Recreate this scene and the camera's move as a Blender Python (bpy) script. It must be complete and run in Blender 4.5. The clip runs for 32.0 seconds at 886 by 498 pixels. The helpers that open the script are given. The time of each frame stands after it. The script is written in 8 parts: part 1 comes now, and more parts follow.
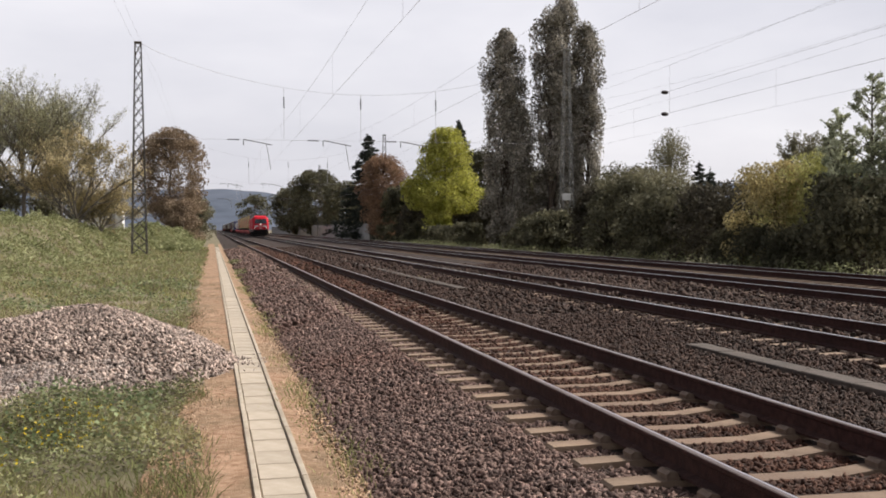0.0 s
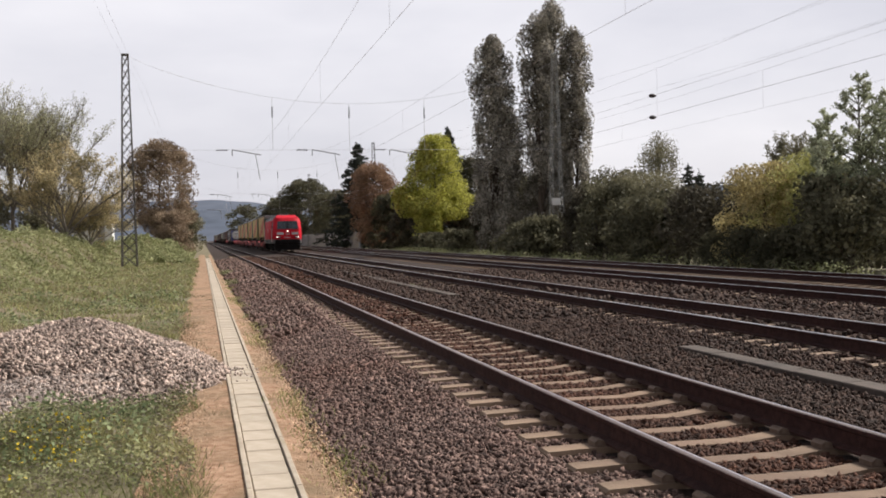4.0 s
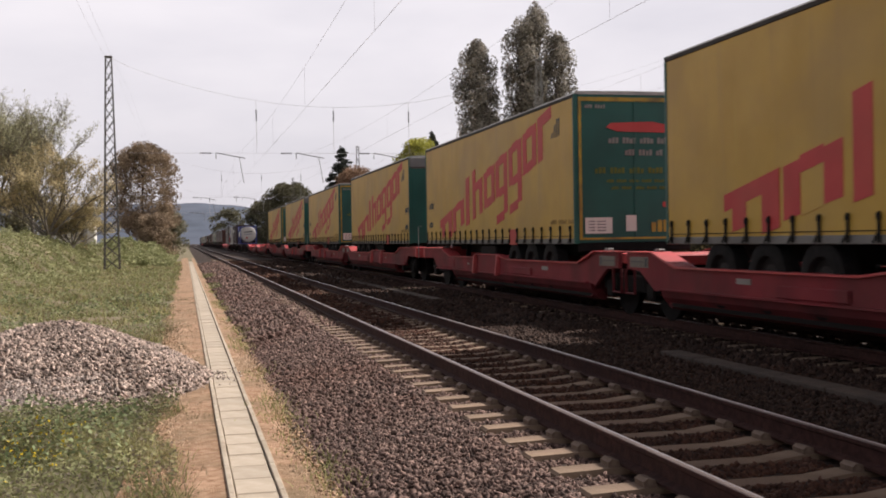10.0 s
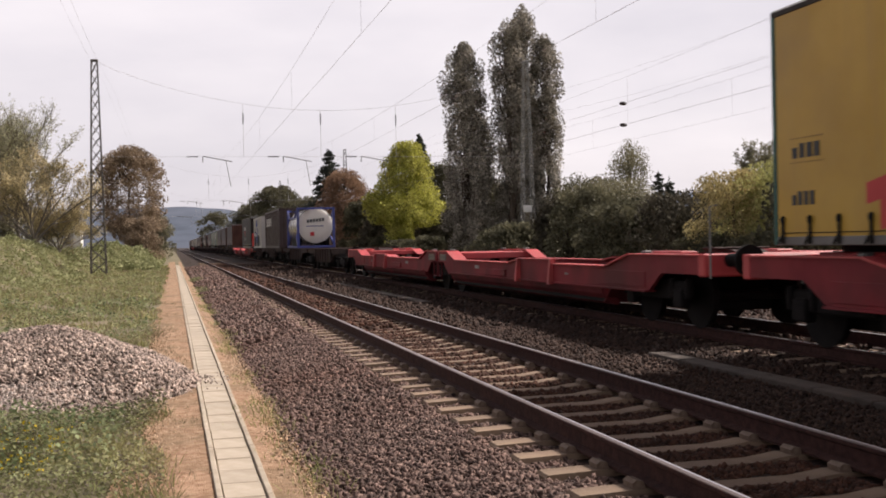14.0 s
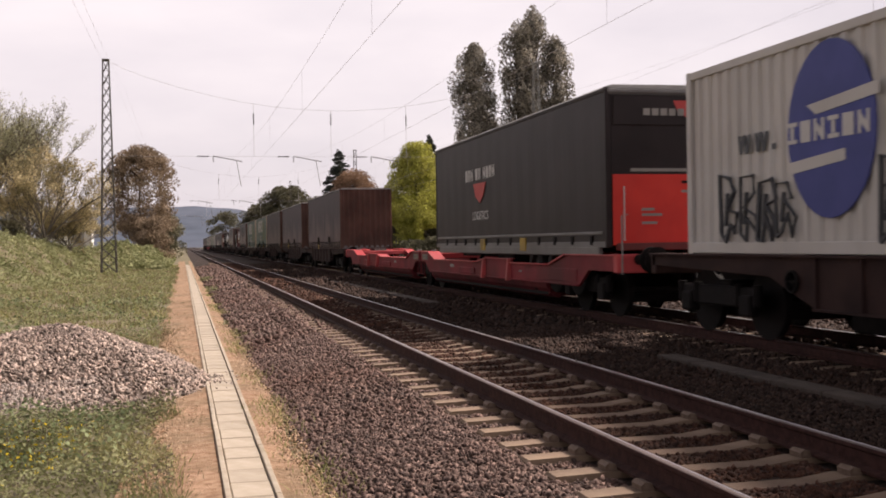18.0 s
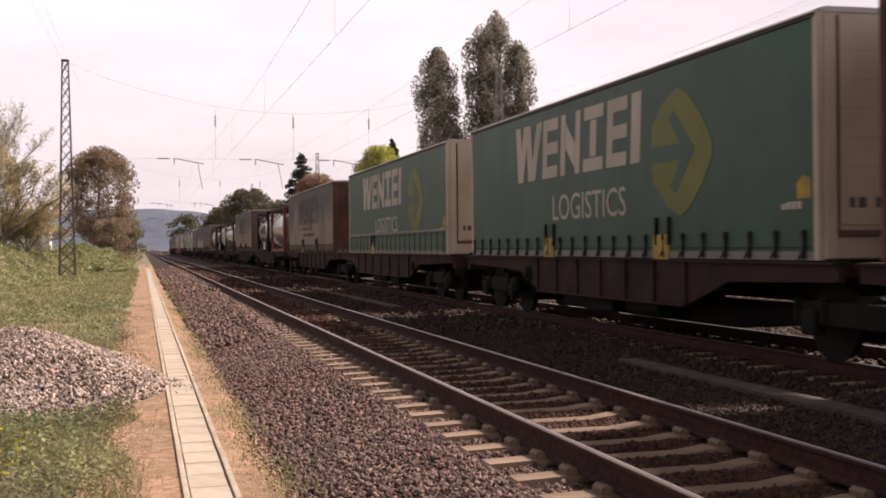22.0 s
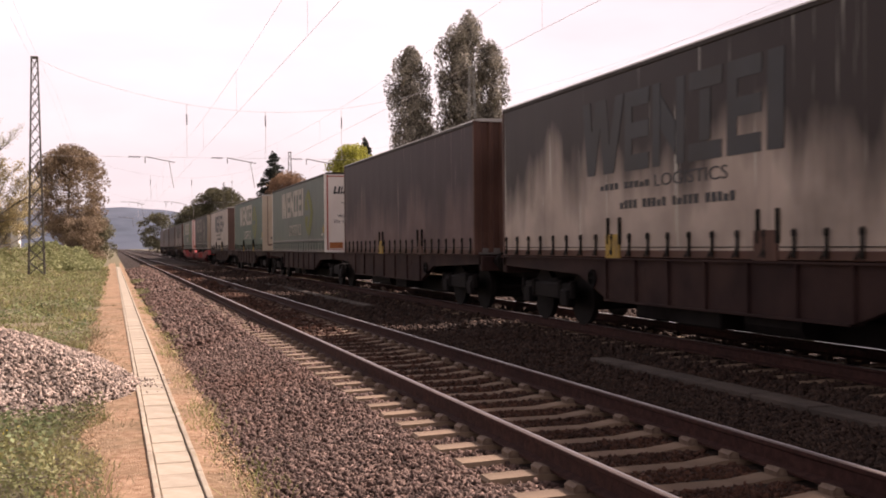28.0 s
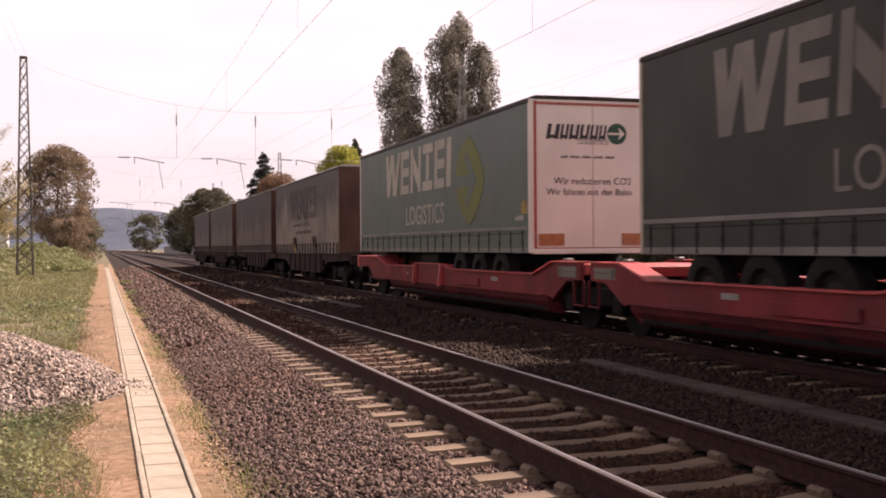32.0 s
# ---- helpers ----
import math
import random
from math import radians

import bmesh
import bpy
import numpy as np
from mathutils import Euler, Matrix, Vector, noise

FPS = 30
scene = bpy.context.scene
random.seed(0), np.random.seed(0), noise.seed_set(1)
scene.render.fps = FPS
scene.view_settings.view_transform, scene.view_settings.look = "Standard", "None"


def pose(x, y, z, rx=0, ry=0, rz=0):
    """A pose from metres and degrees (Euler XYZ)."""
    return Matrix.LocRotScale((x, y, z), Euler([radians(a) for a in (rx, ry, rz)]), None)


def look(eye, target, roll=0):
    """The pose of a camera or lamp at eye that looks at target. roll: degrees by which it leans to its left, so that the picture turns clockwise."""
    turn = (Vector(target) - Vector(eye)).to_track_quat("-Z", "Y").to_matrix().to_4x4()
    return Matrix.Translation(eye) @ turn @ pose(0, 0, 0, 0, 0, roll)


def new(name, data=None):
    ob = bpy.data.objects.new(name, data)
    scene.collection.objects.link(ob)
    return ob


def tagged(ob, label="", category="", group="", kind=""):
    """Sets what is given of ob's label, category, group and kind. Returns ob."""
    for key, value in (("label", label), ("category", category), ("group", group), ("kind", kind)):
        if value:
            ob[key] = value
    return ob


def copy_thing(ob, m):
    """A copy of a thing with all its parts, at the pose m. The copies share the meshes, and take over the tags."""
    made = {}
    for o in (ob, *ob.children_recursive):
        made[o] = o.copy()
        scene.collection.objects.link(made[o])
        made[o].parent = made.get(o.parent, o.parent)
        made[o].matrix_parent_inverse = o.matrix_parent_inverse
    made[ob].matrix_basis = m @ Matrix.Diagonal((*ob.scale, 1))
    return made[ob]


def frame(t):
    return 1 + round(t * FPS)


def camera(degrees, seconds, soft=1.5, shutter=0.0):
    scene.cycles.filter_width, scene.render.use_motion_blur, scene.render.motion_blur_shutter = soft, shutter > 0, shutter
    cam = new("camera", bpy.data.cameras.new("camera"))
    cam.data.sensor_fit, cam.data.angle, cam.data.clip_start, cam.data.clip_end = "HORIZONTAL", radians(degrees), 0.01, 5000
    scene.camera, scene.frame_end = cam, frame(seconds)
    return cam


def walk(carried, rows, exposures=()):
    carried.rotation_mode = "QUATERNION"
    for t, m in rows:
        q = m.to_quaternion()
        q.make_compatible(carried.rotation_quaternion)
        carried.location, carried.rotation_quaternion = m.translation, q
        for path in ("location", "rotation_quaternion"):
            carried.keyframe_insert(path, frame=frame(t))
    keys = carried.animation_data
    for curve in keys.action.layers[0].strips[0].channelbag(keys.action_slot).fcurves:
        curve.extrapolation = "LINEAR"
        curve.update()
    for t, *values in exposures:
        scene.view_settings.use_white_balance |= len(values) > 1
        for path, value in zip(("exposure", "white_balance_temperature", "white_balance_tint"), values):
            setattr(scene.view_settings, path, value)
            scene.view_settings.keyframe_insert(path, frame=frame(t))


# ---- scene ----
EYE = Vector((0.0, 0.0, 1.415))


def gaze(yaw, tilt, lean):
    """The camera's pose at the eye: degrees to the right of the line, upwards, and lean."""
    y, p = radians(yaw), radians(tilt)
    way = Vector((math.sin(y) * math.cos(p), math.cos(y) * math.cos(p), math.sin(p)))
    return look(EYE, EYE + way * 10, lean)


cam = camera(44.22, 32.0, soft=1.85, shutter=0.1)
PATH = [
    (0, 11.96, -1.07, -0.13), (0.5, 12.52, -1.22, -0.41), (1, 12.33, -1.47, -0.52), (1.5, 12.63, -1.62, -0.59), (2, 12.86, -1.44, -0.50),
    (2.5, 12.71, -0.76, -0.68), (3, 13.05, -0.63, -0.70), (3.5, 12.89, -0.74, -0.99), (5.5, 11.22, 0.04, -0.94), (6, 11.60, 0.36, -0.84),
    (6.5, 11.76, 0.33, -0.89), (7, 11.95, -0.01, -0.78), (7.5, 12.12, -0.08, -0.81), (8, 12.30, 0.00, -0.88), (8.5, 12.32, -0.11, -0.95),
    (9, 12.38, -0.07, -1.03), (9.5, 12.49, -0.32, -0.91), (10, 13.29, -0.51, -0.92), (10.5, 13.47, -0.58, -0.96), (11, 13.83, -0.74, -0.80),
    (11.5, 14.37, -0.63, -0.88), (12, 14.14, -0.64, -0.88), (12.5, 14.00, -0.71, -0.91), (13, 14.27, -0.50, -1.25), (13.5, 14.05, -0.33, -1.36),
    (14, 13.94, -0.38, -1.16), (14.5, 13.95, -0.41, -1.22), (15, 13.75, -0.29, -1.29), (15.5, 13.37, -0.27, -1.24), (17.5, 13.64, -0.42, -0.78),
    (18, 13.44, -0.33, -0.87), (18.5, 13.62, -0.27, -0.85), (19, 13.63, -0.31, -0.85), (19.5, 13.90, -0.58, -0.90), (20, 14.33, -0.40, -0.87),
    (20.5, 14.97, -0.33, -0.59), (21, 15.34, -0.29, -0.90), (21.5, 15.26, -0.25, -0.85), (22, 15.42, -0.14, -0.59), (22.5, 15.89, -0.09, -0.73),
    (23, 15.76, -0.27, -0.76), (23.5, 15.52, -0.18, -0.73), (24, 15.77, -0.02, -0.63), (24.5, 15.85, 0.06, -0.62), (26.5, 16.66, -0.20, -0.88),
    (27, 17.01, -0.19, -0.50), (27.5, 16.93, -0.24, -0.36), (28, 16.85, -0.20, -0.54), (28.5, 16.96, -0.02, -0.50), (29, 16.93, 0.20, -0.26),
    (29.5, 16.91, 0.14, -0.43), (30, 17.24, -0.20, -0.56), (30.5, 17.15, -0.26, -0.68), (31, 17.10, 0.00, -0.13), (31.5, 17.12, -0.03, -0.42),
    (32, 17.38, -0.13, -0.41),
]
walk(cam, [(t, gaze(a, b, c)) for t, a, b, c in PATH],
     exposures=[(0, 0.1, 6450, 12), (3.5, 0.1, 6450, 12), (9, 0.1, 6600, 15), (15.5, 0.15, 6800, 18),
                (20, 0.25, 7100, 23), (24, 0.4, 7250, 27), (32, 0.42, 7300, 29)])

# ---- light: a hazy bright sky, a veiled sun high on the far side of the line ----
SUN_EL, SUN_AZ = 44.0, 74.0
world = bpy.data.worlds.new("sky")
scene.world = world
world.use_nodes = True
wn, wl = world.node_tree.nodes, world.node_tree.links
wn.clear()
sky = wn.new("ShaderNodeTexSky")
sky.sky_type, sky.sun_disc = "NISHITA", False
sky.sun_elevation, sky.sun_rotation = radians(SUN_EL), radians(SUN_AZ)
sky.air_density, sky.dust_density = 1.0, 3.0
coord = wn.new("ShaderNodeTexCoord")
stretch = wn.new("ShaderNodeMapping")
stretch.inputs["Scale"].default_value = (1.0, 1.0, 3.2)
clouds = wn.new("ShaderNodeTexNoise")
clouds.inputs["Scale"].default_value, clouds.inputs["Detail"].default_value = 2.2, 6.0
ramp = wn.new("ShaderNodeValToRGB")
ramp.color_ramp.elements[0].position, ramp.color_ramp.elements[0].color = 0.33, (0.69, 0.69, 0.745, 1)
ramp.color_ramp.elements[1].position, ramp.color_ramp.elements[1].color = 0.68, (0.96, 0.945, 0.97, 1)
veil, clear, both, out = (wn.new(n) for n in ("ShaderNodeBackground", "ShaderNodeBackground", "ShaderNodeAddShader", "ShaderNodeOutputWorld"))
clear.inputs["Strength"].default_value = 0.012
wl.new(coord.outputs["Generated"], stretch.inputs["Vector"])
wl.new(stretch.outputs["Vector"], clouds.inputs["Vector"])
wl.new(clouds.outputs["Fac"], ramp.inputs["Fac"])
# the veil of haze thins towards the zenith
apart = wn.new("ShaderNodeSeparateXYZ")
thin = wn.new("ShaderNodeMapRange")
thin.interpolation_type = "SMOOTHSTEP"
for key, value in (("From Min", 0.24), ("From Max", 0.9), ("To Min", 0.86), ("To Max", 0.2)):
    thin.inputs[key].default_value = value
wl.new(coord.outputs["Generated"], apart.inputs["Vector"])
wl.new(apart.outputs["Z"], thin.inputs["Value"])
# and it is dimmer on the side away from the sun
toward, away, veiled = wn.new("ShaderNodeVectorMath"), wn.new("ShaderNodeMapRange"), wn.new("ShaderNodeMath")
toward.operation, veiled.operation = "DOT_PRODUCT", "MULTIPLY"
toward.inputs[1].default_value = (math.sin(radians(SUN_AZ)), math.cos(radians(SUN_AZ)), 0)
away.interpolation_type = "SMOOTHSTEP"
for key, value in (("From Min", -1.0), ("From Max", -0.05), ("To Min", 0.55), ("To Max", 1.0)):
    away.inputs[key].default_value = value
wl.new(coord.outputs["Generated"], toward.inputs[0])
wl.new(toward.outputs["Value"], away.inputs["Value"])
wl.new(thin.outputs["Result"], veiled.inputs[0])
wl.new(away.outputs["Result"], veiled.inputs[1])
wl.new(veiled.outputs["Value"], veil.inputs["Strength"])
wl.new(ramp.outputs["Color"], veil.inputs["Color"])
wl.new(sky.outputs["Color"], clear.inputs["Color"])
wl.new(veil.outputs["Background"], both.inputs[0])
wl.new(clear.outputs["Background"], both.inputs[1])
wl.new(both.outputs["Shader"], out.inputs["Surface"])

sun = new("sun", bpy.data.lights.new("sun", "SUN"))
sun.data.energy, sun.data.angle, sun.data.color = 5.7, radians(5.0), (1.0, 0.95, 0.87)
_a, _e = radians(SUN_AZ), radians(SUN_EL)
sun.matrix_world = look((0, 0, 60), Vector((0, 0, 60)) - Vector((math.sin(_a) * math.cos(_e), math.cos(_a) * math.cos(_e), math.sin(_e))))


# ---- materials ----
def mat(name, a, b=None, scale=3.0, rough=0.7, metal=0.0, bump=0.0, bump_scale=40.0, dirt=None, dirt_amount=0.5, dirt_scale=0.6,
        stretch=(1, 1, 1), vary=0.0, gloss=None, island=0.0, spec=0.5):
    """A surface whose colour wanders between a and b, with a second, larger scale of dirt, and fine relief."""
    m = bpy.data.materials.new(name)
    m.use_nodes = True
    n, l = m.node_tree.nodes, m.node_tree.links
    p = n["Principled BSDF"]
    p.inputs["Roughness"].default_value, p.inputs["Metallic"].default_value = rough, metal
    p.inputs["Specular IOR Level"].default_value = spec
    co = n.new("ShaderNodeTexCoord")
    mp = n.new("ShaderNodeMapping")
    mp.inputs["Scale"].default_value = stretch
    l.new(co.outputs["Object"], mp.inputs["Vector"])
    t1 = n.new("ShaderNodeTexNoise")
    t1.inputs["Scale"].default_value, t1.inputs["Detail"].default_value = scale, 5.0
    l.new(mp.outputs["Vector"], t1.inputs["Vector"])
    r1 = n.new("ShaderNodeValToRGB")
    r1.color_ramp.elements[0].position, r1.color_ramp.elements[1].position = 0.35, 0.65
    r1.color_ramp.elements[0].color = (*a, 1)
    r1.color_ramp.elements[1].color = (*(b or a), 1)
    l.new(t1.outputs["Fac"], r1.inputs["Fac"])
    col = r1.outputs["Color"]
    if dirt:
        t2 = n.new("ShaderNodeTexNoise")
        t2.inputs["Scale"].default_value, t2.inputs["Detail"].default_value = dirt_scale, 6.0
        l.new(mp.outputs["Vector"], t2.inputs["Vector"])
        r2 = n.new("ShaderNodeValToRGB")
        r2.color_ramp.elements[0].position, r2.color_ramp.elements[1].position = 0.42, 0.7
        r2.color_ramp.elements[0].color, r2.color_ramp.elements[1].color = (0, 0, 0, 1), (dirt_amount,) * 3 + (1,)
        l.new(t2.outputs["Fac"], r2.inputs["Fac"])
        mx = n.new("ShaderNodeMix")
        mx.data_type = "RGBA"
        mx.inputs["B"].default_value = (*dirt, 1)
        l.new(r2.outputs["Color"], mx.inputs["Factor"])
        l.new(col, mx.inputs["A"])
        col = mx.outputs["Result"]
    if vary or island:
        src = n.new("ShaderNodeNewGeometry").outputs["Random Per Island"] if island else n.new("ShaderNodeObjectInfo").outputs["Random"]
        mr = n.new("ShaderNodeMapRange")
        mr.inputs["To Min"].default_value, mr.inputs["To Max"].default_value = 1 - (vary or island), 1 + (vary or island)
        l.new(src, mr.inputs["Value"])
        hs = n.new("ShaderNodeHueSaturation")
        l.new(mr.outputs["Result"], hs.inputs["Value"])
        l.new(col, hs.inputs["Color"])
        col = hs.outputs["Color"]
    l.new(col, p.inputs["Base Color"])
    if bump:
        t3 = n.new("ShaderNodeTexNoise")
        t3.inputs["Scale"].default_value, t3.inputs["Detail"].default_value = bump_scale, 4.0
        l.new(mp.outputs["Vector"], t3.inputs["Vector"])
        bp = n.new("ShaderNodeBump")
        bp.inputs["Strength"].default_value, bp.inputs["Distance"].default_value = bump, 0.02
        l.new(t3.outputs["Fac"], bp.inputs["Height"])
        l.new(bp.outputs["Normal"], p.inputs["Normal"])
    return m


def glow(name, colour, strength):
    m = bpy.data.materials.new(name)
    m.use_nodes = True
    p = m.node_tree.nodes["Principled BSDF"]
    p.inputs["Base Color"].default_value = (*colour, 1)
    p.inputs["Emission Color"].default_value = (*colour, 1)
    p.inputs["Emission Strength"].default_value = strength
    return m


# ---- building tools ----
class Geo:
    """Gathers faces for one mesh."""

    def __init__(self):
        self.v, self.f = [], []

    def add(self, verts, faces):
        k = len(self.v)
        self.v += [tuple(q) for q in verts]
        self.f += [tuple(i + k for i in q) for q in faces]
        return self

    def box(self, x0, x1, y0, y1, z0, z1, c=0.0):
        x0, x1, y0, y1, z0, z1 = min(x0, x1), max(x0, x1), min(y0, y1), max(y0, y1), min(z0, z1), max(z0, z1)
        if c <= 0:
            return self.add([(x0, y0, z0), (x1, y0, z0), (x1, y1, z0), (x0, y1, z0), (x0, y0, z1), (x1, y0, z1), (x1, y1, z1), (x0, y1, z1)],
                            [(0, 3, 2, 1), (4, 5, 6, 7), (0, 1, 5, 4), (1, 2, 6, 5), (2, 3, 7, 6), (3, 0, 4, 7)])
        c = min(c, (x1 - x0) / 3, (y1 - y0) / 3, (z1 - z0) / 3)
        bm = bmesh.new()
        vs = [bm.verts.new(q) for q in ((x, y, z) for x in (x0, x1) for y in (y0, y1) for z in (z0, z1))]
        for q in ((0, 1, 3, 2), (4, 6, 7, 5), (0, 4, 5, 1), (2, 3, 7, 6), (0, 2, 6, 4), (1, 5, 7, 3)):
            bm.faces.new([vs[i] for i in q])
        bmesh.ops.bevel(bm, geom=bm.edges[:], offset=c, segments=1, affect="EDGES")
        bm.verts.index_update()
        self.add([q.co for q in bm.verts], [[w.index for w in q.verts] for q in bm.faces])
        bm.free()
        return self

    def prism(self, outline, lo, hi, axis="x"):
        """A closed outline pushed along an axis. For x the outline is (y, z), for y (x, z), for z (x, y)."""
        n = len(outline)
        put = {"x": lambda a, p: (a, p[0], p[1]), "y": lambda a, p: (p[0], a, p[1]), "z": lambda a, p: (p[0], p[1], a)}[axis]
        return self.add([put(lo, p) for p in outline] + [put(hi, p) for p in outline],
                        [tuple(range(n))[::-1], tuple(range(n, 2 * n))] + [(i, (i + 1) % n, n + (i + 1) % n, n + i) for i in range(n)])

    def rod(self, a, b, r, n=6, r2=None):
        a, b = Vector(a), Vector(b)
        w = (b - a).normalized()
        u = w.orthogonal().normalized()
        v = w.cross(u)
        ring = [(math.cos(2 * math.pi * i / n), math.sin(2 * math.pi * i / n)) for i in range(n)]
        r2 = r if r2 is None else r2
        return self.add([a + (u * c + v * s) * r for c, s in ring] + [b + (u * c + v * s) * r2 for c, s in ring],
                        [tuple(range(n))[::-1], tuple(range(n, 2 * n))] + [(i, (i + 1) % n, n + (i + 1) % n, n + i) for i in range(n)])

    def lathe(self, rows, n=24, axis="x", at=(0, 0, 0)):
        """Rings of (place along the axis, radius)."""
        k = len(rows)
        verts = []
        for a, r in rows:
            for i in range(n):
                c, s = r * math.cos(2 * math.pi * i / n), r * math.sin(2 * math.pi * i / n)
                q = {"x": (a, c, s), "y": (c, a, s), "z": (c, s, a)}[axis]
                verts.append((q[0] + at[0], q[1] + at[1], q[2] + at[2]))
        faces = [(j * n + i, j * n + (i + 1) % n, (j + 1) * n + (i + 1) % n, (j + 1) * n + i) for j in range(k - 1) for i in range(n)]
        return self.add(verts, faces + [tuple(range(n))[::-1], tuple(range((k - 1) * n, k * n))])

    def tube(self, pts, r, n=5):
        pts = [Vector(p) for p in pts]
        v, k = [], len(pts)
        for i, p in enumerate(pts):
            w = (pts[min(i + 1, k - 1)] - pts[max(i - 1, 0)]).normalized()
            u = w.cross(Vector((0, 0, 1)) if abs(w.z) < 0.9 else Vector((1, 0, 0))).normalized()
            q = w.cross(u)
            v += [p + (u * math.cos(2 * math.pi * j / n) + q * math.sin(2 * math.pi * j / n)) * r for j in range(n)]
        f = [(i * n + j, i * n + (j + 1) % n, (i + 1) * n + (j + 1) % n, (i + 1) * n + j) for i in range(k - 1) for j in range(n)]
        return self.add(v, f + [tuple(range(n))[::-1], tuple(range((k - 1) * n, k * n))])


def mesh_of(name, g, m, smooth=False):
    me = bpy.data.meshes.new(name)
    me.from_pydata(g.v, [], g.f)
    bm = bmesh.new()
    bm.from_mesh(me)
    bmesh.ops.recalc_face_normals(bm, faces=bm.faces[:])
    bm.to_mesh(me)
    bm.free()
    if smooth:
        me.shade_smooth()
        me.set_sharp_from_angle(angle=radians(40))
    me.materials.append(m)
    return me


def part(name, g, m, parent, label="", smooth=False):
    ob = new(name, g if isinstance(g, bpy.types.Mesh) else mesh_of(name, g, m, smooth))
    ob.parent = parent
    if label:
        ob["label"] = label
    return ob


def empty(name, m=None):
    ob = new(name)
    ob.empty_display_size = 0.3
    if m:
        ob.matrix_world = m
    return ob


def solid(name, g, m, label="", category="", kind="", group="", smooth=False):
    return tagged(new(name, mesh_of(name, g, m, smooth)), label, category, group, kind)


def raw_mesh(name, verts, faces, m, smooth=False):
    """A mesh from arrays: verts (n, 3), faces (k, corners)."""
    verts, faces = np.asarray(verts, np.float32), np.asarray(faces, np.int32)
    me = bpy.data.meshes.new(name)
    k, c = faces.shape
    me.vertices.add(len(verts))
    me.vertices.foreach_set("co", verts.ravel())
    me.loops.add(k * c)
    me.loops.foreach_set("vertex_index", faces.ravel())
    me.polygons.add(k)
    me.polygons.foreach_set("loop_start", np.arange(0, k * c, c, dtype=np.int32))
    me.polygons.foreach_set("loop_total", np.full(k, c, np.int32))
    me.update(calc_edges=True)
    if smooth:
        me.shade_smooth()
    me.materials.append(m)
    return me


rng = np.random.default_rng(7)


def turns(n):
    """n random rotations as (n, 3, 3)."""
    q = rng.normal(size=(n, 4))
    q /= np.linalg.norm(q, axis=1)[:, None]
    w, x, y, z = q.T
    return np.stack([np.stack([1 - 2 * (y * y + z * z), 2 * (x * y - z * w), 2 * (x * z + y * w)], 1),
                     np.stack([2 * (x * y + z * w), 1 - 2 * (x * x + z * z), 2 * (y * z - x * w)], 1),
                     np.stack([2 * (x * z - y * w), 2 * (y * z + x * w), 1 - 2 * (x * x + y * y)], 1)], 1)


CUBE = np.array([(x, y, z) for x in (-1, 1) for y in (-1, 1) for z in (-1, 1)], float)
CUBE_F = np.array([(0, 1, 3, 2), (4, 6, 7, 5), (0, 4, 5, 1), (2, 3, 7, 6), (0, 2, 6, 4), (1, 5, 7, 3)])


def stones(name, centres, sizes, m):
    """Broken stones: uneven six-sided lumps, one island each."""
    n = len(centres)
    long = rng.permuted(np.tile([1.25, 0.85, 0.5], (n, 1)), axis=1)[:, None, :]
    shape = CUBE[None] * rng.uniform(0.35, 1.0, (n, 8, 3)) * rng.uniform(0.75, 1.1, (n, 1, 3)) * long
    v = np.einsum("nij,nkj->nki", turns(n), shape) * sizes[:, None, None] + centres[:, None, :]
    f = CUBE_F[None] + 8 * np.arange(n)[:, None, None]
    return raw_mesh(name, v.reshape(-1, 3), f.reshape(-1, 4), m)

M_GRASS = mat("meadow", (0.1, 0.095, 0.045), (0.19, 0.165, 0.09), 0.9, 0.9, bump=0.6, bump_scale=9, dirt=(0.25, 0.185, 0.13), dirt_amount=0.6, dirt_scale=0.25)
M_BALLAST = mat("ballast_bed", (0.016, 0.00945, 0.00707), (0.0491, 0.0291, 0.0211), 22, 0.95, bump=1.0, bump_scale=24, dirt=(0.0314, 0.0162, 0.0108), dirt_amount=0.6, dirt_scale=0.5, spec=0.32)
M_STONE = mat("ballast_stone", (0.082, 0.053, 0.045), (0.218, 0.146, 0.121), 9, 0.9, bump=0.3, bump_scale=60, dirt=(0.12, 0.062, 0.045), dirt_amount=0.6, dirt_scale=0.4, island=0.6, spec=0.32)
M_DARKSTONE = mat("darker_ballast_stone", (0.03, 0.0179, 0.0136), (0.0732, 0.0445, 0.0333), 9, 0.9, bump=0.3, bump_scale=60, dirt=(0.0412, 0.0196, 0.0127), dirt_amount=0.7, dirt_scale=0.4, island=0.45, spec=0.32)
M_RUST_STONE = mat("rusty_stone", (0.0499, 0.0219, 0.0132), (0.105, 0.0466, 0.0288), 9, 0.9, bump=0.3, bump_scale=60, dirt=(0.0299, 0.0165, 0.0119), dirt_amount=0.7, dirt_scale=0.5, island=0.45, spec=0.32)
M_PILE = mat("pale_gravel", (0.22, 0.168, 0.142), (0.46, 0.362, 0.305), 8, 0.9, bump=0.3, bump_scale=70, dirt=(0.25, 0.182, 0.145), dirt_amount=0.6, dirt_scale=1.2, island=0.75)
M_SAND = mat("sandy_grit", (0.27, 0.15, 0.082), (0.47, 0.3, 0.19), 11, 0.95, bump=1.0, bump_scale=70, dirt=(0.15, 0.115, 0.06), dirt_amount=0.75, dirt_scale=1.3)
M_GRIT = mat("grit_stone", (0.3, 0.19, 0.115), (0.56, 0.42, 0.3), 8, 0.95, dirt=(0.36, 0.23, 0.14), dirt_scale=1.0, island=0.5, spec=0.2)
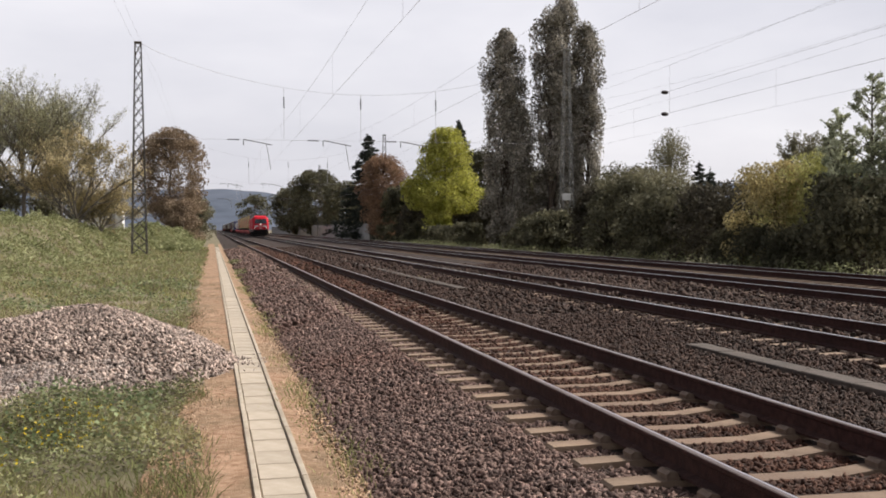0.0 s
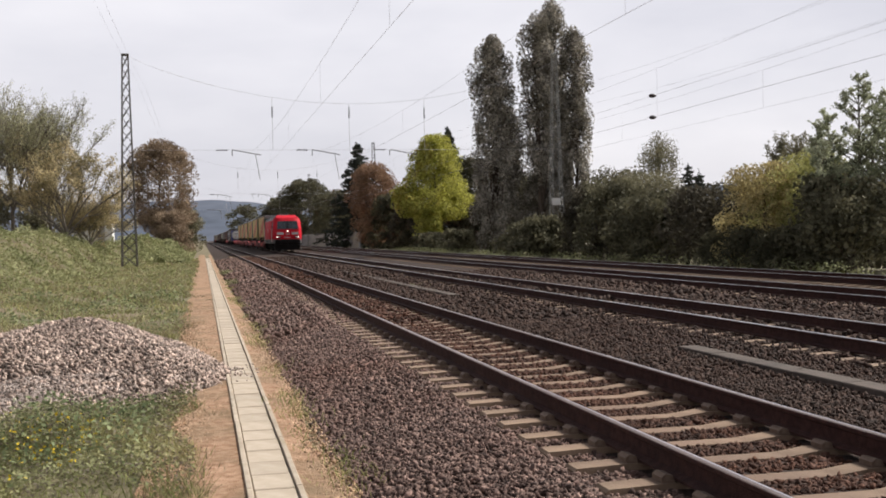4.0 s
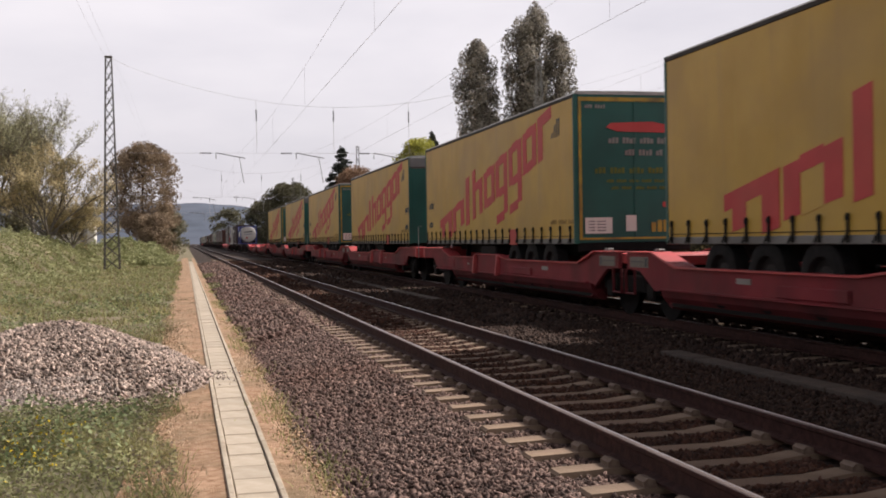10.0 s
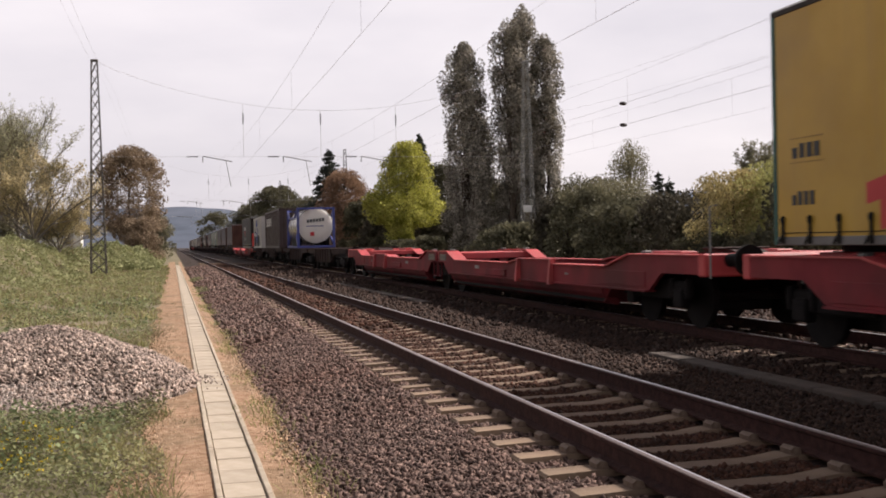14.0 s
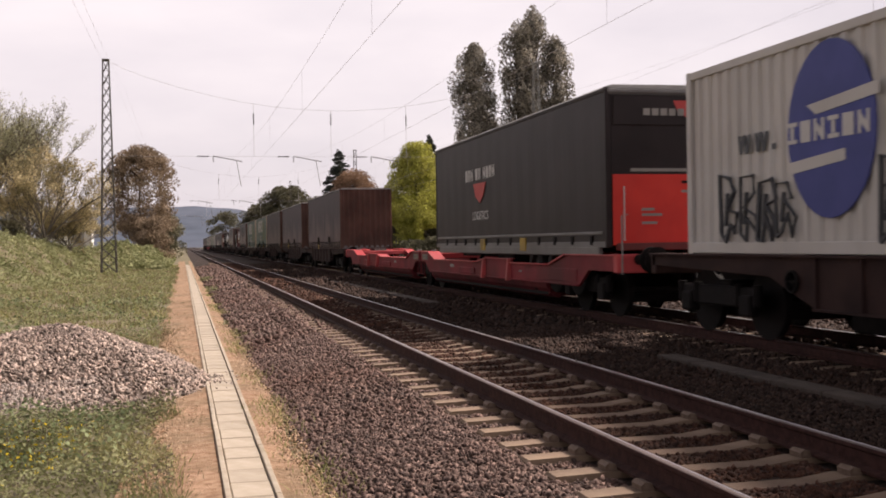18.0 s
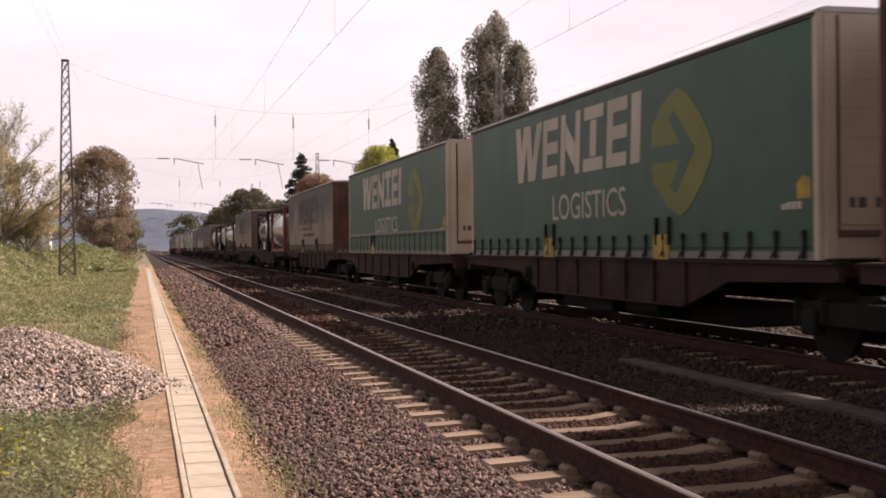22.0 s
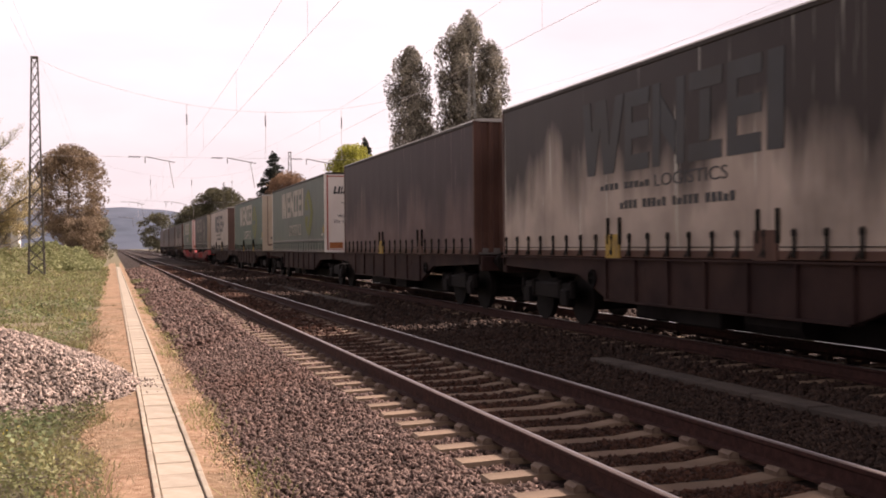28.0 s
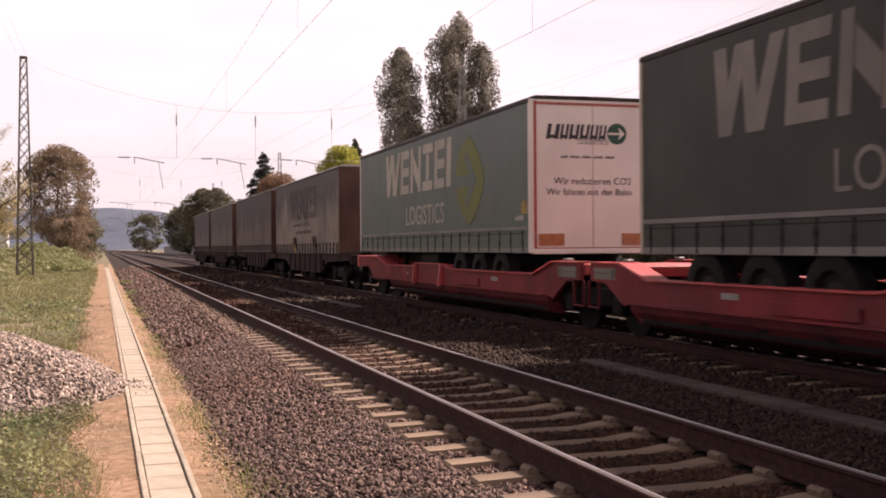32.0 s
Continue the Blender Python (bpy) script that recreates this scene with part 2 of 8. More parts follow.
M_CONC = mat("trough_concrete", (0.389, 0.325, 0.247), (0.483, 0.414, 0.331), 5, 0.85, bump=0.25, bump_scale=60, dirt=(0.251, 0.195, 0.136), dirt_amount=0.55, dirt_scale=1.6, vary=0.07)
M_SLEEPER = mat("sleeper_concrete", (0.186, 0.126, 0.0808), (0.268, 0.187, 0.125), 4, 0.85, bump=0.3, bump_scale=40, dirt=(0.13, 0.0738, 0.0485), dirt_amount=0.75, dirt_scale=1.3, vary=0.15)
M_RAIL = mat("rail_rust", (0.0369, 0.0161, 0.0136), (0.0696, 0.031, 0.0261), 14, 0.8, bump=0.3, bump_scale=60, dirt=(0.0245, 0.0124, 0.0124), dirt_scale=2, spec=0.15)
M_RAILTOP = mat("rail_head_steel", (0.5, 0.48, 0.5), (0.62, 0.6, 0.62), 3, 0.3, metal=1.0, stretch=(1, 0.2, 1))
M_CLIP = mat("rail_fastening", (0.13, 0.085, 0.06), (0.2, 0.14, 0.1), 20, 0.8)
M_STEEL = mat("mast_steel", (0.075, 0.075, 0.065), (0.12, 0.11, 0.095), 4, 0.75, dirt=(0.09, 0.05, 0.035), dirt_amount=0.5)
M_WIRE = mat("copper_wire", (0.42, 0.406, 0.413), (0.532, 0.518, 0.525), 3, 0.6)
M_OLDCONC = mat("old_trough_concrete", (0.0583, 0.0435, 0.0343), (0.0957, 0.0726, 0.0578), 4, 0.9, bump=0.3, dirt=(0.0343, 0.0263, 0.0214), dirt_amount=0.6)
M_INSUL = mat("insulator", (0.03, 0.022, 0.02), (0.05, 0.04, 0.035), 8, 0.35, spec=0.15)
M_BARK = mat("bark", (0.06, 0.045, 0.035), (0.11, 0.085, 0.065), 7, 0.9, bump=0.6, bump_scale=25, stretch=(1, 1, 0.3))
M_FENCE = mat("fence_concrete", (0.34, 0.335, 0.33), (0.44, 0.435, 0.43), 1.5, 0.85, dirt=(0.2, 0.19, 0.18), dirt_amount=0.5)
# distance haze is mixed into the blue of the wooded hills
M_HILL_HAZED = mat("wooded_hill_haze", (0.0433, 0.0594, 0.0886), (0.0751, 0.0938, 0.133), 0.02, 1.0, dirt=(0.0983, 0.116, 0.161), dirt_amount=0.6, dirt_scale=0.004)
M_WHITE = mat("white_paint", (0.74, 0.73, 0.71), (0.8, 0.79, 0.77), 2, 0.5, dirt=(0.5, 0.46, 0.42), dirt_amount=0.4)


def leaf(name, a, b, vary=0.24):
    m = mat(name, a, b, 0.7, 0.7, island=vary, spec=0.08)
    n, l = m.node_tree.nodes, m.node_tree.links
    p, o = n["Principled BSDF"], n["Material Output"]
    tr, mix = n.new("ShaderNodeBsdfTranslucent"), n.new("ShaderNodeMixShader")
    mix.inputs["Fac"].default_value = 0.25
    src = p.inputs["Base Color"].links[0].from_socket
    l.new(src, tr.inputs["Color"])
    l.new(p.outputs["BSDF"], mix.inputs[1])
    l.new(tr.outputs["BSDF"], mix.inputs[2])
    l.new(mix.outputs["Shader"], o.inputs["Surface"])
    return m


L_POPLAR = leaf("poplar_leaf", (0.16, 0.146, 0.115), (0.48, 0.446, 0.385), 0.5)
L_OLIVE = leaf("olive_leaf", (0.287, 0.249, 0.137), (0.625, 0.523, 0.314))
L_YELLOW = leaf("lime_leaf", (0.32, 0.325, 0.06), (0.55, 0.53, 0.15), 0.45)
L_BROWN = leaf("russet_leaf", (0.196, 0.122, 0.0817), (0.362, 0.237, 0.157))
L_DARK = leaf("dark_needle", (0.035, 0.042, 0.036), (0.075, 0.082, 0.066))
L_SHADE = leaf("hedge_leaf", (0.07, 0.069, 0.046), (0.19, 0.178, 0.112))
L_ORANGE = leaf("young_orange_leaf", (0.34, 0.28, 0.13), (0.6, 0.51, 0.26), 0.4)
L_BRIGHT = leaf("fresh_leaf", (0.3, 0.305, 0.115), (0.6, 0.58, 0.25))
L_GRASS = leaf("grass_blade", (0.187, 0.211, 0.0777), (0.393, 0.378, 0.166))
L_STRAW = leaf("straw_blade", (0.221, 0.18, 0.111), (0.357, 0.296, 0.195))
L_FLOWER = leaf("yellow_petal", (0.62, 0.45, 0.03), (0.72, 0.56, 0.05))

RED = mat("loco_red", (0.5, 0.012, 0.026), (0.58, 0.018, 0.034), 1.2, 0.6, dirt=(0.4, 0.022, 0.034), dirt_amount=0.4, dirt_scale=0.8, spec=0.1)
GREY = mat("skirt_grey", (0.115, 0.11, 0.112), (0.16, 0.152, 0.152), 2, 0.7, dirt=(0.06, 0.05, 0.046), dirt_amount=0.7, spec=0.2)
ROOF = mat("roof_grey", (0.187, 0.187, 0.191), (0.272, 0.268, 0.272), 2, 0.6, dirt=(0.102, 0.085, 0.0765), dirt_amount=0.6)
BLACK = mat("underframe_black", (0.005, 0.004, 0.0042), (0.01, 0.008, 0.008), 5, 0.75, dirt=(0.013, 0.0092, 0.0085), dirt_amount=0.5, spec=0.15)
BROWNF = mat("wagon_brown", (0.024, 0.0125, 0.0125), (0.042, 0.022, 0.02), 1.6, 0.75, dirt=(0.055, 0.031, 0.026), dirt_amount=0.6, dirt_scale=0.8, spec=0.15)
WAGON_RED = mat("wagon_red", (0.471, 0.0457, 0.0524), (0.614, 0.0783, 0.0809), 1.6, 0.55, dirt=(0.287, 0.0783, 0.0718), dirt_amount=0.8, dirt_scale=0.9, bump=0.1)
GLASS = mat("dark_glass", (0.02, 0.023, 0.03), (0.034, 0.037, 0.045), 2, 0.12, spec=1.0)
PANEL = mat("light_panel", (0.496, 0.48, 0.464), (0.544, 0.528, 0.512), 2, 0.5)
LAMP_ON = glow("headlight_on", (1.0, 0.93, 0.82), 2.2)
CHROME = mat("polished_tank", (0.5, 0.48, 0.455), (0.6, 0.58, 0.555), 0.8, 0.26, metal=0.65, bump=0.03, bump_scale=5, dirt=(0.36, 0.32, 0.28), dirt_amount=0.5)
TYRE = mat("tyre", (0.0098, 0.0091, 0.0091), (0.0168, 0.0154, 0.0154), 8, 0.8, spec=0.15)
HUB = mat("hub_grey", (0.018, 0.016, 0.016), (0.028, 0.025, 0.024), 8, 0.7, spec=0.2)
HOOK = mat("strap_dark", (0.012, 0.0108, 0.0102), (0.024, 0.021, 0.018), 6, 0.7, spec=0.15)
YPLATE = mat("yellow_plate", (0.4, 0.25, 0.02), (0.47, 0.31, 0.035), 4, 0.6, dirt=(0.12, 0.08, 0.04), dirt_amount=0.8, dirt_scale=3.0)


def tarp(name, a, b, soot=(0.05, 0.042, 0.036), amount=0.6, top=0.0, runs=0.35, low=3.9, sheen=0.42):
    """A dusty tarpaulin: soft blotches of soot, a few streaks and drips running down; top: how far smoke blackens the upper part."""
    m = mat(name, a, b, 0.9, 0.48, bump=0.1, bump_scale=2.0, spec=sheen)
    n, l = m.node_tree.nodes, m.node_tree.links
    p = n["Principled BSDF"]
    col = p.inputs["Base Color"].links[0].from_socket
    co = n.new("ShaderNodeTexCoord")

    def patches(scale, size, detail):
        mp, nz = n.new("ShaderNodeMapping"), n.new("ShaderNodeTexNoise")
        mp.inputs["Scale"].default_value = scale
        nz.inputs["Scale"].default_value, nz.inputs["Detail"].default_value = size, detail
        l.new(co.outputs["Object"], mp.inputs["Vector"])
        l.new(mp.outputs["Vector"], nz.inputs["Vector"])
        return nz.outputs["Fac"]

    def lay(fac, lo, hi, strength, colour):
        rg, mx = n.new("ShaderNodeMapRange"), n.new("ShaderNodeMix")
        for key, value in (("From Min", lo), ("From Max", hi), ("To Max", strength)):
            rg.inputs[key].default_value = value
        mx.data_type = "RGBA"
        mx.inputs["B"].default_value = (*colour, 1)
        l.new(fac, rg.inputs["Value"])
        l.new(rg.outputs["Result"], mx.inputs["Factor"])
        l.new(col, mx.inputs["A"])
        return mx.outputs["Result"]

    col = lay(patches((1, 0.45, 0.7), 0.9, 4), 0.44, 0.72, amount, soot)
    col = lay(patches((1, 2.6, 0.2), 1.1, 5), 0.58, 0.74, amount * 0.5, soot)
    if top:
        # smoke blackens the upper part in ragged tongues
        sp, ad = n.new("ShaderNodeSeparateXYZ"), n.new("ShaderNodeMath")
        ad.operation, ad.inputs[1].default_value = "MULTIPLY_ADD", 3.6
        l.new(co.outputs["Object"], sp.inputs["Vector"])
        l.new(patches((1, 0.9, 0.2), 1.1, 9), ad.inputs[0])
        l.new(sp.outputs["Z"], ad.inputs[2])
        col = lay(ad.outputs["Value"], low, low + 0.95, top, soot)
    # thin pale runs where rain has washed the dust down
    col = lay(patches((1, 8.0, 0.24), 1.2, 3), 0.655, 0.7, runs, [min(0.6, c * 1.4 + 0.02) for c in b])
    l.new(col, p.inputs["Base Color"])
    return m


T_YELLOW = tarp("tarp_yellow", (0.5, 0.305, 0.046), (0.58, 0.365, 0.066), (0.33, 0.215, 0.095), 0.5, runs=0.12, sheen=0.32)
T_DGREEN = tarp("panel_dark_green", (0.008, 0.078, 0.062), (0.014, 0.1, 0.08), (0.02, 0.045, 0.04), 0.4, runs=0.1)
T_GREEN = tarp("tarp_green", (0.018, 0.064, 0.043), (0.027, 0.084, 0.058), (0.034, 0.047, 0.04), 0.45, runs=0.1, sheen=0.28)
T_GREENW = tarp("tarp_green_grey", (0.046, 0.078, 0.063), (0.066, 0.1, 0.082), (0.058, 0.058, 0.053), 0.6, runs=0.1)
T_SLATE = tarp("tarp_slate", (0.045, 0.0465, 0.042), (0.062, 0.0635, 0.057), (0.038, 0.0345, 0.032), 0.5, runs=0.1, sheen=0.1)
T_DARK = tarp("tarp_dark", (0.13, 0.089, 0.09), (0.178, 0.125, 0.123), (0.054, 0.0395, 0.0455), 0.7, 0.96, 0.6, 3.7, sheen=0.07)
T_GREYB = tarp("tarp_grey_brown", (0.112, 0.079, 0.073), (0.15, 0.109, 0.1), (0.036, 0.026, 0.028), 0.6, 0.9, 0.3, sheen=0.07)
T_BEIGE = tarp("tarp_beige", (0.2, 0.152, 0.13), (0.25, 0.195, 0.168), (0.034, 0.025, 0.026), 0.6, 0.93, 0.5, 4.2, sheen=0.14)
T_SOOT = tarp("tarp_sooty_white", (0.4, 0.335, 0.29), (0.5, 0.425, 0.37), (0.026, 0.02, 0.021), 0.6, 0.97, 0.7, 3.95, sheen=0.14)
T_CREAM = tarp("tarp_off_white", (0.35, 0.295, 0.26), (0.41, 0.35, 0.31), (0.21, 0.165, 0.145), 0.5, runs=0.15)
T_JDR = tarp("tarp_charcoal", (0.024, 0.018, 0.0185), (0.034, 0.0255, 0.026), (0.016, 0.012, 0.0125), 0.4, runs=0.05, sheen=0.14)
P_RUST = tarp("wall_rust_brown", (0.082, 0.044, 0.035), (0.125, 0.068, 0.054), (0.046, 0.028, 0.024), 0.6, sheen=0.1)
P_CREAM = tarp("wall_cream", (0.393, 0.332, 0.255), (0.452, 0.39, 0.309), (0.257, 0.19, 0.129), 0.45)
P_WHITE = tarp("wall_white", (0.66, 0.615, 0.565), (0.72, 0.68, 0.63), (0.46, 0.4, 0.345), 0.3)
P_BROWN = tarp("wall_smooth_brown", (0.0851, 0.0452, 0.0347), (0.117, 0.0638, 0.0505), (0.048, 0.0266, 0.0213), 0.4)
P_GREYL = tarp("wall_light_grey", (0.166, 0.143, 0.12), (0.203, 0.176, 0.15), (0.0875, 0.0688, 0.0542), 0.5)
C_WHITE = tarp("container_white", (0.482, 0.466, 0.443), (0.55, 0.53, 0.506), (0.349, 0.31, 0.277), 0.4)
C_PURPLE = tarp("container_maroon", (0.0467, 0.0275, 0.0286), (0.066, 0.0396, 0.0396), (0.0302, 0.0192, 0.0192), 0.5)
TRIM = mat("trim_grey", (0.134, 0.128, 0.126), (0.179, 0.173, 0.168), 2, 0.5, dirt=(0.0726, 0.0614, 0.0558))
LETTER_RED = mat("letter_red", (0.495, 0.0348, 0.0396), (0.554, 0.0495, 0.0495), 2, 0.6, dirt=(0.396, 0.099, 0.0594), dirt_amount=0.4)
LETTER_CREAM = mat("letter_cream", (0.392, 0.356, 0.307), (0.441, 0.406, 0.356), 2, 0.6, dirt=(0.213, 0.193, 0.156), dirt_amount=0.4)
LETTER_LIME = mat("letter_lime", (0.111, 0.127, 0.0123), (0.135, 0.151, 0.0205), 2, 0.6, dirt=(0.0573, 0.0697, 0.0205), dirt_amount=0.5)
LETTER_OCHRE = mat("letter_ochre", (0.28, 0.16, 0.03), (0.33, 0.2, 0.04), 2, 0.6)
LETTER_BLUE = mat("letter_blue", (0.03, 0.045, 0.22), (0.045, 0.06, 0.27), 2, 0.6)
LETTER_DARK = mat("letter_dark", (0.042, 0.0476, 0.056), (0.07, 0.0728, 0.0812), 2, 0.6)
LETTER_SLATE = mat("letter_slate", (0.018, 0.024, 0.03), (0.0288, 0.0336, 0.0396), 2, 0.6, dirt=(0.0168, 0.0144, 0.0132), dirt_amount=0.7)
BLUEF = mat("frame_blue", (0.035, 0.05, 0.24), (0.05, 0.07, 0.30), 3, 0.5, dirt=(0.06, 0.06, 0.12))
LAMP_AMBER = mat("lamp_amber", (0.3, 0.1, 0.03), (0.38, 0.14, 0.05), 9, 0.4)
EDGE_RED = mat("edge_red", (0.3, 0.05, 0.03), (0.36, 0.07, 0.04), 3, 0.5)
REDF = mat("frame_red", (0.116, 0.0161, 0.014), (0.151, 0.0241, 0.02), 3, 0.6, dirt=(0.0625, 0.02, 0.0161), dirt_amount=0.6)
# wagon red darkened for the shade on the inward-leaning belly, plus some dirt
WAGON_RED_DEEP_SHADE = mat("wagon_red_deep_shade", (0.11, 0.018, 0.022), (0.17, 0.028, 0.032), 1.6, 0.65, dirt=(0.045, 0.016, 0.017), dirt_amount=0.85, dirt_scale=0.9, spec=0.15)
RUST_HEAD = mat("rusty_rail_head", (0.10, 0.07, 0.06), (0.15, 0.11, 0.095), 6, 0.5, stretch=(1, 0.3, 1))
L_BRAMBLE = leaf("bramble_leaf", (0.188, 0.207, 0.0949), (0.375, 0.381, 0.207))
L_WEED = leaf("weed_leaf", (0.185, 0.204, 0.0972), (0.372, 0.364, 0.194))
L_BLUEWEED = leaf("dark_weed", (0.125, 0.16, 0.08), (0.28, 0.32, 0.17), 0.4)
L_GREYWEED = leaf("dry_weed", (0.16, 0.14, 0.105), (0.26, 0.23, 0.18))

M_GALV = mat("galvanised_steel", (0.195, 0.203, 0.195), (0.285, 0.285, 0.277), 3, 0.6, dirt=(0.24, 0.21, 0.18), dirt_amount=0.5)
ROOF_SHEET = mat("roof_sheet_pale", (0.34, 0.33, 0.32), (0.46, 0.45, 0.43), 1.5, 0.6, dirt=(0.2, 0.17, 0.14), dirt_amount=0.7)
RAIL_DARK = mat("rail_dark_tone", (0.03, 0.026, 0.024), (0.05, 0.043, 0.04), 3, 0.6, spec=0.15)
WARM_TANK = mat("brushed_tank", (0.62, 0.54, 0.46), (0.76, 0.69, 0.6), 0.8, 0.38, metal=0.65, dirt=(0.42, 0.34, 0.28), dirt_amount=0.6)
LETTER_GREY = mat("letter_grey", (0.22, 0.2, 0.18), (0.28, 0.26, 0.24), 2, 0.6)
L_TWIG = leaf("pale_twig_leaf", (0.263, 0.261, 0.157), (0.472, 0.454, 0.29))
L_SHOOT = leaf("grey_green_needle", (0.26, 0.285, 0.185), (0.52, 0.54, 0.38))
L_CHEST = leaf("chestnut_leaf", (0.18, 0.133, 0.09), (0.36, 0.275, 0.195))
M_TWIG = mat("pale_bark", (0.12, 0.104, 0.084), (0.192, 0.168, 0.14), 6, 0.9, bump=0.4, bump_scale=25)
# wagon red dimmed for the shade below the flanges, with dirt on top
WAGON_RED_SHADED = mat("wagon_red_shaded", (0.2, 0.022, 0.03), (0.27, 0.034, 0.042), 1.3, 0.65, dirt=(0.1, 0.03, 0.03), dirt_amount=0.85, dirt_scale=0.7, bump=0.08, spec=0.2)
L_DULL = leaf("dull_hedge_leaf", (0.132, 0.125, 0.083), (0.32, 0.298, 0.195))
L_GLOOM = leaf("dark_hedge_leaf", (0.052, 0.047, 0.036), (0.13, 0.116, 0.083))
GHOST = mat("ghost_letter", (0.17, 0.15, 0.135), (0.22, 0.195, 0.175), 2, 0.6, dirt=(0.09, 0.08, 0.075), dirt_amount=0.7)
M_FINE = mat("fine_pale_gravel", (0.34, 0.28, 0.245), (0.52, 0.445, 0.4), 8, 0.9, dirt=(0.32, 0.255, 0.22), dirt_scale=1.2, island=0.45)


# ---- the ground ----
TRACKS = (3.73, 8.82, 14.1, 18.55)


def smooth(a, b, x):
    t = np.clip((x - a) / (b - a), 0, 1)
    return t * t * (3 - 2 * t)


def toe(y):
    """Where the foot of the bank runs: it comes nearer to the path beyond the mast."""
    return np.interp(y, [14, 26, 42, 76, 84, 100, 130], [-9.0, -7.6, -6.8, -5.7, -4.8, -1.6, -1.4])


def land(x, y):
    """Height of the natural ground."""
    x, y = np.asarray(x, float), np.asarray(y, float)
    foot = toe(y)
    reach = np.interp(y, [78, 94], [4.6, 2.4])
    bank = smooth(0, -1.0, (x - foot) / reach) * smooth(14, 30, y) * (np.interp(y, [80, 96], [2.3, 1.35]) + 0.25 * np.sin(x * 0.9 + y * 0.13) + 0.3 * np.sin(y * 0.21) + 0.2 * np.sin(x * 1.7 + y * 0.45) * np.sin(y * 0.8 - x * 0.5))
    rough = 0.05 * np.sin(x * 2.3 + 1.1 * y) * np.sin(y * 1.7 - x) * smooth(-0.4, -1.5, x)
    return -0.46 + bank + rough


def ground():
    xs = np.unique(np.concatenate([np.linspace(-30, 0, 61), np.linspace(0, 26, 14), [40, 80, 200, 600, 1600, 4000], [-50, -100, -300, -900, -2500, -4000]]))
    ys = np.unique(np.concatenate([np.linspace(-20, 130, 151), [160, 220, 320, 500, 900, 1800, 4500], [-60, -200, -1000]]))
    gx, gy = np.meshgrid(xs, ys)
    v = np.stack([gx, gy, land(gx, gy)], -1).reshape(-1, 3)
    n = len(xs)
    i = (np.arange(len(ys) - 1)[:, None] * n + np.arange(n - 1)[None]).ravel()
    return tagged(new("ground", raw_mesh("ground", v, np.stack([i, i + 1, i + n + 1, i + n], 1), M_GRASS, True)),
                  "rough grassy ground with straw and bare soil", "ground", kind="structure")


def bed_height(x):
    """Cross-section of the ballast bed."""
    return np.interp(x, [0.95, 1.35, 2.25, 2.6, 5.0, 5.6, 6.1, 7.4, 10.2, 11.6, 12.7, 19.9, 20.6, 21.6],
                     [-0.47, -0.40, -0.24, -0.215, -0.205, -0.23, -0.25, -0.2, -0.2, -0.29, -0.22, -0.22, -0.3, -0.47])


def ballast_bed():
    xs = np.array([0.95, 1.35, 2.25, 2.6, 3.7, 5.0, 5.6, 6.1, 7.4, 8.8, 10.2, 11.6, 12.7, 14, 15.5, 17, 19.9, 20.6, 21.6])
    ys = np.array([-60, 0, 20, 60, 150, 400, 900, 2000])
    gx, gy = np.meshgrid(xs, ys)
    v = np.stack([gx, gy, bed_height(gx) - 0.012], -1).reshape(-1, 3)
    n = len(xs)
    i = (np.arange(len(ys) - 1)[:, None] * n + np.arange(n - 1)[None]).ravel()
    return tagged(new("ballast_bed", raw_mesh("ballast_bed", v, np.stack([i, i + 1, i + n + 1, i + n], 1), M_BALLAST)),
                  "dark reddish-brown crushed stone track bed", "track bed", kind="structure")


def grit_strip(x0, x1, seed):
    """The sandy margin beside the trough, with a ragged outer edge."""
    ys = np.linspace(-8, 140, 297)
    w = rng.normal(size=len(ys)) * 0.10
    w = np.convolve(w, np.ones(5) / 3, "same")
    inner, outer = (x1, x0) if x0 < 0.2 else (x0, x1)
    a = np.stack([np.full_like(ys, inner), ys, np.full_like(ys, -0.408)], 1)
    b = np.stack([outer + w, ys, np.full_like(ys, -0.435)], 1)
    v = np.concatenate([a, b])
    n = len(ys)
    i = np.arange(n - 1)
    return tagged(new("grit_margin", raw_mesh("grit_margin", v, np.stack([i, i + 1, i + n + 1, i + n], 1), M_SAND)),
                  "orange sandy grit margin along the cable trough", "grit", kind="structure")


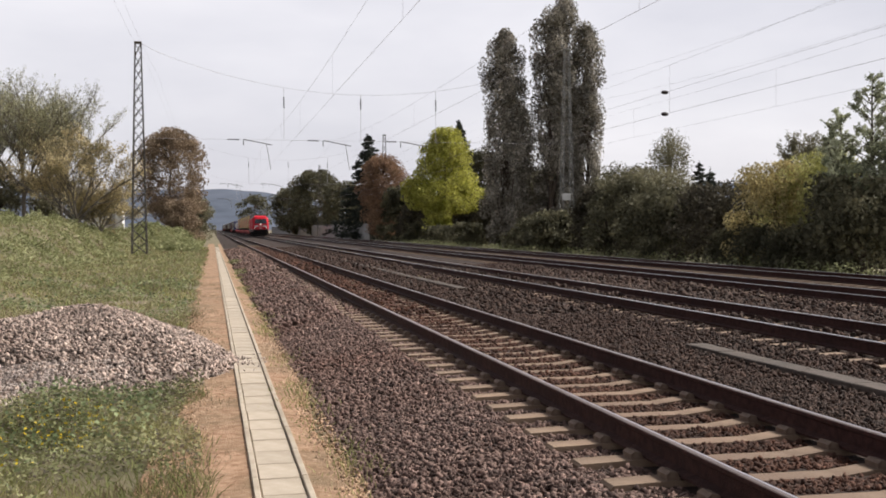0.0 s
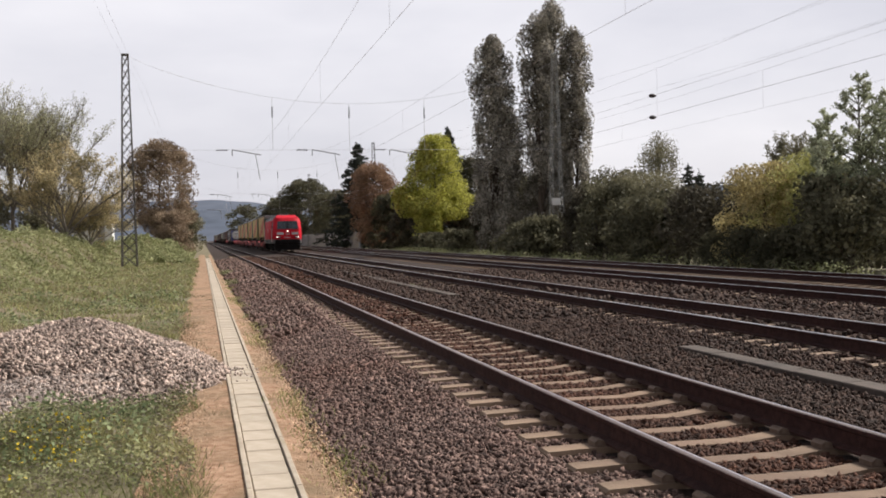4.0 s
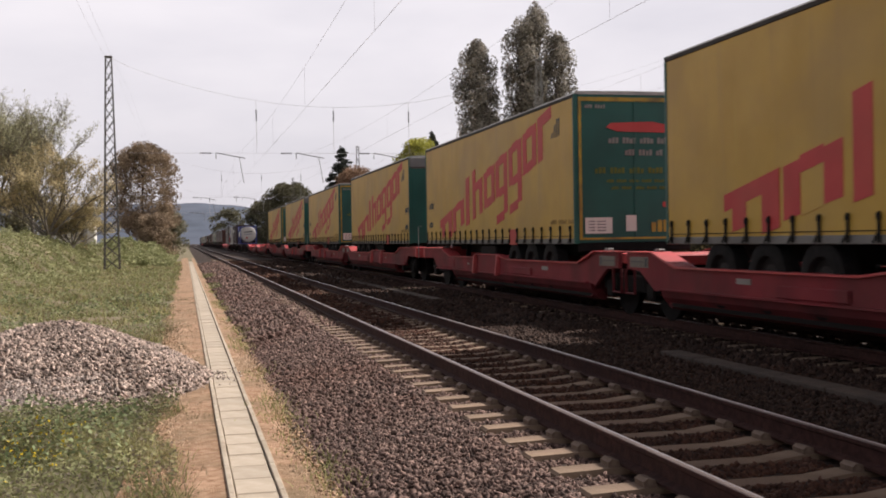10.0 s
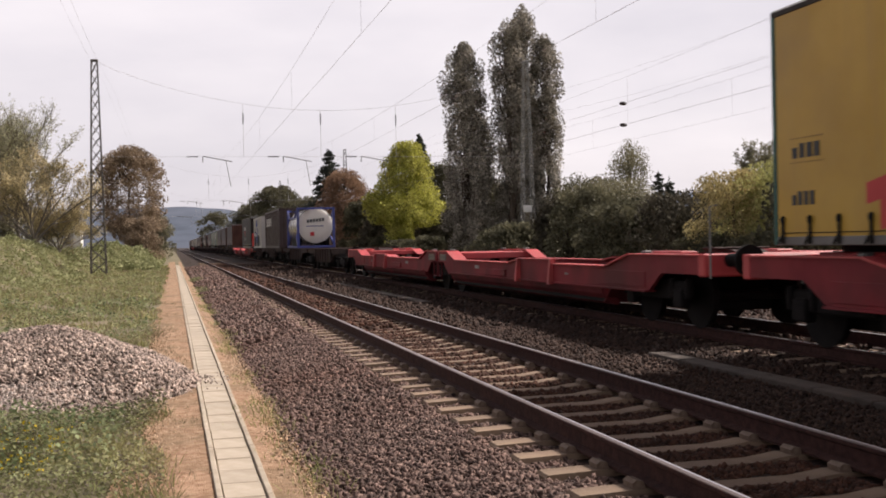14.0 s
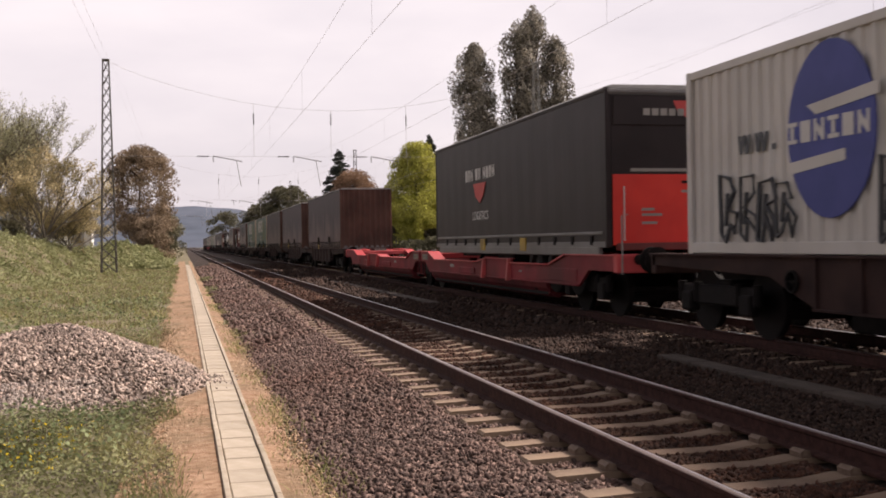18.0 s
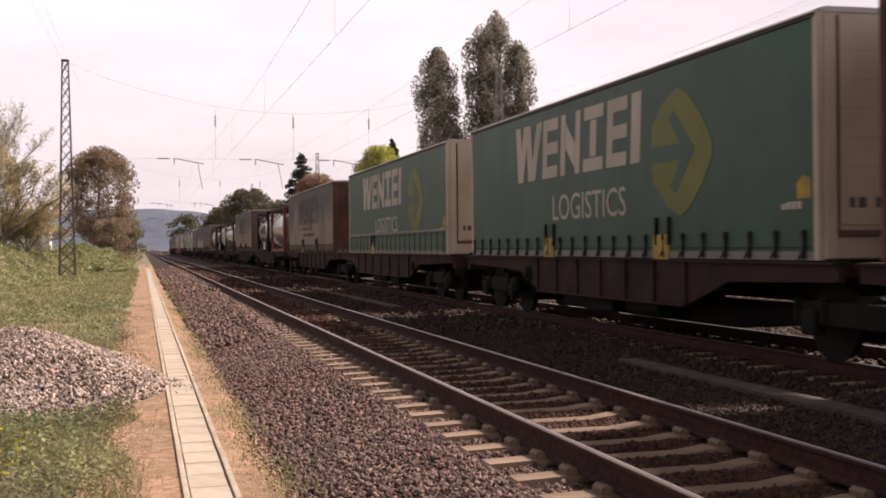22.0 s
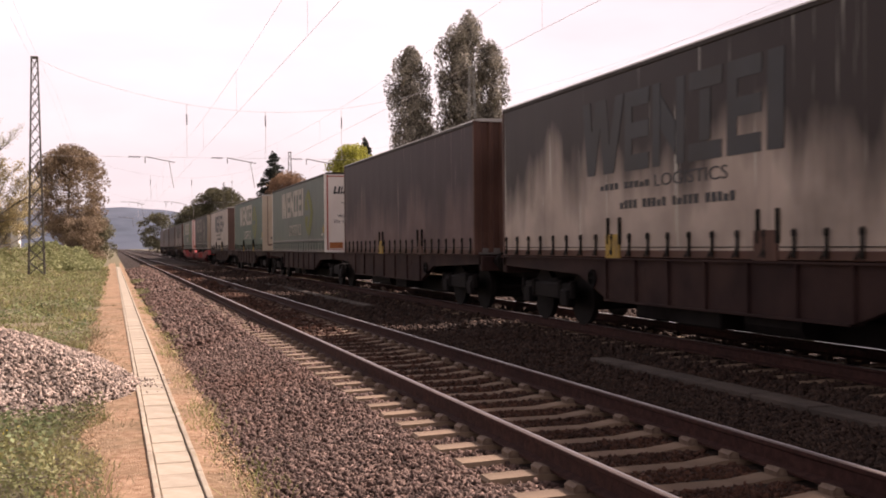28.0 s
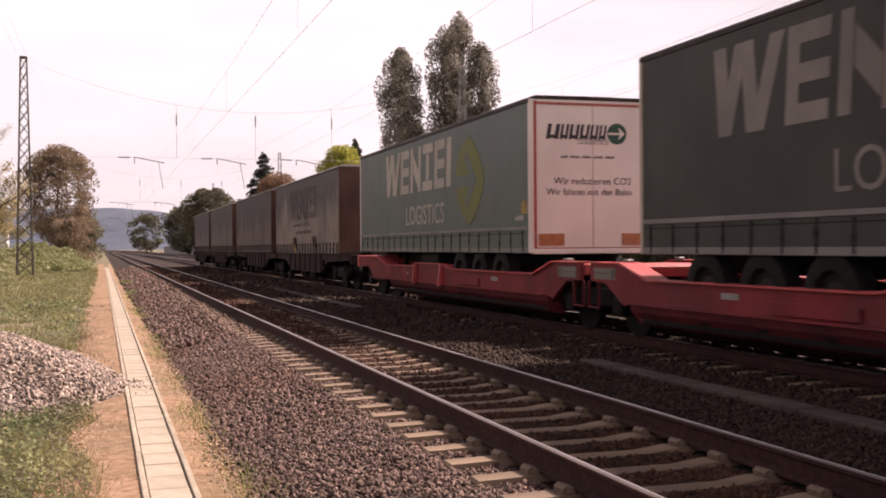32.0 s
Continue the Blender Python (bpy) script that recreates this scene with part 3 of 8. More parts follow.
def track(x, y0, y1, lead, sleepers_from, sleepers_to):
    """One track: two rails on concrete sleepers."""
    t = empty("railway_track", pose(x, 0, 0))
    for s in (-0.752, 0.752):
        head = 0.036
        side = [(-0.075, -0.172), (0.075, -0.172), (0.075, -0.155), (0.012, -0.135), (0.012, -0.045), (head, -0.03), (head, -0.004),
                (-head, -0.004), (-head, -0.03), (-0.012, -0.045), (-0.012, -0.135), (-0.075, -0.155)]
        rail = part("rail", Geo().prism([(s + a, b) for a, b in side], y0, y1, "y"), M_RAIL, t, "rusty brown steel rail")
        old = x < 5
        part("running_surface", Geo().prism([(s - 0.03, -0.004), (s + 0.03, -0.004), (s + 0.026, 0.0), (s - 0.026, 0.0)], y0, y1, "y"), RUST_HEAD if old else M_RAILTOP, rail, "rust-filmed rail head" if old else "polished steel rail head")
        if old:
            # narrow polished strip added to draw the sun glint along the rail
            part("glint_strip", Geo().prism([(s + 0.004, -0.001), (s + 0.02, -0.001), (s + 0.018, 0.002), (s + 0.006, 0.002)], y0, y1, "y"), M_RAILTOP, rail, "bright polished strip for the sun glint on the rail head")
    prof = [(-1.3, -0.215), (-1.28, -0.195), (-0.95, -0.185), (-0.55, -0.185), (-0.3, -0.215), (0.3, -0.215), (0.55, -0.185), (0.95, -0.185), (1.28, -0.195), (1.3, -0.215)]
    g = Geo()
    top = [(a, b) for a, b in prof]
    n = len(top)
    v = [(a, -0.10, b) for a, b in top] + [(a, 0.10, b) for a, b in top] + [(a, -0.14, -0.34) for a, b in top] + [(a, 0.14, -0.34) for a, b in top]
    f = [(i, i + 1, n + i + 1, n + i) for i in range(n - 1)]
    f += [(2 * n + i, 2 * n + i + 1, i + 1, i) for i in range(n - 1)] + [(n + i, n + i + 1, 3 * n + i + 1, 3 * n + i) for i in range(n - 1)]
    f += [(0, n, 3 * n, 2 * n), (n - 1, 3 * n - 1, 4 * n - 1, 2 * n - 1)]
    g.add(v, f)
    me = mesh_of("sleeper", g, M_SLEEPER)
    c = Geo()
    c.prism([(-0.045, -0.19), (0.045, -0.19), (0.05, -0.15), (0.02, -0.128), (-0.03, -0.14)], -0.075, 0.075, "y")
    cm = mesh_of("rail_clip", c, M_CLIP)
    k = 0
    for i in range(int((sleepers_to - sleepers_from) / 0.6)):
        y = sleepers_from + lead + i * 0.6
        sl = new("sleeper", me)
        sl.parent = t
        sl.location = (0, y, rng.uniform(-0.006, 0.006))
        sl.rotation_euler = (0, 0, rng.uniform(-0.006, 0.006))
        if x < 5 and y < 21:
            for s in (-0.752, 0.752):
                for d in (-1, 1):
                    fa = new("rail_clip", cm)
                    fa.parent = sl
                    fa.location.x = s + d * 0.115
                    fa.rotation_euler.z = 0 if d > 0 else math.pi
        k += 1
    return tagged(t, "railway track of rusty rails on concrete sleepers", "railway track", "tracks")


def cable_trough():
    t = empty("cable_trough", pose(0.475, 0, -0.4))
    for s in (-1, 1):
        for i in range(118):
            y = -6.0 + i
            w = part("side_wall", Geo().box(s * 0.158, s * 0.205, y + 0.006, y + 0.994, -0.2, 0.012 + 0.001 * rng.normal(), 0.006), M_CONC, t)
            w.location.x = 0.001 * rng.normal()
    lid = mesh_of("cover_slab", Geo().box(-0.150, 0.150, 0.008, 0.492, -0.06, -0.004, 0.008), M_CONC)
    for i in range(236):
        c = new("cover_slab", lid)
        c.parent = t
        c.location = (0.002 * rng.normal(), -6.0 + i * 0.5, 0.002 * rng.normal())
        c.rotation_euler = (0.002 * rng.normal(), 0.002 * rng.normal(), 0.002 * rng.normal())
    return tagged(t, "pale concrete cable trough with cover slabs, beside the track", "cable trough")


def half_buried_trough():
    """The older trough between the first two tracks, in two bared stretches."""
    for y0, y1 in ((-4.0, 14.8), (28.2, 56.0)):
        t = empty("buried_trough", pose(6.52, y0, -0.19))
        k = int((y1 - y0) / 1.0)
        for i in range(k):
            part("cover_slab", Geo().box(-0.15, 0.15, i + 0.006, i + 0.994, -0.1, 0.02 + 0.006 * rng.normal(), 0.012), M_OLDCONC, t)
        tagged(t, "half-buried concrete cable trough in the ballast", "cable trough", "buried trough lengths")


# ---- stones ----
def scatter(x0, x1, y0, y1, per_m2, height, lo, hi):
    n = int((x1 - x0) * (y1 - y0) * per_m2)
    x, y = rng.uniform(x0, x1, n), rng.uniform(y0, y1, n)
    s = rng.uniform(lo, hi, n)
    return np.stack([x, y, height(x, y) + s * rng.uniform(-0.1, 0.6, n)], 1), s


def loose_ballast():
    lay = lambda x, y: bed_height(x)
    stuff = []
    # stones beyond the first track have a darker tone
    for x0, x1, m in ((1.02, 2.98, M_STONE), (3.0, 4.46, M_RUST_STONE), (4.5, 8.0, M_DARKSTONE), (8.1, 9.5, M_DARKSTONE), (9.6, 13.3, M_DARKSTONE)):
        near = 4.5 if x0 < 4 else 6.5
        thick = 1.0 if x0 < 4 else 0.45
        bands = ((near, 11, 1350 * thick, 0.014, 0.032), (11, 20, 620 * thick, 0.02, 0.04), (20, 42, 130 * thick, 0.036, 0.068), (42, 95, 26 * thick, 0.07, 0.12)) if x0 < 8 else ((12, 24, 80, 0.04, 0.07), (24, 48, 34, 0.06, 0.1))
        if x0 < 8:
            bands += ((-5, near, 130, 0.03, 0.045),)
        cs, ss = zip(*(scatter(x0, x1, a, b, d, lay, lo, hi) for a, b, d, lo, hi in bands))
        c, s = np.concatenate(cs), np.concatenate(ss)
        for tx in TRACKS[:2]:
            gap = np.abs((c[:, 1] - 4.13) / 0.6 - np.round((c[:, 1] - 4.13) / 0.6)) * 0.6
            keep = ~((np.abs(c[:, 0] - tx) < 1.33) & (gap < 0.125) & (c[:, 1] < 48))
            for r in (-0.752, 0.752):
                keep &= np.abs(c[:, 0] - tx - r) > 0.11
            c, s = c[keep], s[keep]
        inside = np.zeros(len(c), bool)
        for tx in TRACKS:
            inside |= np.abs(c[:, 0] - tx) < 1.3
        c[inside & (c[:, 0] < 4.9), 2] -= 0.02
        stuff.append(tagged(new("loose_ballast", stones("loose_ballast", c, s, m)), "dark brown crushed ballast stones", "ballast", kind="stuff"))
    return stuff


def gravel_pile():
    def top(x, y):
        dx, dy = (x + 1.75) / np.where(x > -1.75, 2.15, 2.6), (y - 15.3) / 2.9
        r = np.sqrt(dx * dx + dy * dy)
        return -0.47 + 0.80 * np.clip(1 - r * r, 0, 1) * (1 + 0.06 * np.sin(3 * x + 2 * y)) - 0.05 * np.exp(-((x + 1.2) ** 2 + (y - 15.0) ** 2) * 3)
    gx, gy = np.meshgrid(np.linspace(-4.6, 0.5, 60), np.linspace(12.2, 18.4, 60))
    v = np.stack([gx, gy, top(gx, gy) - 0.02], -1).reshape(-1, 3)
    i = (np.arange(59)[:, None] * 60 + np.arange(59)[None]).ravel()
    t = empty("gravel_pile", pose(0, 0, 0))
    part("core", raw_mesh("core", v, np.stack([i, i + 1, i + 61, i + 60], 1), M_PILE), M_PILE, t)
    c, s = scatter(-4.5, 0.45, 12.3, 18.3, 950, top, 0.013, 0.036)
    keep = c[:, 2] > -0.45
    ob = part("stones", stones("stones", c[keep], s[keep], M_PILE), M_PILE, t)
    tagged(ob, kind="stuff")
    ob.name = "gravel"
    # finer pale grit has run down to the foot, and a few stones lie on the trough
    n = 11000
    a, k = math.pi * (1.38 + 0.14 * rng.normal(size=n)), rng.uniform(0.74, 1.1, n)
    x, y = -2.0 + 2.5 * k * np.cos(a), 15.3 + 3.0 * k * np.sin(a)
    z = np.maximum(top(x, y), -0.45) + 0.012
    x2, y2 = rng.normal(0.42, 0.13, 60), rng.normal(15.2, 0.5, 60)
    c2 = np.stack([np.concatenate([x, x2]), np.concatenate([y, y2]), np.concatenate([z, np.full(60, -0.385)])], 1)
    fine = part("fine_gravel", stones("fine_gravel", c2, rng.uniform(0.01, 0.026, len(c2)), M_FINE), M_FINE, t, "pale fine gravel at the foot")
    tagged(fine, kind="stuff")
    return tagged(t, "heap of pale grey-pink crushed gravel on the grass", "gravel heap")


def loose_grit():
    flat = lambda x, y: np.full_like(x, -0.43)
    a, b = scatter(-0.45, 0.26, 3.5, 26, 650, flat, 0.006, 0.017)
    c, d = scatter(0.70, 1.08, 3.5, 26, 750, flat, 0.006, 0.018)
    return tagged(new("loose_grit", stones("loose_grit", np.concatenate([a, c]), np.concatenate([b, d]), M_GRIT)), "loose orange-brown grit", "grit", kind="stuff")


# ---- plants ----
def blades(name, x, y, z, h, w, m, lean=0.35):
    """Upright pointed blades."""
    n = len(x)
    a = rng.uniform(0, 2 * np.pi, n)
    d = np.stack([np.cos(a), np.sin(a), np.zeros(n)], 1) * w[:, None]
    base = np.stack([x, y, z - 0.02], 1)
    tip = base + np.stack([rng.normal(size=n) * lean * h, rng.normal(size=n) * lean * h, h], 1)
    mid = base + (tip - base) * 0.5 + np.stack([np.zeros(n), np.zeros(n), h * 0.12], 1)
    v = np.stack([base - d, base + d, mid + d * 0.8, mid - d * 0.8, tip + d * 0.1, tip - d * 0.1], 1).reshape(-1, 3)
    k = 6 * np.arange(n)[:, None]
    f = np.concatenate([k + [[0, 1, 2, 3]], k + [[3, 2, 4, 5]]])
    return raw_mesh(name, v, f, m)


def leaves(centres, size, flat=0.0):
    """Leaf-like diamonds at the centres; arrays for one mesh."""
    n = len(centres)
    shape = np.array([(-1, 0, 0), (0, -0.55, 0.12), (1, 0, 0), (0, 0.55, 0.12)], float)
    v = np.einsum("nij,kj->nki", turns(n), shape) * (size * rng.uniform(0.6, 1.3, n))[:, None, None] + centres[:, None, :]
    if flat:
        v[:, :, 2] = centres[:, None, 2] + (v[:, :, 2] - centres[:, None, 2]) * flat
    return v.reshape(-1, 3), 4 * np.arange(n)[:, None] + np.arange(4)[None]


def crown_points(kind, n, r, h0, h1, clumps, spread):
    """Places of leaves: clumps hung in the crown's outline, leaves round each clump."""
    k = clumps
    a = rng.uniform(0, 2 * np.pi, k)
    u = rng.uniform(0, 1, k)
    if kind == "round":
        z = h0 + (h1 - h0) * (0.5 + 0.5 * np.sin((u - 0.5) * np.pi) * rng.uniform(0.7, 1.0, k))
        rr = r * np.sqrt(np.clip(1 - ((z - (h0 + h1) / 2) / ((h1 - h0) / 2)) ** 2, 0.03, 1)) * np.sqrt(rng.uniform(0.15, 1, k)) * rng.uniform(0.8, 1.12, k)
    elif kind == "column":
        z = h0 + (h1 - h0) * u
        taper = np.clip(np.minimum((z - h0) / (0.12 * (h1 - h0)) + 0.65, 1), 0, 1) * np.sqrt(np.clip((h1 - z) / (0.13 * (h1 - h0)), 0.02, 1))
        rr = r * taper * np.sqrt(rng.uniform(0.1, 1, k)) * rng.uniform(0.75, 1.18, k)
    elif kind == "cone":
        z = h0 + (h1 - h0) * (1 - u ** 0.62)
        rr = r * (1 - (z - h0) / (h1 - h0)) * np.sqrt(rng.uniform(0.2, 1, k)) * rng.uniform(0.7, 1.15, k)
    elif kind == "egg":
        z = h0 + (h1 - h0) * u ** 1.25
        f = (z - h0) / (h1 - h0)
        rr = r * np.minimum(1, (f / 0.18 + 0.12) ** 0.5) * (1 - f * 0.96) ** 0.62 * np.sqrt(rng.uniform(0.1, 1, k)) * rng.uniform(0.82, 1.16, k)
    else:
        z = h0 + (h1 - h0) * u ** 0.8
        rr = r * np.sqrt(rng.uniform(0, 1, k)) * (1 - 0.45 * u)
    c = np.stack([rr * np.cos(a), rr * np.sin(a), z], 1)
    which = rng.integers(0, k, n)
    d = rng.normal(size=(n, 3))
    d *= (np.clip(np.linalg.norm(d, axis=1), 0.5, 1.5) / np.linalg.norm(d, axis=1))[:, None]
    return c, c[which] + d * spread * np.array([1, 1, 0.75 if kind != "column" else 2.3])


def reseed(x, y):
    """Each plant grows from its own place, whatever was built before it."""
    global rng
    rng = np.random.default_rng(int(abs(x) * 137 + abs(y) * 1009))


def tree(name, x, y, base, kind, r, h0, h1, m, n=6000, size=0.17, clumps=90, spread=0.55, label="", category="tree", stems=1, trunk=0.22, limbs=14, crowns=None):
    reseed(x, y)
    t = empty(name, pose(x, y, base))
    g = Geo()
    c, pts = crown_points(kind, n, r, h0, h1, clumps, spread)
    for s in range(stems):
        ox = 0 if stems == 1 else r * 0.5 * math.cos(s * 2.4)
        oy = 0 if stems == 1 else r * 0.5 * math.sin(s * 2.4)
        path = [Vector((ox, oy, -0.2)), Vector((ox + rng.normal() * 0.1, oy + rng.normal() * 0.1, h0 * 0.6 + 0.3)),
                Vector((ox + rng.normal() * 0.2, oy + rng.normal() * 0.2, h0 + (h1 - h0) * 0.45)), Vector((ox, oy, h0 + (h1 - h0) * 0.86))]
        rad = [trunk, trunk * 0.8, trunk * 0.5, trunk * 0.12]
        for a, b, ra, rb in zip(path, path[1:], rad, rad[1:]):
            g.rod(a, b, ra, 8, rb)
    for i in rng.choice(len(c), min(limbs, len(c)), replace=False):
        q = Vector(c[i])
        z = max(h0 * 0.5, q.z - q.xy.length * (0.7 if kind != "column" else 3.0))
        st = Vector((0, 0, min(z, h0 + (h1 - h0) * 0.8)))
        md = (st + q) / 2 + Vector((rng.normal() * 0.15, rng.normal() * 0.15, 0.15 * r * 0.3))
        g.rod(st, md, trunk * 0.3, 5, trunk * 0.18)
        g.rod(md, q, trunk * 0.18, 5, trunk * 0.05)
    part("trunk", g, M_BARK, t)
    v, f = leaves(pts, size)
    cr = part("crown", raw_mesh("crown", v, f, m), m, t)
    return tagged(t, label or "leafy tree", category)


def branch(g, tips, p, d, length, rad, level, kids, up):
    """One bough in two bent pieces, with smaller ones along it; the outermost twigs are kept for their leaves."""
    d = (d + Vector((rng.normal(), rng.normal(), rng.normal())) * 0.12).normalized()
    m = p + d * length * 0.5
    e = m + (d + Vector((rng.normal() * 0.16, rng.normal() * 0.16, up))).normalized() * length * 0.5
    g.rod(p, m, rad, 5 if level else 4, rad * 0.75)
    g.rod(m, e, rad * 0.75, 5 if level else 4, rad * 0.35)
    if level == 0:
        tips.append((p, m, e))
        return
    for k in range(kids):
        f = 0.3 + 0.7 * (k + rng.uniform(0, 0.8)) / kids
        q = p.lerp(m, f * 2) if f < 0.5 else m.lerp(e, min(1, f * 2 - 1))
        side = Vector((rng.normal(), rng.normal(), 0.25 * rng.normal() + 0.2)).normalized()
        branch(g, tips, q, (d * 0.75 + side * 0.75 + Vector((0, 0, up))).normalized(), length * rng.uniform(0.42, 0.62), rad * 0.5, level - 1, kids, up)


def twig_tree(name, x, y, base, bole, reach, limbs, m, n, size, label, trunk=0.2, levels=2, kids=6, up=0.25, spread=0.1, open_angle=0.7):
    """A tree of forking boughs and fine twigs with small sparse leaves."""
    reseed(x, y)
    t = empty(name, pose(x, y, base))
    g, tips = Geo(), []
    top = Vector((rng.normal() * 0.2, rng.normal() * 0.2, bole))
    g.rod((0, 0, -0.3), top, trunk, 8, trunk * 0.7)
    for k in range(limbs):
        a = 2 * math.pi * k / limbs + rng.uniform(-0.3, 0.3)
        o = open_angle * rng.uniform(0.25, 1.1)
        d = Vector((math.sin(o) * math.cos(a), math.sin(o) * math.sin(a), math.cos(o)))
        branch(g, tips, top * rng.uniform(0.6, 1.0), d, reach * rng.uniform(0.75, 1.0), trunk * 0.5, levels, kids, up)
    part("trunk", g, M_TWIG, t, "grey-brown trunk with bare branching twigs")
    a = np.array([[tuple(q) for q in s] for s in tips])
    w, f = rng.integers(0, len(a), n), rng.uniform(0, 2, n)
    i = np.minimum(f.astype(int), 1)
    pts = a[w, i] + (a[w, i + 1] - a[w, i]) * (f - i)[:, None] + rng.normal(size=(n, 3)) * spread
    v, fc = leaves(pts, size)
    part("crown", raw_mesh("crown", v, fc, m), m, t)
    return tagged(t, label, "tree")


def spruce_tree(name, x, y, r, h0, h, m, n, size, label, step=0.55):
    """A conifer with whorls of drooping needled boughs, shorter towards the tip."""
    reseed(x, y)
    t = empty(name, pose(x, y, 0))
    g, seg = Geo(), [(Vector((0, 0, h - 0.9)), Vector((0, 0, h)))]
    g.rod((0, 0, -0.2), (0, 0, h), 0.015 * h, 7, 0.02)
    z = h0
    while z < h - 0.3:
        reach = r * (1 - (z - h0) / (h - h0)) ** 0.9 + 0.12
        a0 = rng.uniform(0, 2 * math.pi)
        for k in range(7):
            a, ln = a0 + 2 * math.pi * k / 7 + rng.normal() * 0.15, reach * rng.uniform(0.62, 1.2)
            c, d = Vector((0, 0, z + rng.normal() * 0.1)), Vector((math.cos(a), math.sin(a), 0))
            m1 = c + d * ln * 0.6 + Vector((0, 0, -0.2 * ln))
            e = c + d * ln + Vector((0, 0, -0.17 * ln))
            g.rod(c, m1, 0.02, 4, 0.012)
            g.rod(m1, e, 0.012, 4, 0.006)
            seg += [(c, m1), (m1, e), (m1, e)]
            for q0, q1, f in ((c, m1, 0.5), (c, m1, 0.85), (m1, e, 0.3), (m1, e, 0.65)):
                q, w = q0.lerp(q1, f), 0.28 * ln * rng.uniform(0.6, 1.2)
                for sgn in (-1, 1):
                    seg.append((q, q + Vector((-d.y, d.x, 0)) * sgn * w + d * w * 0.6 - Vector((0, 0, 0.3 * w))))
        z += step * (0.55 + 0.45 * reach / r)
    part("trunk", g, M_BARK, t)
    a = np.array([[tuple(q) for q in s] for s in seg])
    ln = np.linalg.norm(a[:, 1] - a[:, 0], axis=1) + 0.05
    w, f = rng.choice(len(a), n, p=ln / ln.sum()), rng.uniform(0, 1, n)
    pts = a[w, 0] + (a[w, 1] - a[w, 0]) * f[:, None] + rng.normal(size=(n, 3)) * size * 0.5
    v, fc = leaves(pts, size)
    part("crown", raw_mesh("crown", v, fc, m), m, t)
    return tagged(t, label, "tree")


def shoot_tree(name, x, y, base, leads, m, n, size, label):
    """A conifer-like tree of several leaders set with upswept needled shoots. leads: (dx, dy, height)."""
    reseed(x, y)
    t = empty(name, pose(x, y, base))
    g, seg = Geo(), []
    for dx, dy, h in leads:
        foot, tip = Vector((dx * 0.3, dy * 0.3, -0.2)), Vector((dx, dy, h))
        g.rod(foot, tip, 0.1, 6, 0.02)
        seg.append((foot.lerp(tip, 0.8), tip))
        z = 0.5
        while z < h - 0.15:
            c = foot.lerp(tip, (z + 0.2) / (h + 0.2))
            for k in range(3):
                a = rng.uniform(0, 2 * math.pi)
                ln = min(2.0, 0.45 + 0.36 * (h - z)) * rng.uniform(0.5, 1.25)
                e = c + Vector((math.cos(a) * ln * 0.8, math.sin(a) * ln * 0.8, ln * rng.uniform(0.35, 0.75)))
                g.rod(c, e, 0.022, 4, 0.008)
                seg.append((c, e))
                if ln > 0.6:
                    for _ in range(3):
                        q = c.lerp(e, rng.uniform(0.4, 0.9))
                        r = q + Vector((rng.normal() * 0.3, rng.normal() * 0.3, rng.uniform(0.1, 0.4))) * ln * 0.6
                        seg.append((q, r))
            z += 0.3
    part("trunk", g, M_BARK, t)
    a = np.array([[tuple(q) for q in s] for s in seg])
    w, f = rng.integers(0, len(a), n), rng.uniform(0, 1, n)
    pts = a[w, 0] + (a[w, 1] - a[w, 0]) * f[:, None] + rng.normal(size=(n, 3)) * 0.045
    v, fc = leaves(pts, size)
    part("crown", raw_mesh("crown", v, fc, m), m, t)
    return tagged(t, label, "tree")


# ---- the train: every vehicle has its origin at its leading end, on the rail, and reaches along +y ----
TX = TRACKS[1]
MOVING = []


def running(ob, s):
    """Enter a thing of the train: s is its place along the train."""
    MOVING.append((ob, s))
    ob.location = (TX, s, 0)
    return ob


def travelled(t):
    """How far the train has come, with a slight gain of speed."""
    return 22.29 * (t - 8) + 0.015 * (t - 8) ** 2


def bogie(parent, y, base=1.8, r=0.46, m=None):
    b = part("bogie", Geo().box(-1.0, 1.0, y - 0.22, y + 0.22, 0.5, 0.8, 0.03), m or BLACK, parent, "black steel bogie")
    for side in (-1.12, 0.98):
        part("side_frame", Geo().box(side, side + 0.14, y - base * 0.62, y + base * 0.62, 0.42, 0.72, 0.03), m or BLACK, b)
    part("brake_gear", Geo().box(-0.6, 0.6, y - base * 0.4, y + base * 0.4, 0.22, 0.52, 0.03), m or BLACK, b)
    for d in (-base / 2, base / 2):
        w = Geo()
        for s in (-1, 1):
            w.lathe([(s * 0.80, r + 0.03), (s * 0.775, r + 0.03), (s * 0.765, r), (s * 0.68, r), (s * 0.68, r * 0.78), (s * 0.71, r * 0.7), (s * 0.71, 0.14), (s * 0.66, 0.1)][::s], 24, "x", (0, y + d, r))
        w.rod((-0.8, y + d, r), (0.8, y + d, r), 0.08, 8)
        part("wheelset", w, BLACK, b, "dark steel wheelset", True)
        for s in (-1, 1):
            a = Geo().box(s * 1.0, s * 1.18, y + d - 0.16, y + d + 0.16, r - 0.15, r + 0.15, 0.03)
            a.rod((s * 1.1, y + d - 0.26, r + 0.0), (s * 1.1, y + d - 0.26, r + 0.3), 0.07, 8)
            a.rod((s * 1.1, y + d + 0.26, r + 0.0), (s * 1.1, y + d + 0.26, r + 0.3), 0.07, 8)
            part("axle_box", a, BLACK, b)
    return b


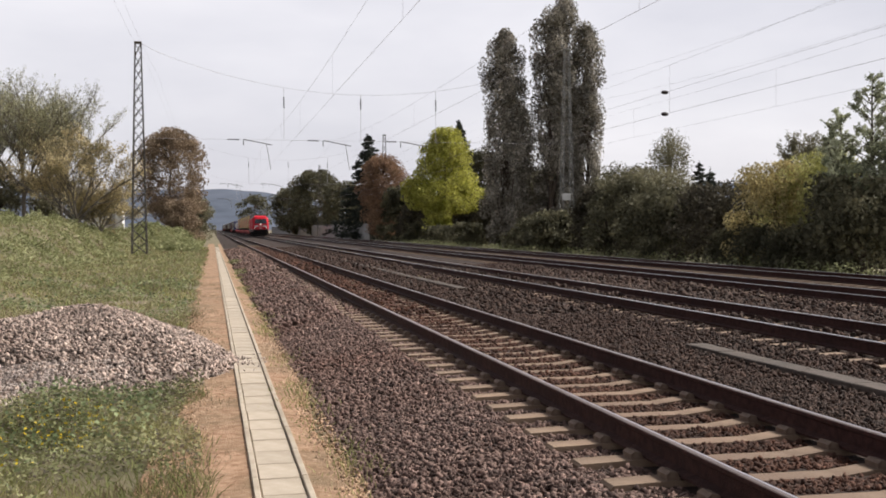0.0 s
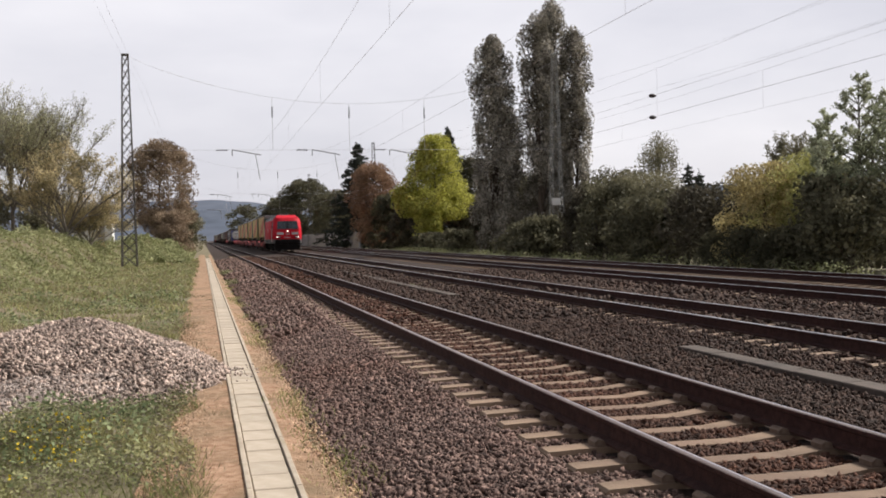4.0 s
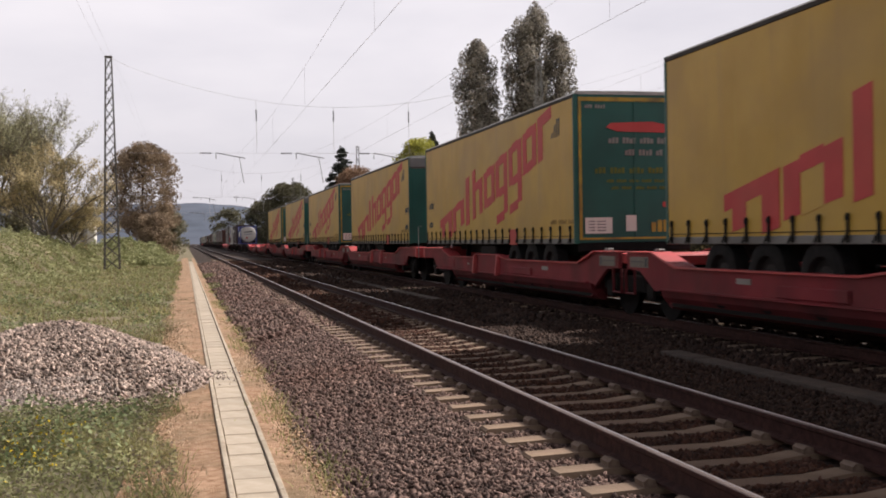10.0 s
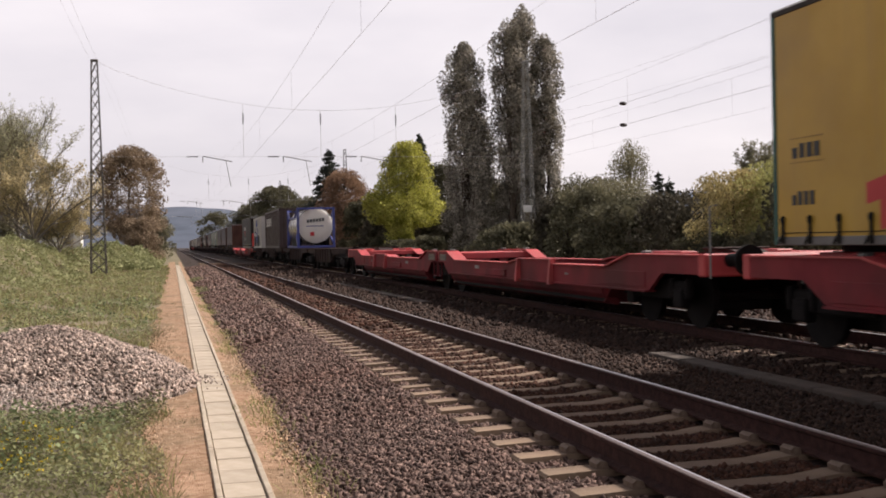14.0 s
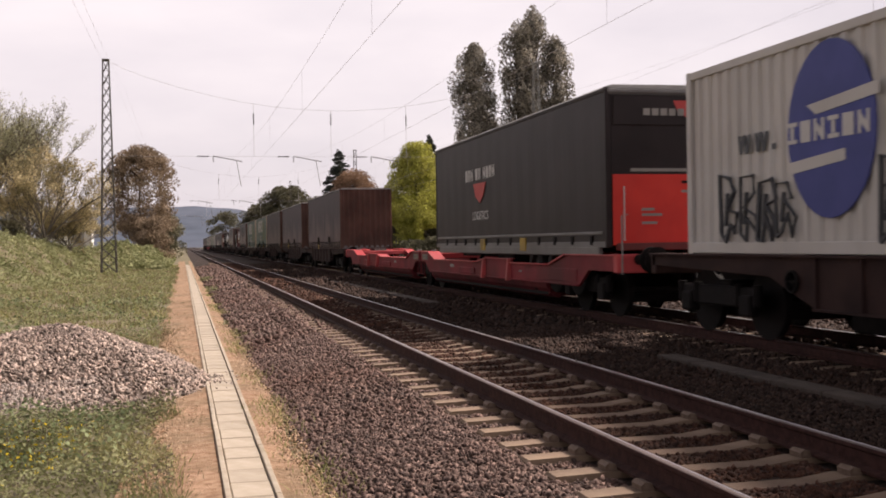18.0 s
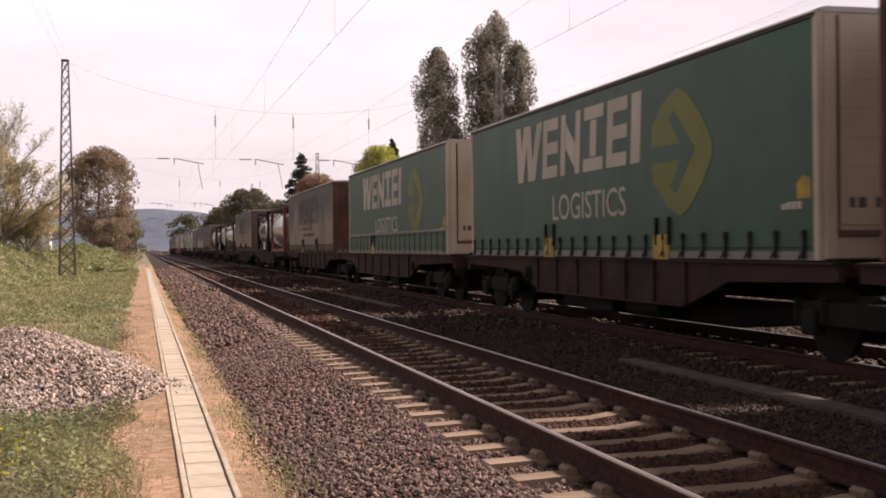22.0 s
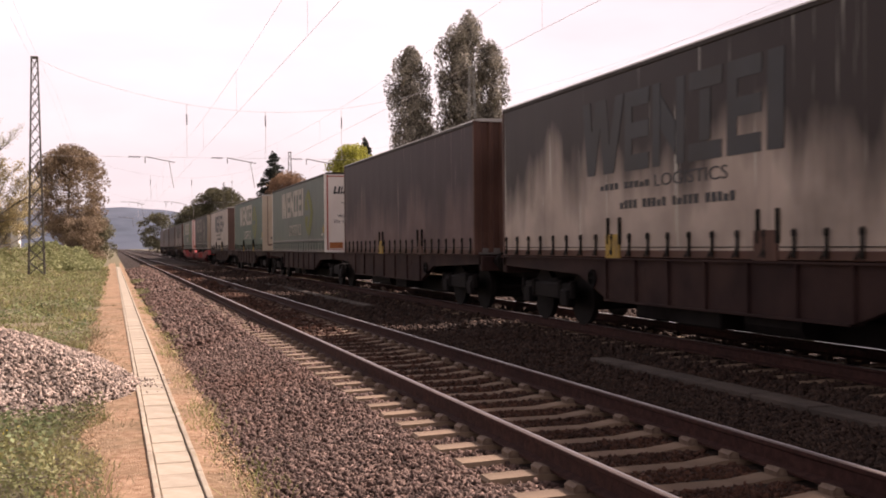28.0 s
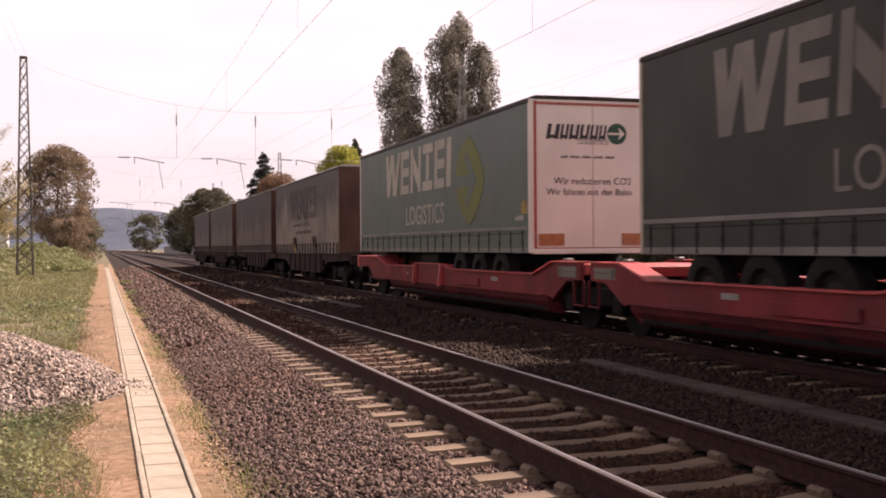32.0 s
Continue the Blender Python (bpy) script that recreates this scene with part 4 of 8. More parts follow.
def buffers(parent, y, out, z=1.06):
    for s in (-0.875, 0.875):
        part("buffer", Geo().lathe([(y, 0.1), (y + out * 0.38, 0.1), (y + out * 0.38, 0.075), (y + out * 0.56, 0.075), (y + out * 0.57, 0.23), (y + out * 0.6, 0.225), (y + out * 0.62, 0.18)], 20, "y", (s, 0, z)), BLACK, parent, "black round buffer", True)
    part("coupling", Geo().box(-0.06, 0.06, y, y + out * 0.45, z - 0.08, z + 0.05, 0.02).tube([(0, y + out * 0.4, z), (0, y + out * 0.5, z - 0.35), (0, y + out * 0.3, z - 0.45)], 0.035, 6), BLACK, parent)


def locomotive():
    t = empty("locomotive")
    L, w = 17.6, 1.49
    lev = [(0.92, 0.0, 1.49), (1.35, 0.0, 1.49), (1.75, -0.02, 1.49), (2.32, 0.03, 1.48), (3.38, 0.52, 1.40), (3.62, 0.72, 1.28)]

    def shell(levels, mid):
        g = Geo()
        rows = []
        for z, y, hw in levels:
            f, s = y, y + 0.42
            rows.append([(-hw, s, z), (-hw + 0.30, f + 0.05, z), (-0.6, f, z), (0.6, f, z), (hw - 0.30, f + 0.05, z), (hw, s, z),
                         (hw, L - s, z), (hw - 0.30, L - f - 0.05, z), (0.6, L - f, z), (-0.6, L - f, z), (-hw + 0.30, L - f - 0.05, z), (-hw, L - s, z)])
        n = 12
        v = [q for r in rows for q in r]
        f = [(j * n + i, j * n + (i + 1) % n, (j + 1) * n + (i + 1) % n, (j + 1) * n + i) for j in range(len(rows) - 1) for i in range(n)]
        return g.add(v, f + [tuple(range(n))[::-1], tuple(range((len(rows) - 1) * n, len(rows) * n))])

    part("skirt", shell(lev[:2], 0), GREY, t, "dusty grey lower body band")
    part("body", shell([(1.352, 0.0, 1.49)] + lev[2:], 0), RED, t, "traffic-red painted steel body", True)
    # roof: sloped grey flanks with vents and the flat top
    r = Geo()
    r.prism([(-1.40, 3.40), (-1.36, 3.56), (-1.0, 3.94), (1.0, 3.94), (1.36, 3.56), (1.40, 3.40)], 2.35, L - 2.35, "y")
    part("roof", r, ROOF, t, "weathered grey roof with sloped flanks")
    cap = Geo()
    for y0, y1, a, b in ((0.74, 2.34, 3.62, 3.93), (L - 0.74, L - 2.34, 3.62, 3.93)):
        cap.add([(-1.2, y0, a), (1.2, y0, a), (1.28, y1, 3.5), (-1.28, y1, 3.5), (-1.0, y0 + (y1 - y0) * 0.35, 3.84), (1.0, y0 + (y1 - y0) * 0.35, 3.84), (1.0, y1, b), (-1.0, y1, b)],
                [(0, 1, 5, 4), (4, 5, 6, 7), (0, 4, 7, 3), (1, 2, 6, 5), (2, 3, 7, 6), (0, 3, 2, 1)])
    part("cab_roof", cap, RED, t, "red cab roof", True)
    for i in range(7):
        y = 2.9 + i * 1.75
        fl = Geo().add([(-1.385, y, 3.52), (-1.385, y + 1.3, 3.52), (-1.06, y + 1.3, 3.885), (-1.06, y, 3.885), (-1.37, y, 3.56), (-1.37, y + 1.3, 3.56), (-1.05, y + 1.3, 3.9), (-1.05, y, 3.9)],
                       [(0, 1, 2, 3), (4, 7, 6, 5), (0, 4, 5, 1), (2, 6, 7, 3), (1, 5, 6, 2), (0, 3, 7, 4)])
        part("roof_grille", fl, BLACK if i in (1, 5) else ROOF, t, "dark ventilation grille" if i in (1, 5) else "grey roof hatch")
    part("roof_gear", Geo().box(-0.5, 0.5, 5.2, 8.2, 3.93, 4.08, 0.04).rod((-0.3, 3.2, 4.2), (-0.3, 13.6, 4.2), 0.03, 6).box(-0.45, 0.45, 10.0, 12.2, 3.93, 4.1, 0.04), GREY, t)
    for y in (3.4, 6.5, 9.3, 13.2):
        part("roof_insulator", Geo().lathe([(3.93, 0.09), (3.98, 0.05), (4.0, 0.1), (4.05, 0.05), (4.07, 0.1), (4.12, 0.05), (4.18, 0.06)], 12, "z", (-0.3, y, 0)), INSUL_RED, t, smooth=True)
    # cab windows and fronts
    for front, sg in ((0.0, 1), (L, -1)):
        ws = Geo()
        y = lambda q: front + sg * q
        ws.add([(-1.13, y(0.02), 2.42), (1.13, y(0.02), 2.42), (1.02, y(0.415), 3.27), (-1.02, y(0.415), 3.27), (-1.13, y(0.1), 2.42), (1.13, y(0.1), 2.42), (1.02, y(0.49), 3.27), (-1.02, y(0.49), 3.27)],
               [(0, 1, 2, 3), (4, 7, 6, 5), (0, 4, 5, 1), (1, 5, 6, 2), (2, 6, 7, 3), (3, 7, 4, 0)])
        wsp = part("windscreen", ws, GLASS, t, "dark two-part windscreen")
        part("centre_post", Geo().add([(-0.035, y(0.005), 2.4), (0.035, y(0.005), 2.4), (0.035, y(0.405), 3.29), (-0.035, y(0.405), 3.29), (-0.035, y(0.05), 2.4), (0.035, y(0.05), 2.4), (0.035, y(0.45), 3.29), (-0.035, y(0.45), 3.29)],
                                      [(0, 1, 2, 3), (4, 7, 6, 5), (0, 4, 5, 1), (1, 5, 6, 2), (2, 6, 7, 3), (3, 7, 4, 0)]), BLACK, wsp)
        for s in (-1, 1):
            part("wiper", Geo().tube([(s * 0.12, y(-0.06), 2.36), (s * 0.1, y(0.12), 2.72), (s * 0.16, y(0.28), 3.1)], 0.014, 5), BLACK, t)
            part("front_panel", Geo().box(s * 0.42, s * 1.12, y(-0.05), y(0.03), 1.83, 2.08, 0.01), PANEL, t, "light grey marking panel")
            lit = LAMP_ON if front == 0 else BLACK
            lamp = part("lamp_housing", Geo().box(s * 0.70, s * 1.22, y(-0.045), y(0.06), 1.48, 1.66, 0.03), BLACK, t)
            part("headlight", Geo().lathe([(y(-0.07), 0.045), (y(-0.03), 0.065)][::sg], 16, "y", (s * 1.1, 0, 1.57)), lit, lamp, "lit round headlight", True)
            part("tail_lamp", Geo().lathe([(y(-0.06), 0.05), (y(-0.03), 0.07)][::sg], 16, "y", (s * 0.84, 0, 1.57)), M_RAILTOP, lamp, smooth=True)
            part("side_window", Geo().box(s * 1.475, s * 1.498, y(1.0), y(1.55), 2.45, 3.2, 0.008), GLASS, t, "dark cab side window")
            dr = part("cab_door", Geo().box(s * 1.48, s * 1.502, y(1.75), y(2.4), 1.02, 3.2, 0.008), RED, t)
            part("door_gap", Geo().box(s * 1.47, s * 1.506, y(1.7), y(1.735), 1.0, 3.22).box(s * 1.47, s * 1.506, y(2.415), y(2.45), 1.0, 3.22), BLACK, dr)
            part("handrail", Geo().tube([(s * 1.55, y(1.66), 1.1), (s * 1.55, y(1.66), 2.5)], 0.018, 6).tube([(s * 1.55, y(2.5), 1.1), (s * 1.55, y(2.5), 2.5)], 0.018, 6), PANEL, t)
            part("step", Geo().box(s * 1.25, s * 1.48, y(1.8), y(2.35), 0.35, 0.39).box(s * 1.28, s * 1.48, y(1.8), y(2.35), 0.62, 0.66).box(s * 1.42, s * 1.45, y(1.8), y(1.84), 0.35, 0.95).box(s * 1.42, s * 1.45, y(2.31), y(2.35), 0.35, 0.95), BLACK, t)
        part("top_lamp", Geo().lathe([(y(-0.06), 0.05), (y(0.02), 0.072)][::sg], 18, "y", (0, 0, 2.22)), LAMP_ON if front == 0 else GLASS, t, "lit round top headlight", True)
        badge = part("badge", Geo().box(-0.22, 0.22, y(-0.05), y(0.0), 1.82, 2.08, 0.01), PANEL, t, "white badge plate")
        part("badge_mark", Geo().box(-0.17, -0.03, y(-0.056), y(-0.04), 1.87, 2.03).box(0.03, 0.17, y(-0.056), y(-0.04), 1.87, 2.03), RED, badge)
        for i in range(7):
            part("number_bar", Geo().box(-0.36 + i * 0.1, -0.29 + i * 0.1, y(-0.035), y(0.0), 1.5, 1.6), PANEL, t)
        part("bumper", Geo().box(-1.32, 1.32, y(-0.06), y(0.4), 0.82, 1.33, 0.05), BLACK, t, "black buffer beam")
        part("plough", Geo().prism([(-1.25, 0.22), (1.25, 0.22), (1.32, 0.8), (-1.32, 0.8)], y(-0.02), y(0.25), "y"), BLACK, t, "black snow plough")
        buffers(t, y(0.0), -sg)
        bogie(t, y(4.2), 2.6, 0.62)
    for i in range(8):
        part("skirt_vent", Geo().box(-1.505, -1.48, 3.4 + i * 1.45, 3.62 + i * 1.45, 1.08, 1.24), BLACK, t)
    for i in range(12):
        part("skirt_mark", Geo().box(-1.502, -1.48, 4.0 + i * 0.9, 4.1 + i * 0.9 + 0.08 * (i % 3), 1.0, 1.04), TRIM, t)
    part("side_badge", Geo().box(-1.505, -1.48, 9.4, 9.82, 2.22, 2.56, 0.01), PANEL, t, "white company badge")
    part("side_badge_mark", Geo().box(-1.51, -1.49, 9.45, 9.58, 2.28, 2.5).box(-1.51, -1.49, 9.64, 9.77, 2.28, 2.5), RED, t)
    part("transformer", Geo().box(-1.25, 1.25, 6.6, 11.0, 0.3, 0.93, 0.06).box(-1.35, 1.35, 7.2, 7.9, 0.42, 0.9, 0.03).box(-1.38, 1.38, 9.5, 10.3, 0.42, 0.9, 0.03), BLACK, t)
    p = Geo()
    for s in (-0.45, 0.45):
        p.tube([(s * 0.6, 3.0, 4.1), (s * 0.6, 4.5, 4.95), (s * 0.9, 3.3, 5.78)], 0.018, 6)
    p.tube([(-0.28, 4.5, 4.95), (0.28, 4.5, 4.95)], 0.02, 6)
    pg = part("pantograph", p, BLACK, t, "raised single-arm pantograph")
    part("pan_head", Geo().tube([(-0.95, 3.2, 5.62), (-0.7, 3.2, 5.8), (0.7, 3.2, 5.8), (0.95, 3.2, 5.62)], 0.017, 6).tube([(-0.95, 3.5, 5.62), (-0.7, 3.5, 5.8), (0.7, 3.5, 5.8), (0.95, 3.5, 5.62)], 0.017, 6), BLACK, pg)
    part("lowered_pantograph", Geo().tube([(-0.6, 12.8, 4.15), (-0.6, 14.8, 4.25), (0.6, 14.8, 4.25), (0.6, 12.8, 4.15)], 0.03, 6).tube([(-0.9, 14.2, 4.35), (0.9, 14.2, 4.35)], 0.03, 6), BLACK, t)
    return tagged(t, "red electric freight locomotive with grey roof, headlights on", "locomotive")


DOOR_RED = mat("door_red", (0.62, 0.03, 0.02), (0.7, 0.045, 0.03), 1.5, 0.5, dirt=(0.35, 0.03, 0.03), dirt_amount=0.5, spec=0.3)
INSUL_RED = mat("insulator_brown", (0.12, 0.035, 0.025), (0.16, 0.05, 0.035), 8, 0.35)


def pocket_wagon():
    """A red twin pocket wagon, 34.2 m over the buffers, on three bogies."""
    t = empty("pocket_wagon")
    L = 34.2
    for end in (0, 1):
        Y = (lambda q: q) if end == 0 else (lambda q: L - q)
        for s in (-1, 1):
            hi, mid, low, deep = 1.13, 1.0, 0.9, 0.55
            side = [(0.62, 0.85), (0.62, hi), (3.3, hi), (4.25, low + 0.02), (7.1, low + 0.01), (7.1, mid), (9.3, mid), (9.45, mid - 0.02), (10.05, low), (14.95, low - 0.01), (15.75, hi), (16.9, hi),
                    (16.9, 0.85), (16.35, 0.82), (15.75, 0.5), (15.4, deep), (2.5, deep), (2.0, 0.85)]
            # sides and belly carry painted shade; flanges, rims and slopes the bright red
            sill = part("side_sill", Geo().prism([(Y(a), b) for a, b in side], s * 1.22, s * 1.29, "x"), WAGON_RED_SHADED, t, "dusty red side sill with painted shade and raised ends")
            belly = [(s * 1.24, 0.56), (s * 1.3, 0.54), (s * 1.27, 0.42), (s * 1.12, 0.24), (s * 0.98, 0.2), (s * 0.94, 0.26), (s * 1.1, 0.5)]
            part("belly_plate", Geo().prism(belly, Y(4.5), Y(15.5), "y"), WAGON_RED_DEEP_SHADE, t, "grimy red belly plate darkened with painted shade")
            for y0, y1 in ((0.62, 3.3), (15.75, 16.9)):
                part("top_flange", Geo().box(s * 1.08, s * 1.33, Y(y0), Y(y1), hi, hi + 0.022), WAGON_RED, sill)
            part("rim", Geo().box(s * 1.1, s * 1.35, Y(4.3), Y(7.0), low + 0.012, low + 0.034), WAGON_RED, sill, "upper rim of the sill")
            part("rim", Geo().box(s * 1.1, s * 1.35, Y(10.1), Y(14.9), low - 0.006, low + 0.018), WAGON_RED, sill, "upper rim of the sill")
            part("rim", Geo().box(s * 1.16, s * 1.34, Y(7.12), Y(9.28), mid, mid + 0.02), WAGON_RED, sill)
            part("lower_flange", Geo().box(s * 1.16, s * 1.345, Y(2.5), Y(15.4), deep - 0.02, deep + 0.008), WAGON_RED_SHADED, sill)
            for y in (7.06, 9.24):
                part("post", Geo().prism([(s * 1.28, 0.5), (s * 1.41, 0.5), (s * 1.4, 0.62), (s * 1.36, 1.0), (s * 1.28, 1.03)], Y(y), Y(y + 0.1), "y"), WAGON_RED, sill)
            for y, d, z, e in ((3.25, 1.0, hi + 0.024, low + 0.04), (9.4, 0.68, mid, low + 0.024)):
                part("gusset", Geo().prism([(Y(y), z), (Y(y + d), e), (Y(y + d), e - 0.03), (Y(y), z - 0.03)], s * 0.98, s * 1.345, "x"), WAGON_RED, sill, "sloping red plate")
            part("gusset", Geo().prism([(Y(15.78), hi + 0.024), (Y(14.9), low + 0.02), (Y(14.9), low - 0.01), (Y(15.78), hi - 0.01)], s * 0.98, s * 1.345, "x"), WAGON_RED, sill, "sloping red plate")
            part("drop_box", Geo().box(s * 1.27, s * 1.335, Y(10.3), Y(11.9), 0.58, 0.74, 0.012), WAGON_RED_SHADED, sill, "flat red box on the sill")
            part("doubler", Geo().box(s * 1.28, s * 1.305, Y(2.6), Y(4.7), 0.6, 0.86, 0.01), WAGON_RED_SHADED, sill)
            panel = part("data_panel", Geo().box(s * 1.28, s * 1.298, Y(16.0), Y(16.75), 0.88, 1.06), P_GREYL, sill, "weathered pale data panel")
            part("stencil_bar", Geo().box(s * 1.29, s * 1.302, Y(16.05), Y(16.12), 0.9, 1.04).box(s * 1.29, s * 1.302, Y(16.2), Y(16.7), 0.97, 0.985), LETTER_DARK, panel)
            part("stencil_bar", Geo().box(s * 1.28, s * 1.298, Y(12.6), Y(13.0), 0.72, 0.8).box(s * 1.28, s * 1.298, Y(6.2), Y(6.4), 0.72, 0.76), LETTER_GREY, sill)
            part("step_frame", Geo().tube([(s * 1.27, Y(16.62), 0.84), (s * 1.27, Y(16.62), 0.42), (s * 1.27, Y(17.0), 0.42), (s * 1.27, Y(17.0), 0.84)], 0.03, 6), WAGON_RED_DEEP_SHADE, t, "dark red hanging step")
        part("pocket_end", Geo().prism([(Y(3.9), 0.82), (Y(4.62), 0.24), (Y(4.66), 0.26), (Y(3.98), 0.84)], -1.2, 1.2, "x"), WAGON_RED_DEEP_SHADE, t, "sloping end plate of the pocket")
        part("inner_pocket_end", Geo().prism([(Y(15.9), 0.78), (Y(15.3), 0.24), (Y(15.26), 0.26), (Y(15.82), 0.8)], -1.2, 1.2, "x"), WAGON_RED_DEEP_SHADE, t)
        part("pocket_floor", Geo().box(-1.2, 1.2, Y(4.6), Y(15.3), 0.27, 0.33), BLACK, t)
        part("end_platform", Geo().box(-1.2, 1.2, Y(0.62), Y(3.4), 0.92, 1.1, 0.02), WAGON_RED, t)
        part("inner_platform", Geo().box(-1.2, 1.2, Y(15.75), Y(16.9), 0.92, 1.1, 0.02), WAGON_RED, t)
        part("hitch", Geo().prism([(Y(1.2), 1.1), (Y(2.9), 1.1), (Y(2.3), 1.2), (Y(1.6), 1.2)], -0.28, 0.28, "x").box(-0.5, 0.5, Y(1.75), Y(2.15), 1.2, 1.24, 0.02), BROWNF, t, "folding trailer hitch")
        part("deck_cradle", Geo().box(-1.0, -0.7, Y(1.9), Y(3.2), 1.1, 1.19, 0.02).box(0.7, 1.0, Y(1.9), Y(3.2), 1.1, 1.19, 0.02), WAGON_RED, t)
        for s in (-1, 1):
            part("container_pin", Geo().box(s * 1.02, s * 1.16, Y(2.9), Y(3.06), 1.13, 1.2, 0.02), TRIM, t)
            part("container_pin", Geo().box(s * 1.02, s * 1.16, Y(15.9), Y(16.06), 1.13, 1.2, 0.02), TRIM, t)
            if end == 0:
                part("grab_iron", Geo().tube([(s * 1.22, Y(0.5), 0.8), (s * 1.22, Y(0.5), 1.85), (s * 1.1, Y(0.5), 1.87)], 0.015, 5), M_GALV, t, "pale steel grab iron")
        bogie(t, Y(2.6))
        part("cross_beam", Geo().box(-1.3, 1.3, Y(0.55), Y(0.75), 0.82, 1.16, 0.02), WAGON_RED, t)
        buffers(t, Y(0.6), -1 if end == 0 else 1)
    bogie(t, L / 2)
    return tagged(t, "red articulated pocket wagon with low side sills", "freight wagon", "pocket wagons")


def flat_wagon(L=29.6):
    """A dark brown jointed container flat on three bogies."""
    t = empty("container_wagon")
    H = L / 2
    for end in (0, 1):
        Y = (lambda q: q) if end == 0 else (lambda q: L - q)
        for s in (-1, 1):
            prof = [(0.62, 1.0), (0.62, 1.18), (H - 0.2, 1.18), (H - 0.2, 0.96), (H - 2.6, 0.9), (H - 3.8, 0.52), (5.4, 0.52), (4.3, 0.9)]
            sill = part("side_sill", Geo().prism([(Y(a), b) for a, b in prof], s * 1.14, s * 1.24, "x"), BROWNF, t, "dirty brown deep side sill")
            part("top_flange", Geo().box(s * 1.06, s * 1.3, Y(0.62), Y(H - 0.2), 1.16, 1.19), BROWNF, sill)
            part("lower_flange", Geo().box(s * 1.1, s * 1.29, Y(5.4), Y(H - 3.8), 0.5, 0.53), BROWNF, sill)
            for i in range(7):
                y = 5.4 + (H - 9.2) * i / 6
                part("rib", Geo().box(s * 1.22, s * 1.28, Y(y), Y(y + 0.06), 0.53, 1.16), BROWNF, sill)
            part("data_panel", Geo().box(s * 1.238, s * 1.246, Y(6.3), Y(6.75), 0.85, 1.05), BROWNF, sill)
            part("brake_box", Geo().box(s * 0.7, s * 1.1, Y(7.4), Y(8.6), 0.25, 0.6, 0.03), BLACK, t)
            wheel = Geo().lathe([(s * 1.25, 0.15), (s * 1.28, 0.15), (s * 1.28, 0.12), (s * 1.25, 0.12), (s * 1.25, 0.15)][::s], 16, "x", (0, Y(4.9), 0.85))
            for k in range(3):
                dy, dz = 0.14 * math.cos(k * 1.047), 0.14 * math.sin(k * 1.047)
                wheel.rod((s * 1.265, Y(4.9) - dy, 0.85 - dz), (s * 1.265, Y(4.9) + dy, 0.85 + dz), 0.01, 5)
            part("hand_wheel", wheel, BLACK, t)
        part("cross_beam", Geo().box(-1.24, 1.24, Y(0.55), Y(0.75), 0.85, 1.18, 0.02), BROWNF, t)
        for i in range(5):
            y = 1.6 + (H - 2.4) * i / 4
            part("deck_beam", Geo().box(-1.15, 1.15, Y(y), Y(y + 0.25), 0.98, 1.16, 0.02), BROWNF, t)
        bogie(t, Y(2.6))
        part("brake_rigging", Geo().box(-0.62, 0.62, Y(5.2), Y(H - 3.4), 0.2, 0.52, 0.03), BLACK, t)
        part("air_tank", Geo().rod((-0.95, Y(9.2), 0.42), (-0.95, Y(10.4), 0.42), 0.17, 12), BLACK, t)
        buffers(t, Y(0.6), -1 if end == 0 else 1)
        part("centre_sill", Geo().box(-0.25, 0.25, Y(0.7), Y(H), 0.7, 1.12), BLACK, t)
    bogie(t, H)
    return tagged(t, "dark brown articulated container wagon caked with brake dust", "freight wagon", "container wagons")


